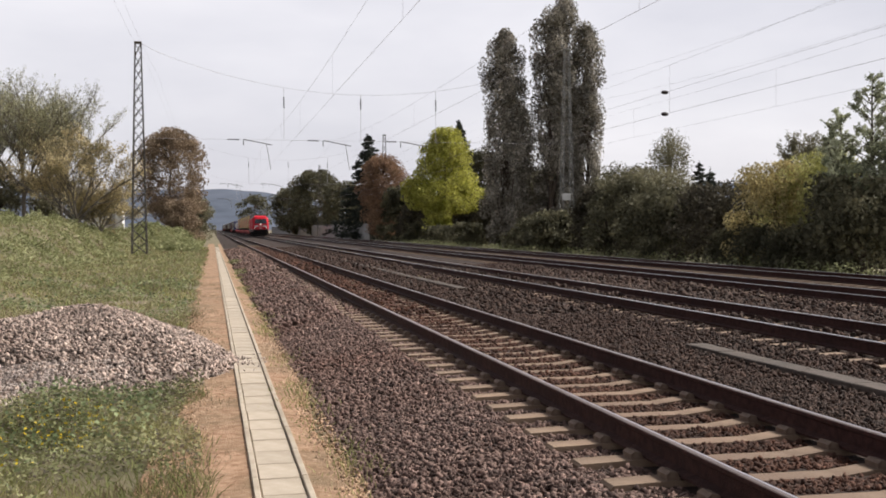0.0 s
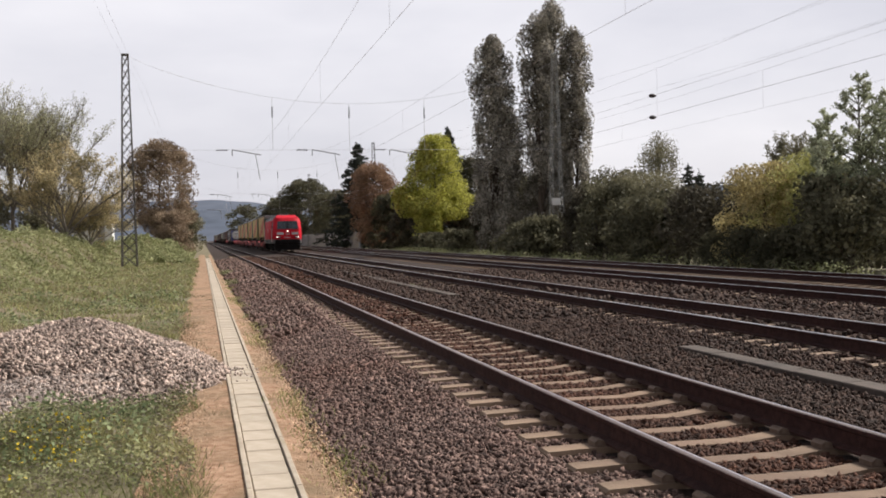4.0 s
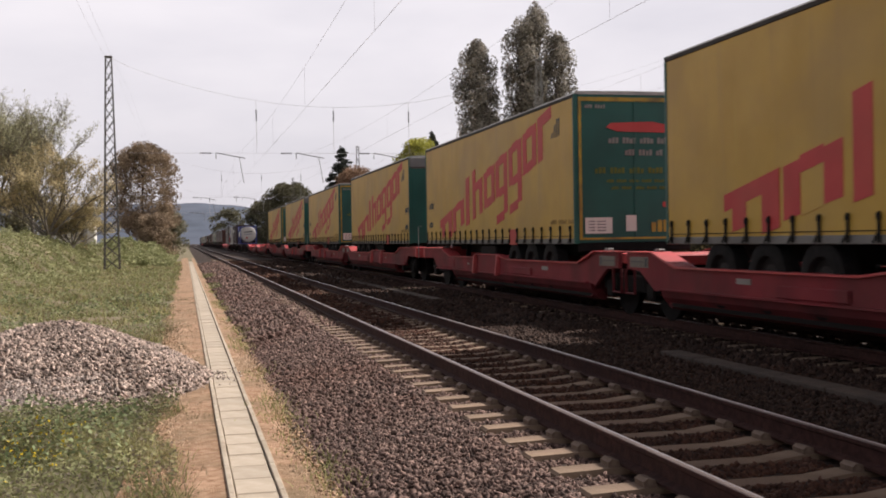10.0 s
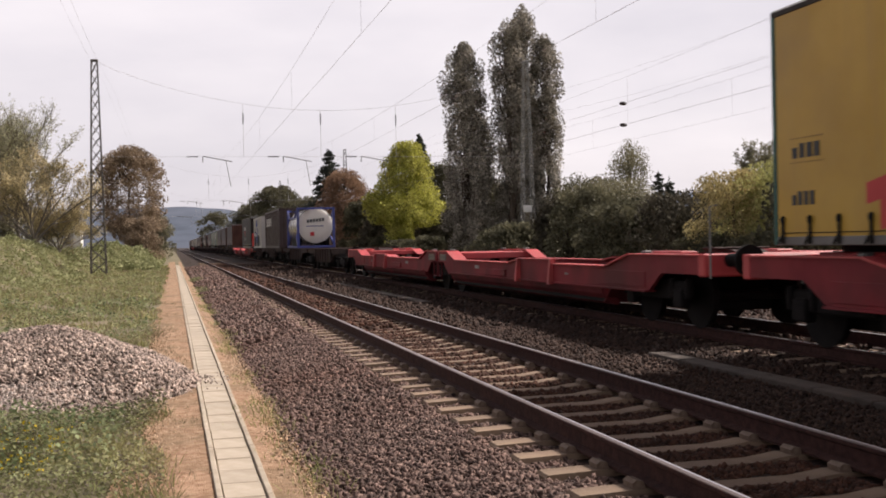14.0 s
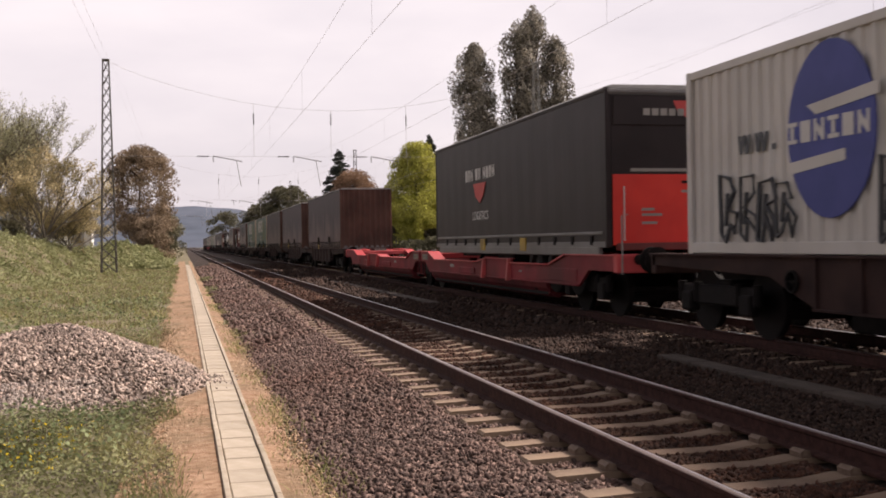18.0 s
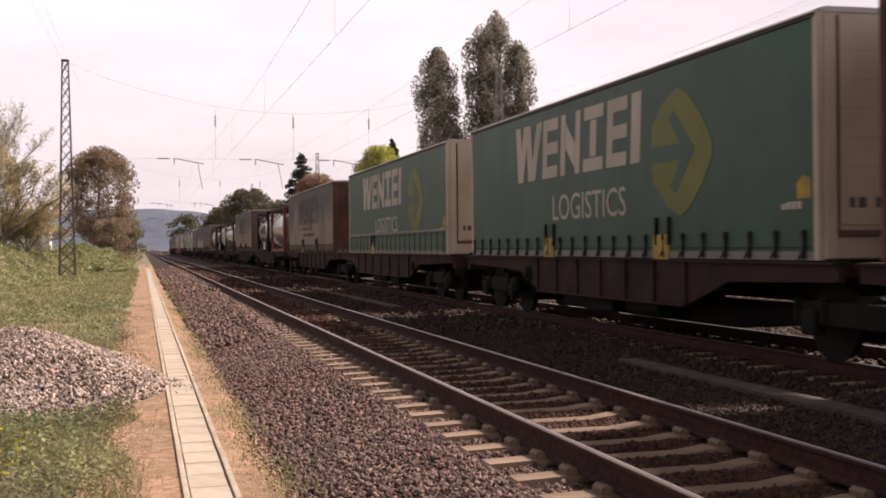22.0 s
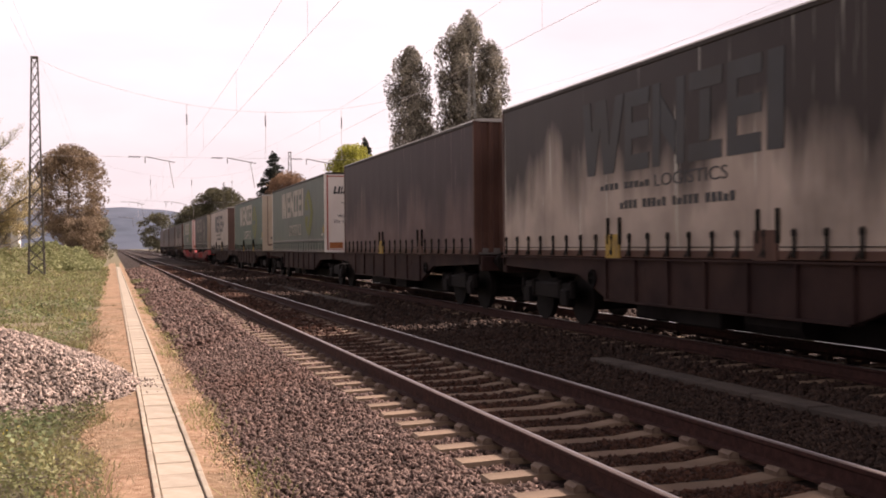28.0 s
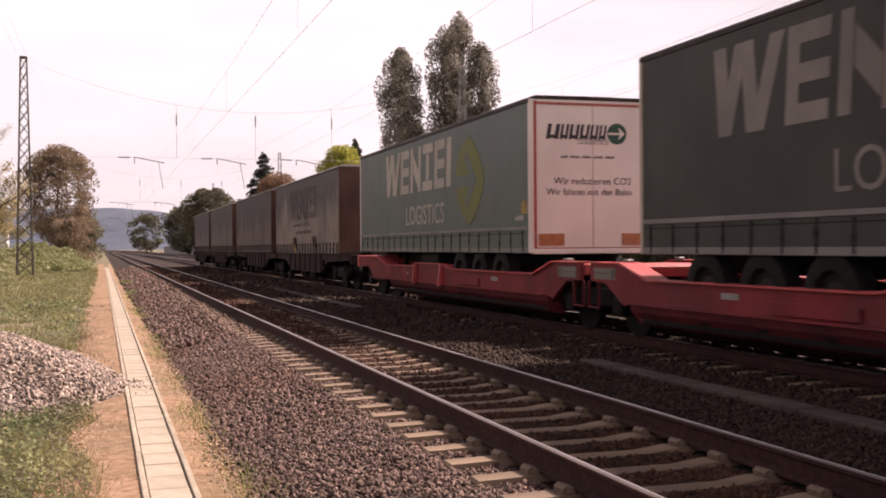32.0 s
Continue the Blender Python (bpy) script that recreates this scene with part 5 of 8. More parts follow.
def letters(parent, m, rows, x, name="lettering", label=""):
    """Plain slanted blocks that stand for lettering. rows: (y of the left edge, z, width, height, skew, kind)."""
    for y, z, w, h, k, kind in rows:
        g = Geo()
        q = lambda a, b: (y - a * w - k * b * h, z + b * h)

        def quad(p):
            g.prism([q(*c) for c in p], x - 0.001, x + 0.006, "x")
        s = 0.34 if w < h else 0.26
        if kind == "bar":
            quad([(0, 0), (1, 0), (1, 1), (0, 1)])
        elif kind == "ring":
            quad([(0, 0), (s, 0), (s, 1), (0, 1)])
            quad([(1 - s, 0), (1, 0), (1, 1), (1 - s, 1)])
            quad([(s, 0.82), (1 - s, 0.82), (1 - s, 1), (s, 1)])
            quad([(s, 0), (1 - s, 0), (1 - s, 0.18), (s, 0.18)])
        elif kind == "arch":
            quad([(0, 0), (s, 0), (s, 1), (0, 1)])
            quad([(1 - s, 0), (1, 0), (1, 1), (1 - s, 1)])
            quad([(s, 0.8), (1 - s, 0.8), (1 - s, 1), (s, 1)])
        elif kind == "comb":
            quad([(0, 0), (s, 0), (s, 1), (0, 1)])
            for b in (0, 0.41, 0.82):
                quad([(s, b), (1, b), (1, b + 0.18), (s, b + 0.18)])
        elif kind == "foot":
            quad([(0, 0), (s, 0), (s, 1), (0, 1)])
            quad([(s, 0), (1, 0), (1, 0.2), (s, 0.2)])
        elif kind == "stack":
            for b in (0, 0.4, 0.8):
                quad([(0.0, b), (1, b), (1, b + 0.2), (0.0, b + 0.2)])
            quad([(0, 0), (0.3, 0), (0.3, 1), (0, 1)])
        elif kind == "zig":
            for c, d in ((0.0, 0.14), (0.34, 0.14), (0.42, 0.56), (0.86, 0.62)):
                quad([(c, 1), (c + 0.2, 1), (d + 0.2, 0), (d, 0)])
        elif kind == "slant":
            quad([(0.0, 0), (0.24, 0), (0.24, 1), (0.0, 1)])
            quad([(0.76, 0), (1.0, 0), (1.0, 1), (0.76, 1)])
            quad([(0.26, 0.45), (0.74, 0.1), (0.74, 0.5), (0.26, 0.85)])
        elif kind == "hatch":
            quad([(0, 0.8), (1, 0.8), (1, 1), (0, 1)])
            quad([(0, 0), (1, 0), (1, 0.2), (0, 0.2)])
            quad([(0.34, 0.22), (0.66, 0.22), (0.66, 0.78), (0.34, 0.78)])
        part(name, g, m, parent, label)


def word(parent, text, m, y, z, size, x, facing="side", name="lettering", skew=0.0, squeeze=1.0):
    """Real letters laid on a wall: read from outside the near side, or on the leading end."""
    cu = bpy.data.curves.new("text", "FONT")
    cu.body, cu.size, cu.extrude, cu.shear = text, size, 0.002, skew
    cu.resolution_u = 3
    tmp = bpy.data.objects.new("text", cu)
    scene.collection.objects.link(tmp)
    me = bpy.data.meshes.new_from_object(tmp.evaluated_get(bpy.context.evaluated_depsgraph_get()))
    bpy.data.objects.remove(tmp)
    me.materials.clear()
    me.materials.append(m)
    ob = new(name, me)
    ob.parent = parent
    spin = Matrix.Rotation(radians(90), 4, "X")
    turn = Matrix.Rotation(radians(-90), 4, "Z") if facing == "side" else Matrix.Identity(4)
    ob.matrix_local = Matrix.Translation((x, y, z)) @ turn @ spin @ Matrix.Diagonal((squeeze, 1, 1, 1))
    return ob


def curtain(L, z0, z1, x, amp=0.0018):
    """A hanging tarpaulin side with shallow upright folds."""
    n = 64
    ys = np.linspace(0, L, n)
    g = Geo()
    off = [amp * (math.sin(y * 7.3) + 0.7 * math.sin(y * 2.9 + 1)) for y in ys]
    rows = [(z0, 0.3), (z0 + 0.25, 1.0), ((z0 + z1) / 2, 1.6), (z1 - 0.15, 0.5), (z1, 0.0)]
    v = [(x + sgn(x) * (o * k), y, z) for z, k in rows for y, o in zip(ys, off)]
    back = [(x * 0.985, ys[0], z0), (x * 0.985, ys[-1], z0), (x * 0.985, ys[-1], z1), (x * 0.985, ys[0], z1)]
    m = len(rows)
    f = [(j * n + i, j * n + i + 1, (j + 1) * n + i + 1, (j + 1) * n + i) for j in range(m - 1) for i in range(n - 1)]
    g.add(v, f)
    k = len(v)
    g.add(back, [(0, 1, 2, 3)])
    return g


def sgn(x):
    return -1 if x < 0 else 1


def corrugated(w, z0, z1, y, depth, n):
    """An end wall pressed into upright ribs, facing -y."""
    g = Geo()
    pts = []
    step = 2 * w / n
    for i in range(n):
        x = -w + i * step
        pts += [(x, 0.0), (x + step * 0.28, 0.0), (x + step * 0.42, depth), (x + step * 0.86, depth)]
    pts.append((w, 0.0))
    k = len(pts)
    g.add([(a, y + d, z0) for a, d in pts] + [(a, y + d, z1) for a, d in pts], [(i, i + 1, k + i + 1, k + i) for i in range(k - 1)])
    return g


def ribbed_side(L, z0, z1, x, depth, step=0.28):
    g = Geo()
    pts = []
    n = int(L / step)
    for i in range(n):
        y = i * L / n
        d = L / n
        pts += [(y, 0.0), (y + d * 0.28, 0.0), (y + d * 0.42, depth), (y + d * 0.86, depth)]
    pts.append((L, 0.0))
    k = len(pts)
    return g.add([(x - sgn(x) * d, a, z0) for a, d in pts] + [(x - sgn(x) * d, a, z1) for a, d in pts], [(i, i + 1, k + i + 1, k + i) for i in range(k - 1)])


def body_box(name, L, z0, z1, side, end_style, end_m, trim, label, category="swap body", hooks=True, rear_m=None, top_cap=None, w=1.275, yellow=(), caked=None):
    """A curtain-sided body: base frame, curtains with their hooks, corner posts, roof, end walls."""
    t = empty(name)
    part("base_frame", Geo().box(-w + 0.02, w - 0.02, 0.05, L - 0.05, z0, z0 + 0.14, 0.01), BLACK if category != "swap body" else TRIM, t)
    for s in (-1, 1):
        c = part("curtain", curtain(L - 0.1, z0 + 0.1, z1 - 0.1, s * w), side, t)
        c.location.y = 0.05
        # dark rail tone draws the shadow line under the roof edge
        part("top_rail", Geo().box(s * (w - 0.06), s * (w + 0.015), 0.02, L - 0.02, z1 - 0.11, z1 - 0.035, 0.012), RAIL_DARK, t)
        part("bottom_rail", Geo().box(s * (w - 0.05), s * (w + 0.01), 0.02, L - 0.02, z0, z0 + 0.11, 0.01), trim, t)
        for y in (0.0, L - 0.09):
            part("corner_post", Geo().box(s * (w - 0.09), s * (w + 0.012), y, y + 0.09, z0, z1 - 0.02, 0.012), end_m, t)
    roof = Geo()
    roof.prism([(-w - 0.02, z1 - 0.045), (-w + 0.03, z1 - 0.005), (-w + 0.12, z1 + 0.02), (0, z1 + 0.03), (w - 0.12, z1 + 0.02), (w - 0.03, z1 - 0.005), (w + 0.02, z1 - 0.045)], 0.0, L, "y")
    sooty = side in (T_SLATE, T_GREENW)
    # the pale sheet puts a sunlit roof edge into the colour
    part("roof", roof, RAIL_DARK if sooty else ROOF_SHEET, t, "sooty roof sheet" if sooty else "pale roof sheet")
    if end_style == "corrugated":
        part("end_wall", corrugated(w - 0.09, z0 + 0.05, z1 - 0.05, 0.02, 0.05, 9), end_m, t, "upright-ribbed end wall")
        part("end_sheet", Geo().box(-w + 0.05, w - 0.05, 0.09, 0.12, z0, z1 - 0.05), end_m, t)
    else:
        part("end_wall", Geo().box(-w + 0.09, w - 0.09, 0.015, 0.07, z0 + 0.02, z1 - 0.04, 0.01), end_m, t)
    if top_cap:
        part("wind_cap", Geo().box(-w + 0.01, w - 0.01, -0.05, 0.1, z1 - 0.42, z1 - 0.02, 0.05), top_cap, t, "grey rounded top edge")
    part("rear_wall", Geo().box(-w + 0.09, w - 0.09, L - 0.07, L - 0.015, z0 + 0.02, z1 - 0.04, 0.01), rear_m or end_m, t)
    if hooks:
        hk = mesh_of("strap_hook", Geo().box(-0.02, 0.0, 0.0, 0.04, -0.02, 0.33).box(-0.035, 0.0, -0.012, 0.052, 0.0, 0.07, 0.008).box(-0.03, 0.0, -0.012, 0.05, 0.24, 0.31).rod((-0.014, 0.03, 0.1), (-0.014, 0.13, -0.02), 0.012, 4), HOOK)
        n = int(L / 0.58)
        for i in range(n):
            h = new("strap_hook", hk)
            h.parent = t
            h.location = (-w - 0.012, 0.25 + i * (L - 0.5) / (n - 1), z0 + 0.04)
        part("strap_line", Geo().box(-w - 0.012, -w + 0.004, 0.15, L - 0.15, z0 + 0.15, z0 + 0.162), HOOK, t)
    for y in yellow:
        part("grapple_plate", Geo().box(-w - 0.03, -w + 0.01, y, y + 0.5, z0 - 0.02, z0 + 0.36, 0.012), P_RUST if y == caked else YPLATE, t, "rust-caked lifting plate" if y == caked else "yellow lifting plate")
        part("grapple_stop", Geo().box(-w - 0.045, -w + 0.0, y - 0.03, y + 0.02, z0 + 0.2, z0 + 0.62, 0.01).box(-w - 0.045, -w + 0.0, y + 0.38, y + 0.43, z0 + 0.2, z0 + 0.62, 0.01), HOOK, t)
    return tagged(t, label, category)


def running_gear(t, L, rear_first):
    """Axles, legs and frame under a road trailer."""
    Y = (lambda q: q) if rear_first else (lambda q: L - q)
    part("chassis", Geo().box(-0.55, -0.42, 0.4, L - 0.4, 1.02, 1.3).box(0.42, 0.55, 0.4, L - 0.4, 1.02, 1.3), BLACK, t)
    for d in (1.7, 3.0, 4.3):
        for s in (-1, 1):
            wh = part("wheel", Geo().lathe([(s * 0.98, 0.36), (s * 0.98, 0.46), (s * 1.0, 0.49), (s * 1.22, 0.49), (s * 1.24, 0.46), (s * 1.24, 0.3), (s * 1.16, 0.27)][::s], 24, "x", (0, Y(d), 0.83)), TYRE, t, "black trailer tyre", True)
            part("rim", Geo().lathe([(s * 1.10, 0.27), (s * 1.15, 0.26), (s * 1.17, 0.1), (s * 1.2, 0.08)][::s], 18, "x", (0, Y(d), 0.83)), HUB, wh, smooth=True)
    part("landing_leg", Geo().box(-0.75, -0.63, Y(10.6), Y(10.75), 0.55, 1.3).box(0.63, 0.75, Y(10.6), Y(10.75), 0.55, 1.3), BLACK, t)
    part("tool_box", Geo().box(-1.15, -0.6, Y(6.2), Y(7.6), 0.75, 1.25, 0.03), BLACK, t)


def tank(name, L, z0, frame_m, shell_m, end_m, label, h=2.55, style="panel"):
    """A tank container. panel: a closed leading end with a ladder bay; braced: sloping braces run in from each corner."""
    t = empty(name)
    w, r = 1.2, 1.15
    zc = z0 + 0.24 + r
    rows = [(0.16, 0.02), (0.18, r * 0.5), (0.24, r * 0.82), (0.32, r * 0.95), (0.42, r), (L - 0.42, r), (L - 0.32, r * 0.95), (L - 0.24, r * 0.82), (L - 0.18, r * 0.5), (L - 0.16, 0.02)]
    part("barrel", Geo().lathe(rows[3:7], 48, "y", (0, 0, zc)), shell_m, t, "polished steel barrel", True)
    part("dome", Geo().lathe(rows[:4], 48, "y", (0, 0, zc)), end_m if style == "braced" else shell_m, t, "domed barrel end", True)
    part("rear_dome", Geo().lathe(rows[6:], 48, "y", (0, 0, zc)), end_m if style == "braced" else shell_m, t, smooth=True)
    for i in range(5):
        y = 0.75 + i * (L - 1.5) / 4
        part("band", Geo().lathe([(y - 0.025, r - 0.002), (y - 0.025, r + 0.01), (y + 0.025, r + 0.01), (y + 0.025, r - 0.002)], 48, "y", (0, 0, zc)), shell_m if style == "panel" else ROOF_SHEET, t, smooth=True)
    for y in (0.0, L - 0.14):
        for s in (-1, 1):
            part("post", Geo().box(s * (w - 0.15), s * w, y, y + 0.14, z0, z0 + h, 0.012), frame_m, t)
            for z in (z0, z0 + h - 0.12):
                part("corner_casting", Geo().box(s * (w - 0.17), s * (w + 0.008), y - 0.008, y + 0.17, z, z + 0.12, 0.012), frame_m, t)
        part("bottom_beam", Geo().box(-w + 0.1, w - 0.1, y, y + 0.12, z0, z0 + 0.14, 0.012), frame_m, t)
        part("top_beam", Geo().box(-w + 0.1, w - 0.1, y, y + 0.12, z0 + h - 0.13, z0 + h - 0.01, 0.012), frame_m, t)
    for s in (-1, 1):
        part("bottom_rail", Geo().box(s * (w - 0.1), s * (w - 0.01), 0.12, L - 0.12, z0 + 0.02, z0 + 0.13, 0.01), frame_m, t)
        if style == "panel":
            part("top_rail", Geo().box(s * (w - 0.07), s * (w - 0.02), 0.12, L - 0.12, z0 + h - 0.09, z0 + h - 0.03, 0.01), RAIL_DARK, t)
            for a, b in ((0.12, 1), (L - 0.12, -1)):
                part("gusset", Geo().prism([(a, z0 + 0.12), (a + b * 0.75, z0 + 0.12), (a + b * 0.1, z0 + 0.75), (a, z0 + 0.75)], s * (w - 0.08), s * (w - 0.03), "x"), frame_m, t)
            for i in range(4):
                y = 1.2 + i * (L - 2.4) / 3
                part("stay", Geo().box(s * (w - 0.07), s * (w - 0.03), y, y + 0.05, z0 + 0.12, z0 + 0.5), frame_m, t)
        else:
            k = 1.35
            part("side_bar", Geo().rod((s * (w - 0.04), k, z0 + 1.95), (s * (w - 0.04), L - k, z0 + 1.95), 0.05, 8), frame_m, t)
            for a, b in ((0.06, k), (L - 0.06, L - k)):
                part("upper_brace", Geo().rod((s * (w - 0.06), a, z0 + h - 0.06), (s * (w - 0.04), b, z0 + 1.95), 0.06, 8), frame_m, t)
                part("lower_brace", Geo().rod((s * (w - 0.06), a, z0 + 0.1), (s * (w - 0.12), b, z0 + 0.78), 0.06, 8), frame_m, t)
            part("under_box", Geo().box(s * 0.75, s * 1.05, k + 0.2, L - k - 0.2, z0 + 0.1, z0 + 0.62, 0.02), BLACK, t)
    if style == "panel":
        part("walkway", Geo().box(-1.06, -0.35, 0.14, L - 0.14, z0 + h - 0.13, z0 + h - 0.08, 0.01), RAIL_DARK, t, "dark walkway along the barrel top")
    else:
        for x in (-0.85, -0.35):
            part("walkway_rail", Geo().box(x - 0.025, x + 0.025, 0.15, L - 0.15, z0 + h - 0.09, z0 + h - 0.03), RAIL_DARK, t)
        for i in range(9):
            y = 0.4 + i * (L - 0.9) / 8
            part("walkway_tread", Geo().box(-0.85, -0.35, y, y + 0.3, z0 + h - 0.07, z0 + h - 0.045), RAIL_DARK, t)
    if style == "panel":
        part("end_panel", Geo().prism([(-0.62, z0 + 0.75), (-0.2, z0 + 0.12), (w - 0.12, z0 + 0.12), (w - 0.12, z0 + h - 0.12), (-0.62, z0 + h - 0.12)], 0.05, 0.1, "y"), end_m, t, "closed dark red end panel")
        part("label_plate", Geo().box(-0.4, 0.85, 0.03, 0.06, z0 + h - 0.55, z0 + h - 0.28, 0.008), P_WHITE, t, "white label plate")
        for i in range(9):
            part("label_bar", Geo().box(-0.33 + i * 0.125, -0.25 + i * 0.125, 0.024, 0.034, z0 + h - 0.46, z0 + h - 0.37), LETTER_DARK, t)
        part("data_plate", Geo().box(-w - 0.003, -w + 0.02, L - 1.6, L - 1.35, z0 + 0.045, z0 + 0.11), P_WHITE, t)
    for x in (-1.02, -0.68) if style == "panel" else ():
        part("ladder_rail", Geo().box(x - 0.02, x + 0.02, 0.02, 0.06, z0 + 0.14, z0 + h - 0.1), frame_m, t)
    for i in range(7 if style == "panel" else 0):
        part("ladder_rung", Geo().box(-1.02, -0.68, 0.03, 0.055, z0 + 0.3 + i * 0.31, z0 + 0.335 + i * 0.31), frame_m, t)
    part("manhole", Geo().lathe([(zc + r - 0.02, 0.3), (zc + r + 0.06, 0.3), (zc + r + 0.1, 0.22)], 18, "z", (0.15, L / 2, 0)), TRIM, t)
    return tagged(t, label, "tank container")


def box_container(name, L, z0, z1, m, label, step=0.28):
    t = empty(name)
    w = 1.22
    for s in (-1, 1):
        part("side_wall", ribbed_side(L - 0.2, z0 + 0.12, z1 - 0.1, s * (w - 0.02), 0.04, step), m, t, "upright-ribbed side wall").location.y = 0.1
        part("side_sheet", Geo().box(s * (w - 0.09), s * (w - 0.08), 0.1, L - 0.1, z0 + 0.1, z1 - 0.1), m, t)
        part("side_rail", Geo().box(s * (w - 0.08), s * w, 0.05, L - 0.05, z0, z0 + 0.16, 0.01).box(s * (w - 0.08), s * w, 0.05, L - 0.05, z1 - 0.12, z1, 0.01), m, t)
        for y in (0, L - 0.14):
            part("corner_post", Geo().box(s * (w - 0.14), s * (w + 0.006), y, y + 0.14, z0 - 0.02, z1 + 0.01, 0.012), m, t)
    part("end_wall", corrugated(w - 0.14, z0 + 0.12, z1 - 0.1, 0.03, 0.05, 8), m, t, "upright-ribbed end wall")
    part("end_frame", Geo().box(-w, w, 0.0, 0.12, z0, z0 + 0.16, 0.01).box(-w, w, 0.0, 0.12, z1 - 0.12, z1, 0.01).box(-w + 0.1, w - 0.1, 0.1, 0.13, z0, z1 - 0.05), m, t)
    part("rear_wall", Geo().box(-w + 0.1, w - 0.1, L - 0.08, L - 0.02, z0, z1 - 0.04, 0.01), m, t)
    part("roof", Geo().box(-w + 0.03, w - 0.03, 0.05, L - 0.05, z1 - 0.05, z1 - 0.01), m, t)
    part("floor_frame", Geo().box(-w + 0.05, w - 0.05, 0.05, L - 0.05, z0 + 0.02, z0 + 0.12), BLACK, t)
    return tagged(t, label, "container")


SLOPE = 0.2


def rising_word(t, L, x=-1.281):
    """The big red mark that climbs along a yellow curtain: upright strokes whose cross strokes rise with the line."""
    h = 0.98
    at = lambda a, b: (L - 1.94 - a, 1.14 + SLOPE * a + b)
    # each shape: where it begins, its width, its pieces; a piece spans a0..a1 across (in widths) and b0..b1 up
    hoop = [(0, 0.3, 0.02, h - 0.04), (0.7, 1, 0.02, h - 0.04), (0.3, 0.7, 0, 0.22), (0.3, 0.7, h - 0.22, h)]
    tail = [(0, 0.3, 0.04, h - 0.04), (0.7, 1, -0.5, h - 0.04), (0.3, 0.7, 0, 0.2), (0.3, 0.7, h - 0.22, h), (0.05, 0.7, -0.62, -0.4)]
    for start, w, shape in ((0.0, 1.5, [(0, 1, 0.6, 0.84), (0.16, 0.42, 0.26, 0.6), (0.7, 1, 0.06, 0.6)]), (1.6, 1.32, [(a, b, c + (0.1 if c < 0.1 else -0.12), d - 0.12) for a, b, c, d in hoop]),
                            (3.05, 0.9, [(0.08, 0.5, 0.0, 1.28)]), (3.85, 1.0, [(0, 0.3, 0.0, 1.3), (0.68, 1, 0.0, 0.92), (0.3, 0.68, 0.7, 0.92)]),
                            (5.0, 1.0, hoop), (6.1, 1.02, tail), (7.24, 1.02, tail), (8.36, 1.0, hoop), (9.43, 0.95, [(0.03, 0.4, 0, h), (0.4, 1, h - 0.26, h)])):
        g = Geo()
        for a0, a1, b0, b1 in shape:
            p, q = start + a0 * w, start + a1 * w
            g.prism([at(p, b0), at(q, b0), at(q, b1), at(p, b1)], x - 0.001, x + 0.008, "x")
        part("letter_block", g, LETTER_RED, t, "red letter shape")


def dashes(t, m, x0, x1, z, h, n, y=-0.002, name="text_bar"):
    """One line of small writing on an end wall, as a row of short bars."""
    g, w = Geo(), (x1 - x0) / n
    for i in range(n):
        if i % 5 != 3:
            g.box(x0 + i * w, x0 + (i + 0.72) * w, y - 0.002, y + 0.01, z, z + h * (1.0 if i % 3 else 0.8))
    return part(name, g, m, t)


def side_dashes(t, m, y0, y1, z, h, n, x=-1.281, name="text_bar"):
    """One line of small writing on a side, from the rear towards the leading end."""
    g, w = Geo(), (y0 - y1) / n
    for i in range(n):
        if i % 6 != 4:
            g.box(x - 0.001, x + 0.008, y0 - i * w, y0 - (i + 0.7) * w, z, z + h * (1.0 if i % 4 else 0.75))
    return part(name, g, m, t)


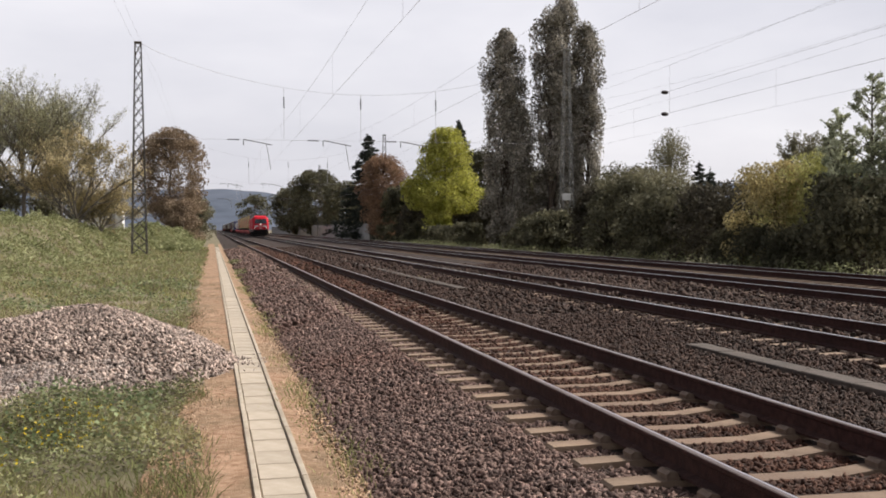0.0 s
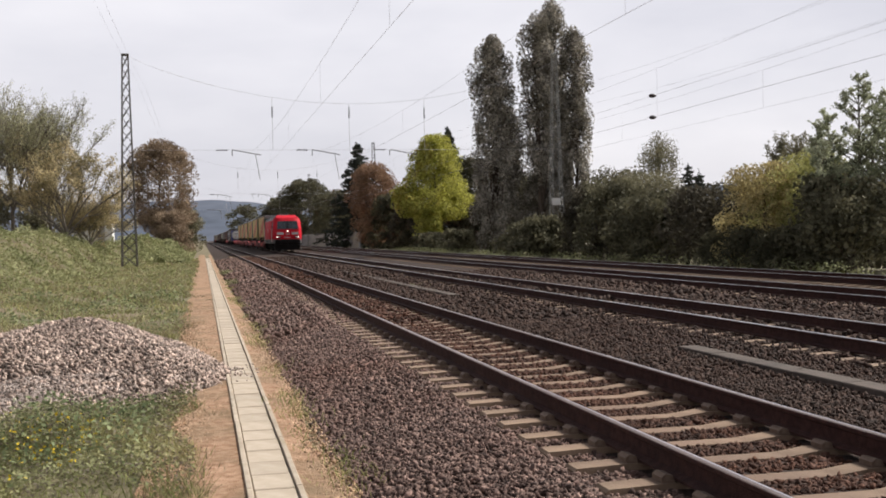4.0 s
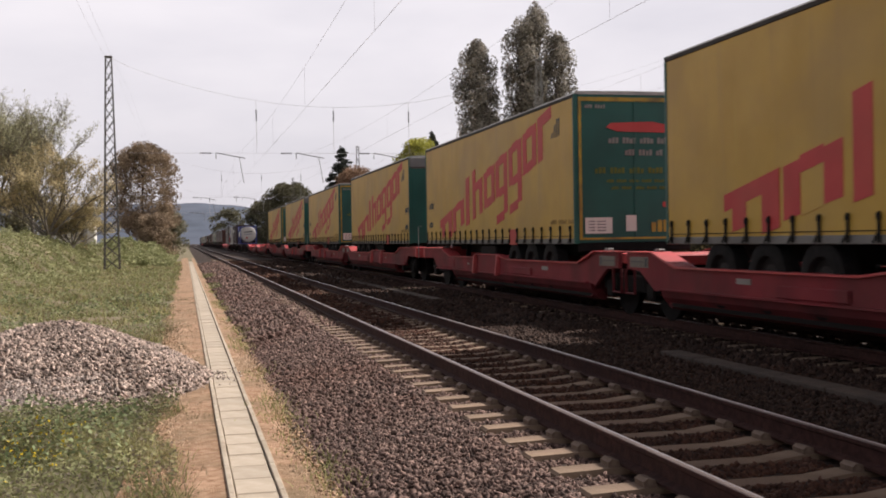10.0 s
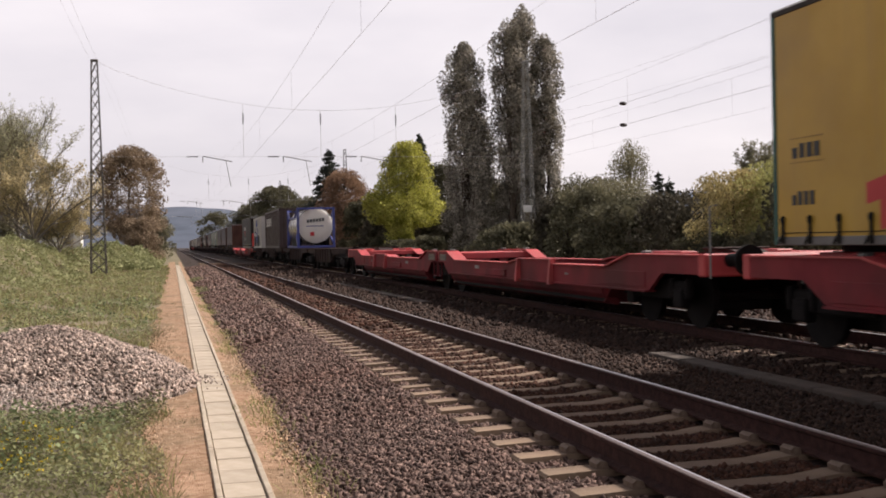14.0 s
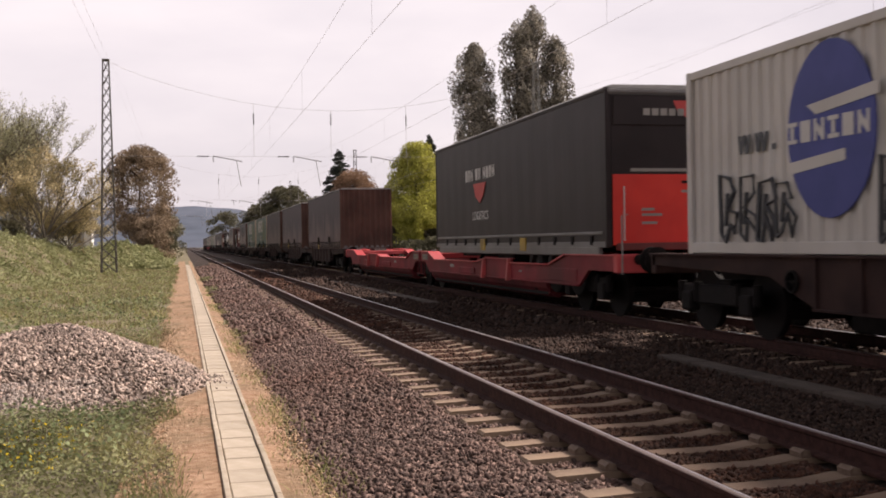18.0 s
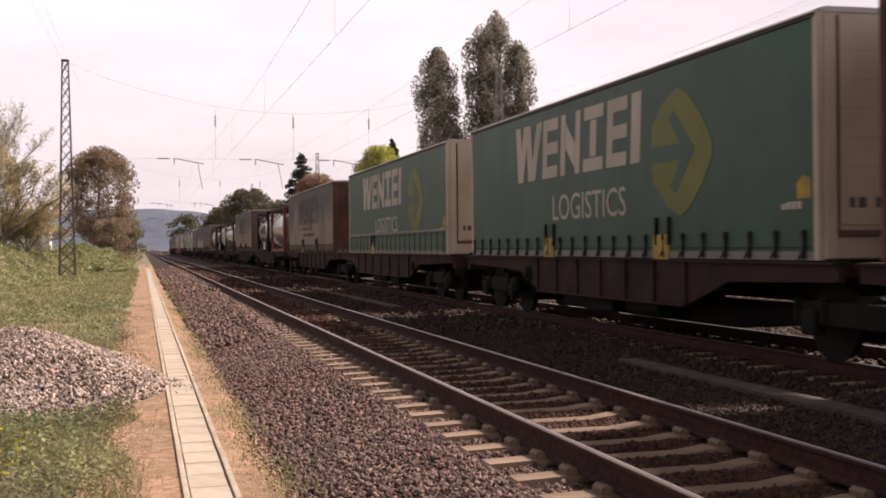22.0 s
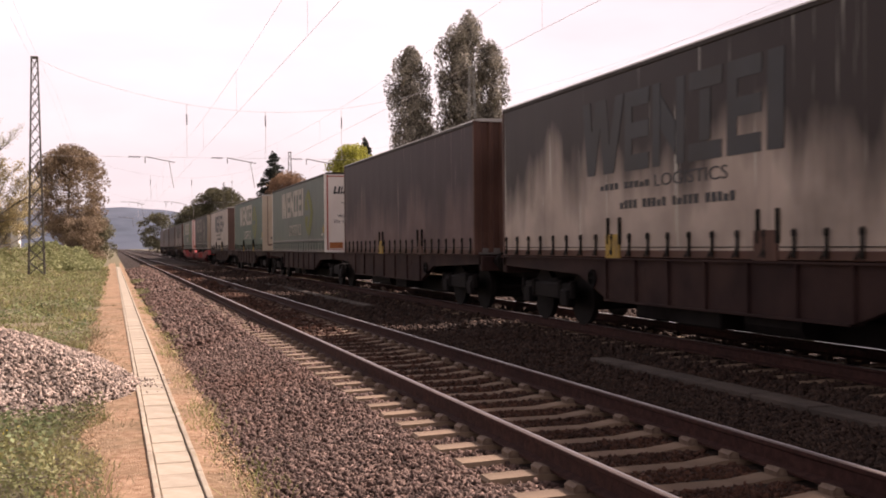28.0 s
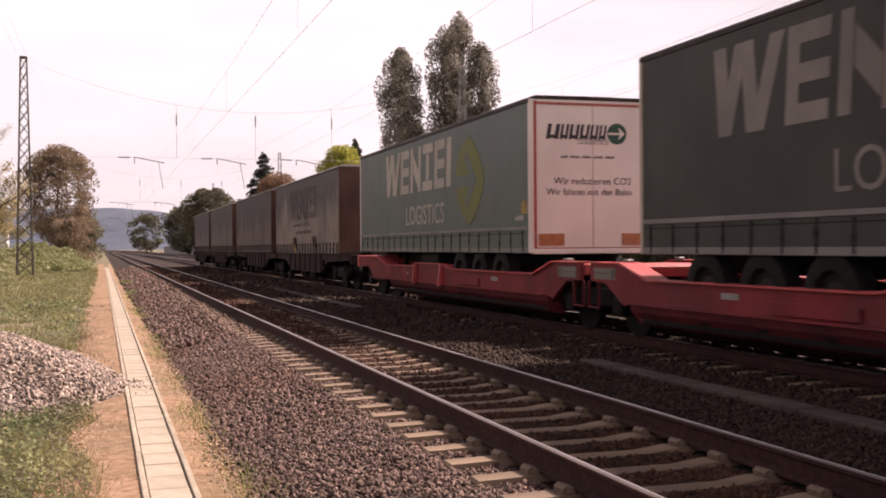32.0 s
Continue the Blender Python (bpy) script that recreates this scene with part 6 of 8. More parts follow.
def yellow_trailer(L, doors):
    t = body_box("curtain_trailer", L, 1.28, 4.30, T_YELLOW, "flat", T_DGREEN, TRIM,
                 "yellow curtain-sided trailer with red lettering and green " + ("rear doors" if doors else "front wall"), "trailer", top_cap=None if doors else TRIM)
    running_gear(t, L, doors)
    rising_word(t, L)
    for y, z, tall in ((1.4, 3.5, 0.1), (1.24, 3.5, 0.26), (1.1, 3.5, 0.38), (0.97, 3.52, 0.36)):
        part("small_mark", Geo().prism([(y, z), (y - 0.07, z), (y - 0.11, z + tall), (y - 0.04, z + tall)], -1.282, -1.272, "x"), LETTER_DARK, t, "grey slanted mark")
    side_dashes(t, LETTER_OCHRE, 1.5, 0.1, 1.69, 0.09, 14)
    for y, n in ((L - 0.4, 5),) if doors else ((0.8, 5),):
        part("code_frame", Geo().box(-1.282, -1.272, y, y - 0.72, 2.6, 2.612).box(-1.282, -1.272, y, y - 0.72, 2.3, 2.312), LETTER_OCHRE, t)
        side_dashes(t, LETTER_SLATE, y - 0.05, y - 0.68, 2.36, 0.18, 4)
        side_dashes(t, LETTER_SLATE, y - 0.03, y - 0.68, 1.78, 0.17, n)
    part("crest", Geo().prism([(4.5, 1.26), (3.92, 1.26), (3.92, 1.5), (4.0, 1.62), (4.42, 1.62), (4.5, 1.5)], -1.296, -1.272, "x"), LETTER_RED, t, "red crest")
    if doors:
        part("door_frame", Geo().box(-1.19, -1.13, -0.01, 0.03, 1.36, 4.2).box(1.13, 1.19, -0.01, 0.03, 1.36, 4.2).box(-1.19, 1.19, -0.01, 0.03, 4.12, 4.2).box(-1.19, 1.19, -0.01, 0.03, 1.36, 1.4), YPLATE, t, "yellow door edging")
        part("door_seam", Geo().box(-0.012, 0.012, -0.005, 0.03, 1.36, 4.15), T_DGREEN, t)
        part("door_mark", Geo().prism([(-0.6, 3.6), (-0.35, 3.52), (0.8, 3.5), (0.9, 3.62), (0.4, 3.72), (-0.5, 3.69)], -0.006, 0.02, "y"), LETTER_RED, t, "red painted mark")
        for z, a, b, h, n, m in ((3.28, -0.55, 0.8, 0.12, 18, LETTER_GREY), (3.04, -0.2, 0.62, 0.12, 11, LETTER_GREY), (2.68, -0.85, 0.95, 0.12, 22, LETTER_LIME), (2.5, -0.6, 0.8, 0.06, 26, LETTER_LIME), (2.36, -0.5, 0.7, 0.06, 22, LETTER_LIME), (3.98, -1.05, -0.55, 0.07, 9, LETTER_GREY)):
            dashes(t, m, a, b, z, h, n, name="door_text_bar")
        dashes(t, LETTER_RED, 0.6, 0.95, 2.0, 0.13, 3, name="door_text_bar")
        dashes(t, YPLATE, 0.35, 1.0, 1.5, 0.24, 5, name="door_text_bar")
        plate = part("label_plate", Geo().box(-1.07, -0.5, -0.008, 0.02, 1.48, 1.8), P_WHITE, t, "white label plate")
        for i in range(4):
            dashes(plate, LETTER_DARK, -1.0, -0.58, 1.53 + i * 0.06, 0.025, 9, -0.01, "plate_text")
        part("label_plate", Geo().box(-0.2, 0.02, -0.008, 0.02, 1.52, 1.84), P_WHITE, t)
        part("tail_beam", Geo().box(-1.2, 1.2, 0.0, 0.12, 1.12, 1.3, 0.02), BLACK, t)
    else:
        for z, a, b, n in ((3.5, 0.12, 0.9, 4), (3.2, 0.05, 1.0, 6), (2.95, 0.35, 0.8, 3), (2.68, 0.08, 1.0, 6)):
            dashes(t, LETTER_LIME, a, b, z, 0.17, n, name="wall_text_bar")
        part("unit_ledge", Geo().box(-0.35, 1.18, -0.1, 0.02, 2.5, 2.6, 0.02), T_DGREEN, t, "dark green ledge across the wall")
        part("cooling_unit", Geo().box(0.3, 0.62, -0.05, 0.02, 1.36, 2.5, 0.02), BLACK, t)
        part("unit_door", Geo().box(0.66, 1.15, -0.03, 0.02, 1.4, 2.46, 0.02), T_DGREEN, t)
        part("plug_plate", Geo().box(0.0, 0.18, -0.01, 0.02, 1.75, 2.2).box(-0.02, 0.16, -0.012, 0.02, 2.24, 2.34), LETTER_GREY, t)
        part("hose_rail", Geo().tube([(0.1, -0.35, 1.16), (0.12, -0.36, 1.3), (0.5, -0.36, 1.34), (0.8, -0.36, 1.32), (0.82, -0.35, 1.16)], 0.022, 6), M_RAILTOP, t, "bright bent hand rail")
    return t


WENZ = (("zig", 1.45), ("stack", 0.78), ("slant", 0.92), ("hatch", 0.85), ("stack", 0.78), ("bar", 0.34))


def green_body(L, trailer, faded=False, doors=False, ghost=False, striped=False):
    paint, lime = (GHOST, GHOST) if ghost else (LETTER_CREAM, LETTER_LIME)
    m = T_SLATE if ghost else T_GREENW if faded and not striped else T_GREEN
    top = 4.18 if trailer else 4.14
    z0 = 1.28 if trailer else 1.20
    front = P_WHITE if doors else P_CREAM
    t = body_box("curtain_trailer" if trailer else "curtain_swap_body", L, z0, top, m, "flat", front, TRIM,
                 ("faded green " if faded else "green ") + "curtain-sided body with cream lettering and " + ("white doors" if doors else "cream end wall"),
                 "trailer" if trailer else "swap body", yellow=() if trailer or doors else ((9.05,) if striped else (3.7, 8.4)), hooks=not (trailer or doors or striped))
    if trailer:
        running_gear(t, L, doors)
    if trailer or doors or striped:
        line = 1.86 if striped else z0 + 0.48
        part("lower_stripe", Geo().box(-1.296, -1.27, 0.1, L - 0.1, line - 0.05, line + 0.02, 0.008), TRIM, t, "pale grey seam along the curtain")
        part("lower_band", Geo().box(-1.284, -1.27, 0.1, L - 0.1, z0 + 0.1, line - 0.1), m, t)
        for i in range(22):
            y = 0.35 + i * (L - 0.7) / 21
            part("strap", Geo().box(-1.292, -1.27, y, y + 0.035, z0 + 0.02, line - 0.06).box(-1.296, -1.27, y - 0.02, y + 0.05, z0 + 0.16 + 0.05 * (i % 2), z0 + 0.24 + 0.05 * (i % 2)), HOOK, t)
        part("strap_line", Geo().box(-1.29, -1.27, 0.2, L - 0.2, line - 0.12, line - 0.105), HOOK, t)
    y, rows = L - (1.95 if ghost else 2.65 if striped else 3.1), []
    for k, w in WENZ:
        rows.append((y, z0 + 1.5, w, 1.12, 0.08, k))
        y -= w + 0.16
    letters(t, paint, rows, -1.281, "letter_block", "cream letter shape")
    word(t, "LOGISTICS", paint, L - (4.4 if ghost else 4.75 if striped else 5.2), z0 + 0.69, 0.68, -1.28, "side", "lettering", 0.0, 1.02)
    if not doors:
        for x in (-1.19, 1.03):
            part("end_pillar", Geo().box(x, x + 0.16, -0.02, 0.05, z0 + 0.02, top - 0.06, 0.012), front, t)
            part("seal_strip", Geo().box(x + (0.165 if x < 0 else -0.035), x + (0.195 if x < 0 else -0.005), -0.01, 0.05, z0 + 0.3, top - 0.08), P_RUST, t, "rusty brown seal strip")
        for i in range(7):
            z = z0 + 0.42 + i * 0.34
            part("wall_plank", Geo().box(-0.98, 0.98, 0.0, 0.03, z, z + 0.337, 0.002), front, t)
        part("kick_plate", Geo().box(-1.0, 1.0, -0.015, 0.03, z0 + 0.28, z0 + 0.36, 0.008), P_BROWN, t, "brown kick plate")
        for i, wd in enumerate((0.1, 0.14, 0.0, 0.08, 0.08, 0.07)):
            if wd:
                part("code_bar", Geo().box(-0.86 + i * 0.12, -0.86 + i * 0.12 + wd * 0.75, -0.004, 0.02, z0 + 0.62, z0 + 0.74), LETTER_DARK, t)
    yc, zc = L - 10.4, z0 + 1.56
    disc = [(yc + 0.95, zc + 0.45), (yc + 0.55, zc + 0.78), (yc + 0.12, zc + 0.95), (yc - 0.18, zc + 0.82), (yc - 0.55, zc + 0.5), (yc - 0.86, zc + 0.12), (yc - 0.9, zc - 0.12), (yc - 0.6, zc - 0.5),
            (yc - 0.25, zc - 0.82), (yc + 0.05, zc - 0.95), (yc + 0.45, zc - 0.8), (yc + 0.9, zc - 0.42), (yc + 0.98, zc)]
    emblem = part("emblem", Geo().prism(disc, -1.282, -1.27, "x"), lime, t, "faded lime emblem")
    part("arrow", Geo().prism([(yc + 0.98, zc + 0.13), (yc + 0.05, zc + 0.12), (yc + 0.4, zc + 0.52), (yc + 0.24, zc + 0.62), (yc - 0.4, zc), (yc + 0.2, zc - 0.6), (yc + 0.36, zc - 0.5), (yc + 0.05, zc - 0.12), (yc + 0.98, zc - 0.12)], -1.286, -1.276, "x"), m, emblem, "arrow in the curtain's green")
    part("corner_mark", Geo().prism([(0.15, z0 + 0.74), (0.42, z0 + 0.74), (0.42, z0 + 0.92), (0.3, z0 + 1.02), (0.15, z0 + 0.98)], -1.283, -1.272, "x"), YPLATE, t, "small yellow mark")
    side_dashes(t, paint, 0.75, 0.2, z0 + 0.62, 0.09, 5)
    if doors:
        part("edge_trim", Geo().box(-1.2, -1.15, -0.01, 0.03, z0 + 0.05, top - 0.08).box(1.15, 1.2, -0.01, 0.03, z0 + 0.05, top - 0.08).box(-1.2, 1.2, -0.01, 0.03, top - 0.14, top - 0.1).box(-1.2, 1.2, -0.01, 0.03, z0 + 0.06, z0 + 0.1), EDGE_RED, t, "red-brown door edge")
        part("door_seam", Geo().box(-0.006, 0.006, 0.008, 0.03, z0 + 0.1, top - 0.1), P_CREAM, t)
        x = -0.95
        for w in (0.24, 0.15, 0.18, 0.17, 0.15, 0.13):
            mark, u = Geo(), w * 0.3
            for a in (x, x + w - u):
                mark.prism([(a, top - 0.78), (a + u, top - 0.78), (a + u + 0.05, top - 0.5), (a + 0.05, top - 0.5)], 0.005, 0.03, "y")
            mark.prism([(x + u, top - 0.76), (x + w - u, top - 0.76), (x + w - u + 0.01, top - 0.7), (x + u + 0.01, top - 0.7)], 0.005, 0.03, "y")
            part("door_mark", mark, LETTER_SLATE, t, "dark letter shape")
            x += w + 0.035
        emb = part("door_emblem", Geo().lathe([(0.004, 0.2), (0.02, 0.2)], 20, "y", (0.5, 0, top - 0.66)), T_GREEN, t, "round green emblem")
        part("door_arrow", Geo().box(0.32, 0.6, -0.002, 0.01, top - 0.68, top - 0.64).prism([(0.52, top - 0.54), (0.66, top - 0.66), (0.52, top - 0.78), (0.57, top - 0.66)], -0.002, 0.01, "y"), P_WHITE, emb)
        word(t, "LOGISTICS", TRIM, 0.008, top - 0.87, 0.13, -0.3, "front")
        dashes(t, TRIM, -0.65, 0.5, top - 1.13, 0.045, 24, 0.006)
        word(t, "Wir reduzieren CO2", LETTER_DARK, 0.008, z0 + 1.28, 0.185, -0.8, "front")
        word(t, "Wir fahren mit der Bahn", LETTER_DARK, 0.008, z0 + 1.08, 0.175, -0.95, "front")
        for x in (-1.1, 0.6):
            part("lamp_bar", Geo().box(x, x + 0.5, -0.01, 0.03, z0 + 0.14, z0 + 0.36), LAMP_AMBER, t, "amber-red tail-lamp cluster")
        part("tail_beam", Geo().box(-1.22, 1.22, -0.03, 0.1, z0 - 0.02, z0 + 0.08, 0.015), P_WHITE, t)
    return t


def dirty_body(L, side, end_m, style, label, mark=None, plates=(), swoosh=False):
    t = body_box("curtain_swap_body", L, 1.20, 4.15, side, style, end_m, TRIM if style == "flat" else end_m, label, "swap body", yellow=plates, caked=plates and plates[1 if swoosh else 0])
    if mark:
        y, rows = L - 3.9, []
        for k, w in WENZ:
            rows.append((y, 2.52, w, 1.2, 0.03, k))
            y -= w + 0.12
        letters(t, mark, rows, -1.281, "letter_block")
        side_dashes(t, mark, L - 4.6, L - 6.3, 2.26, 0.1, 10)
        word(t, "LOGISTICS", mark, L - 6.4, 2.24, 0.26, -1.28, "side", "lettering", 0.0, 1.62)
        side_dashes(t, mark, L - 5.3, L - 8.6, 1.95, 0.13, 22)
    if swoosh:
        for k in range(4):
            arc = [(4.0 - i * 0.16, 3.16 - 0.07 * k + 0.34 * (i / 9) ** 2 - 0.1 * math.sin(i * 0.35)) for i in range(10 - k)]
            edge = arc + [(y + 0.02, z - 0.055 * math.sin(math.pi * min(1, (i + 0.6) / len(arc)))) for i, (y, z) in reversed(list(enumerate(arc)))]
            part("swoosh", Geo().prism(edge, -1.283, -1.272, "x"), mark, t, "dark curved brush stroke")
    return t


def dark_trailer(L):
    """The charcoal trailer with a red wedge emblem and a red-faced end."""
    t = body_box("curtain_trailer", L, 1.28, 4.24, T_JDR, "flat", T_JDR, TRIM, "charcoal curtain-sided trailer with a red wedge emblem", "trailer", hooks=False)
    running_gear(t, L, True)
    part("red_panel", Geo().box(-1.16, 1.16, -0.01, 0.02, 1.32, 2.62, 0.008), DOOR_RED, t, "bright red lower door half")
    part("sill_box", Geo().box(-1.1, 1.1, -0.06, 0.05, 1.22, 1.36, 0.02), REDF, t)
    part("header", Geo().box(-1.14, 1.14, -0.02, 0.02, 3.52, 4.06, 0.012), T_JDR, t, "dark header panel")
    part("wind_cap", Geo().box(-1.26, 1.26, -0.03, 0.14, 4.08, 4.22, 0.05), TRIM, t, "grey rounded top edge")
    for z, a, b in ((2.45, 0.2, 0.9), (2.28, 0.2, 0.75), (1.95, -0.6, -0.35), (1.85, -0.6, -0.2), (1.7, -0.6, -0.3), (1.95, 0.5, 0.6), (1.7, 0.45, 0.62)):
        part("door_stencil", Geo().box(a, b, -0.016, 0.0, z, z + 0.05), LETTER_GREY if z < 2.4 else BLACK, t)
    part("lock_rod", Geo().rod((-0.95, -0.03, 1.4), (-0.95, -0.03, 2.4), 0.014, 6), PANEL, t)
    part("door_code_bar", Geo().box(-0.8, 0.3, -0.006, 0.02, 2.67, 2.73), LETTER_GREY, t)
    part("wedge", Geo().prism([(9.3, 2.95), (8.1, 2.95), (8.35, 2.6), (8.7, 2.44), (9.05, 2.6)], -1.296, -1.284, "x"), LETTER_RED, t, "red wedge emblem")
    letters(t, PANEL, [(10.1 - i * 0.28 - (0.18 if i > 2 else 0) - (0.18 if i > 4 else 0), 3.04, 0.2, 0.3, 0, ("bar", "arch", "slant")[i % 3]) for i in range(9)], -1.29, "letter_block")
    word(t, "LOGISTICS", PANEL, 9.45, 2.0, 0.32, -1.28)
    part("door_wedge", Geo().prism([(0.05, 3.98), (1.0, 3.98), (0.9, 3.75), (0.55, 3.56), (0.15, 3.75)], -0.028, -0.018, "y"), LETTER_RED, t)
    for i in range(6):
        part("door_letter_bar", Geo().box(-0.55 + i * 0.17, -0.42 + i * 0.17, -0.034, -0.02, 3.7, 3.83), LETTER_GREY, t)
    part("side_skirt", Geo().box(-1.29, -1.2, 0.4, L - 0.4, 1.12, 1.3, 0.02).box(-1.3, -1.27, 0.2, L - 0.2, 1.52, 1.58, 0.01), TRIM, t)
    for y in (4.8, 8.2):
        part("grapple_plate", Geo().box(-1.31, -1.27, y, y + 0.42, 1.2, 1.5, 0.012), YPLATE, t, "yellow lifting plate")
    for i in range(12):
        part("strap_box", Geo().box(-1.30, -1.27, 0.7 + i * 1.05, 0.82 + i * 1.05, 1.33, 1.5), BLACK, t)
    return t


def grey_trailer(L):
    t = green_body(L, True, True, False, True)
    part("grey_upper_wall", Geo().box(-1.17, 1.17, -0.012, 0.02, 3.35, 4.05, 0.01), TRIM, t)
    return tagged(t, "dusty dark grey-green curtain trailer with a cream end wall")


# ---- building: the setting ----
ground()
ballast_bed()
grit_strip(-0.45, 0.27, 1)
grit_strip(0.68, 1.02, 2)
cable_trough()
half_buried_trough()
track(TRACKS[0], -40, 900, 0.13, -5.6, 110)
track(TRACKS[1], -40, 900, 0.13, -5.6, 100)
track(TRACKS[2], -40, 900, 0.13, 10.0, 90)
track(TRACKS[3], -40, 900, 0.13, 16.0, 90)


def hills():
    for i, (a0, a1, dist, h, s) in enumerate(((-40, 14, 1900, 100, 1.3), (12, 70, 1700, 116, 2.1))):
        n = 160
        g = Geo()
        v = []
        for k in range(n + 1):
            a = radians(a0 + (a1 - a0) * k / n)
            e = h * (0.88 + 0.08 * math.sin(k * 0.05 * s + 1.2) + 0.03 * math.sin(k * 0.17 * s) + 0.012 * math.sin(k * 0.9)) * min(1, 3.0 * min(k, n - k) / n + 0.35)
            for d, z in ((0, -3), (300, e * 0.6), (700, e)):
                v.append((math.sin(a) * (dist + d), math.cos(a) * (dist + d), z))
        f = [(3 * k + j, 3 * k + 3 + j, 3 * k + 4 + j, 3 * k + 1 + j) for k in range(n) for j in (0, 1)]
        tagged(new("hill_backdrop", mesh_of("hill_backdrop", g.add(v, f), M_HILL_HAZED, True)), "hazy blue-green wooded hills on the horizon", "hills", kind="structure")


hills()

# ---- catenary ----
SPAN_Y = (78.0, 154.0, 230.0)


def lattice_mast(x, y, base, h, w0, w1, m, label, split=False, thin=0.028, n=17):
    t = empty("catenary_mast", pose(x, y, base))
    corners = [(-1, -1), (1, -1), (1, 1), (-1, 1)]
    for a, b in corners:
        part("leg", Geo().rod((a * w0, b * w0, 0), (a * w1, b * w1, h), thin * 2.3, 4, thin * 1.6), m, t)
    br = Geo()
    for k in range(n):
        z0, z1 = h * k / n, h * (k + 1) / n
        r0, r1 = w0 + (w1 - w0) * k / n, w0 + (w1 - w0) * (k + 1) / n
        for (a, b), (c, d) in zip(corners, corners[1:] + corners[:1]):
            br.rod((a * r0, b * r0, z0), (c * r1, d * r1, z1), thin, 4)
            br.rod((c * r0, d * r0, z0), (a * r1, b * r1, z1), thin, 4)
        if split:
            for (a, b), (c, d) in zip(corners, corners[1:] + corners[:1]):
                part("brace", Geo().rod((a * r0, b * r0, z0), (c * r1, d * r1, z1), thin, 4), m, t)
                part("brace", Geo().rod((c * r0, d * r0, z0), (a * r1, b * r1, z1), thin, 4), m, t)
    if not split:
        part("bracing", br, m, t)
    part("head", Geo().box(-w1 - 0.05, w1 + 0.05, -w1 - 0.05, w1 + 0.05, h, h + 0.12, 0.02), m, t)
    part("footing", Geo().box(-w0 - 0.25, w0 + 0.25, -w0 - 0.25, w0 + 0.25, -0.8, -0.1, 0.05), M_CONC, t)
    return tagged(t, label, "catenary mast", "catenary masts")


def insulator(g, p, q, r=0.07):
    a, b = Vector(p), Vector(q)
    for k in range(6):
        c = a.lerp(b, (k + 0.2) / 6)
        d = a.lerp(b, (k + 0.6) / 6)
        g.rod(c, d, r, 8, r * 0.5)
    return g.rod(a, b, r * 0.35, 6)


for k, sy in enumerate(SPAN_Y):
    xl, xr = -4.9 + 0.25 * k, 26.0 - 1.9 * k
    lattice_mast(xl, sy, -0.3, 14.5, 0.5, 0.2, M_STEEL, "tall tapered steel lattice mast beside the line", k == 0)
    mast = lattice_mast(xr, sy, -0.5, 15.2, 0.5, 0.17, M_GALV if k == 0 else M_STEEL, "tall pale steel lattice mast in front of the trees" if k == 0 else "tall steel lattice mast in front of the trees", k == 0, 0.016, 12)
    if k == 0:
        part("sign_plate", Geo().box(-0.55, 0.1, -0.62, -0.59, 4.0, 4.5, 0.01), M_WHITE, mast, "small white sign plate")
    t = empty("cross_span", pose(0, sy, 0))
    rope = []
    for i in range(25):
        f = i / 24
        rope.append((xl + (xr - xl) * f, 0, 14.3 - 3.3 * math.sin(math.pi * f) ** 0.8))
    part("head_rope", Geo().tube(rope, 0.009, 4), M_WIRE, t)
    part("lower_rope", Geo().tube([(xl, 0, 7.7), (xr, 0, 7.7)], 0.008, 4), M_WIRE, t)
    for ix in (5.03, 10.5, 16.0):
        z = float(np.interp(ix, [p[0] for p in rope], [p[2] for p in rope]))
        h = part("hanger", Geo().tube([(ix, 0, z), (ix, 0, 7.7)], 0.014, 4), M_WIRE, t)
        part("hanger_insulator", insulator(Geo(), (ix, 0, 10.75), (ix, 0, 9.95)), M_INSUL, h, "dark ribbed insulator")
    for ax in (1.2, 6.8, 12.4):
        part("rope_insulator", insulator(Geo(), (ax - 0.1, 0, 7.7), (ax + 0.7, 0, 7.7)), M_INSUL, t, "dark ribbed insulator")
        part("steady_arm", Geo().tube([(ax + 1.0, 0, 7.72), (ax + 3.0, 0, 7.35)], 0.03, 5).tube([(ax + 1.0, 0, 7.7), (ax + 1.0, 0, 7.3), (ax + 1.0, 0, 7.35)], 0.03, 5).tube([(ax + 2.6, 0, 7.42), (ax + 2.9, 0, 5.6)], 0.018, 4), M_STEEL, t, "steel steady arm")
    tagged(t, "steel wire cross-span with insulators and steady arms", "cross-span", "cross-spans")


def overhead_line(x, zc, zm, sag, name="overhead_line", label="overhead contact line with messenger wire and droppers"):
    t = empty(name, pose(x, 0, 0))
    part("contact_wire", Geo().tube([(0, y, zc) for y in (-74, 2, 78, 154, 230)], 0.0048 if x < 16 else 0.0032, 4), M_WIRE, t)
    pts = []
    for s in range(4):
        for i in range(12):
            y, f = -74 + 76 * s + 76 * i / 12, i / 12
            z = zm - sag * 4 * f * (1 - f)
            pts.append((0, y, z))
            if i % 2 == 1:
                part("dropper", Geo().rod((0, y, zc), (0, y, z), 0.003, 4), M_WIRE, t)
    pts.append((0, 230, zm))
    part("messenger_wire", Geo().tube(pts, 0.0042 if x < 14 else 0.003, 4), M_WIRE, t)
    return tagged(t, label, "overhead line", "overhead lines")


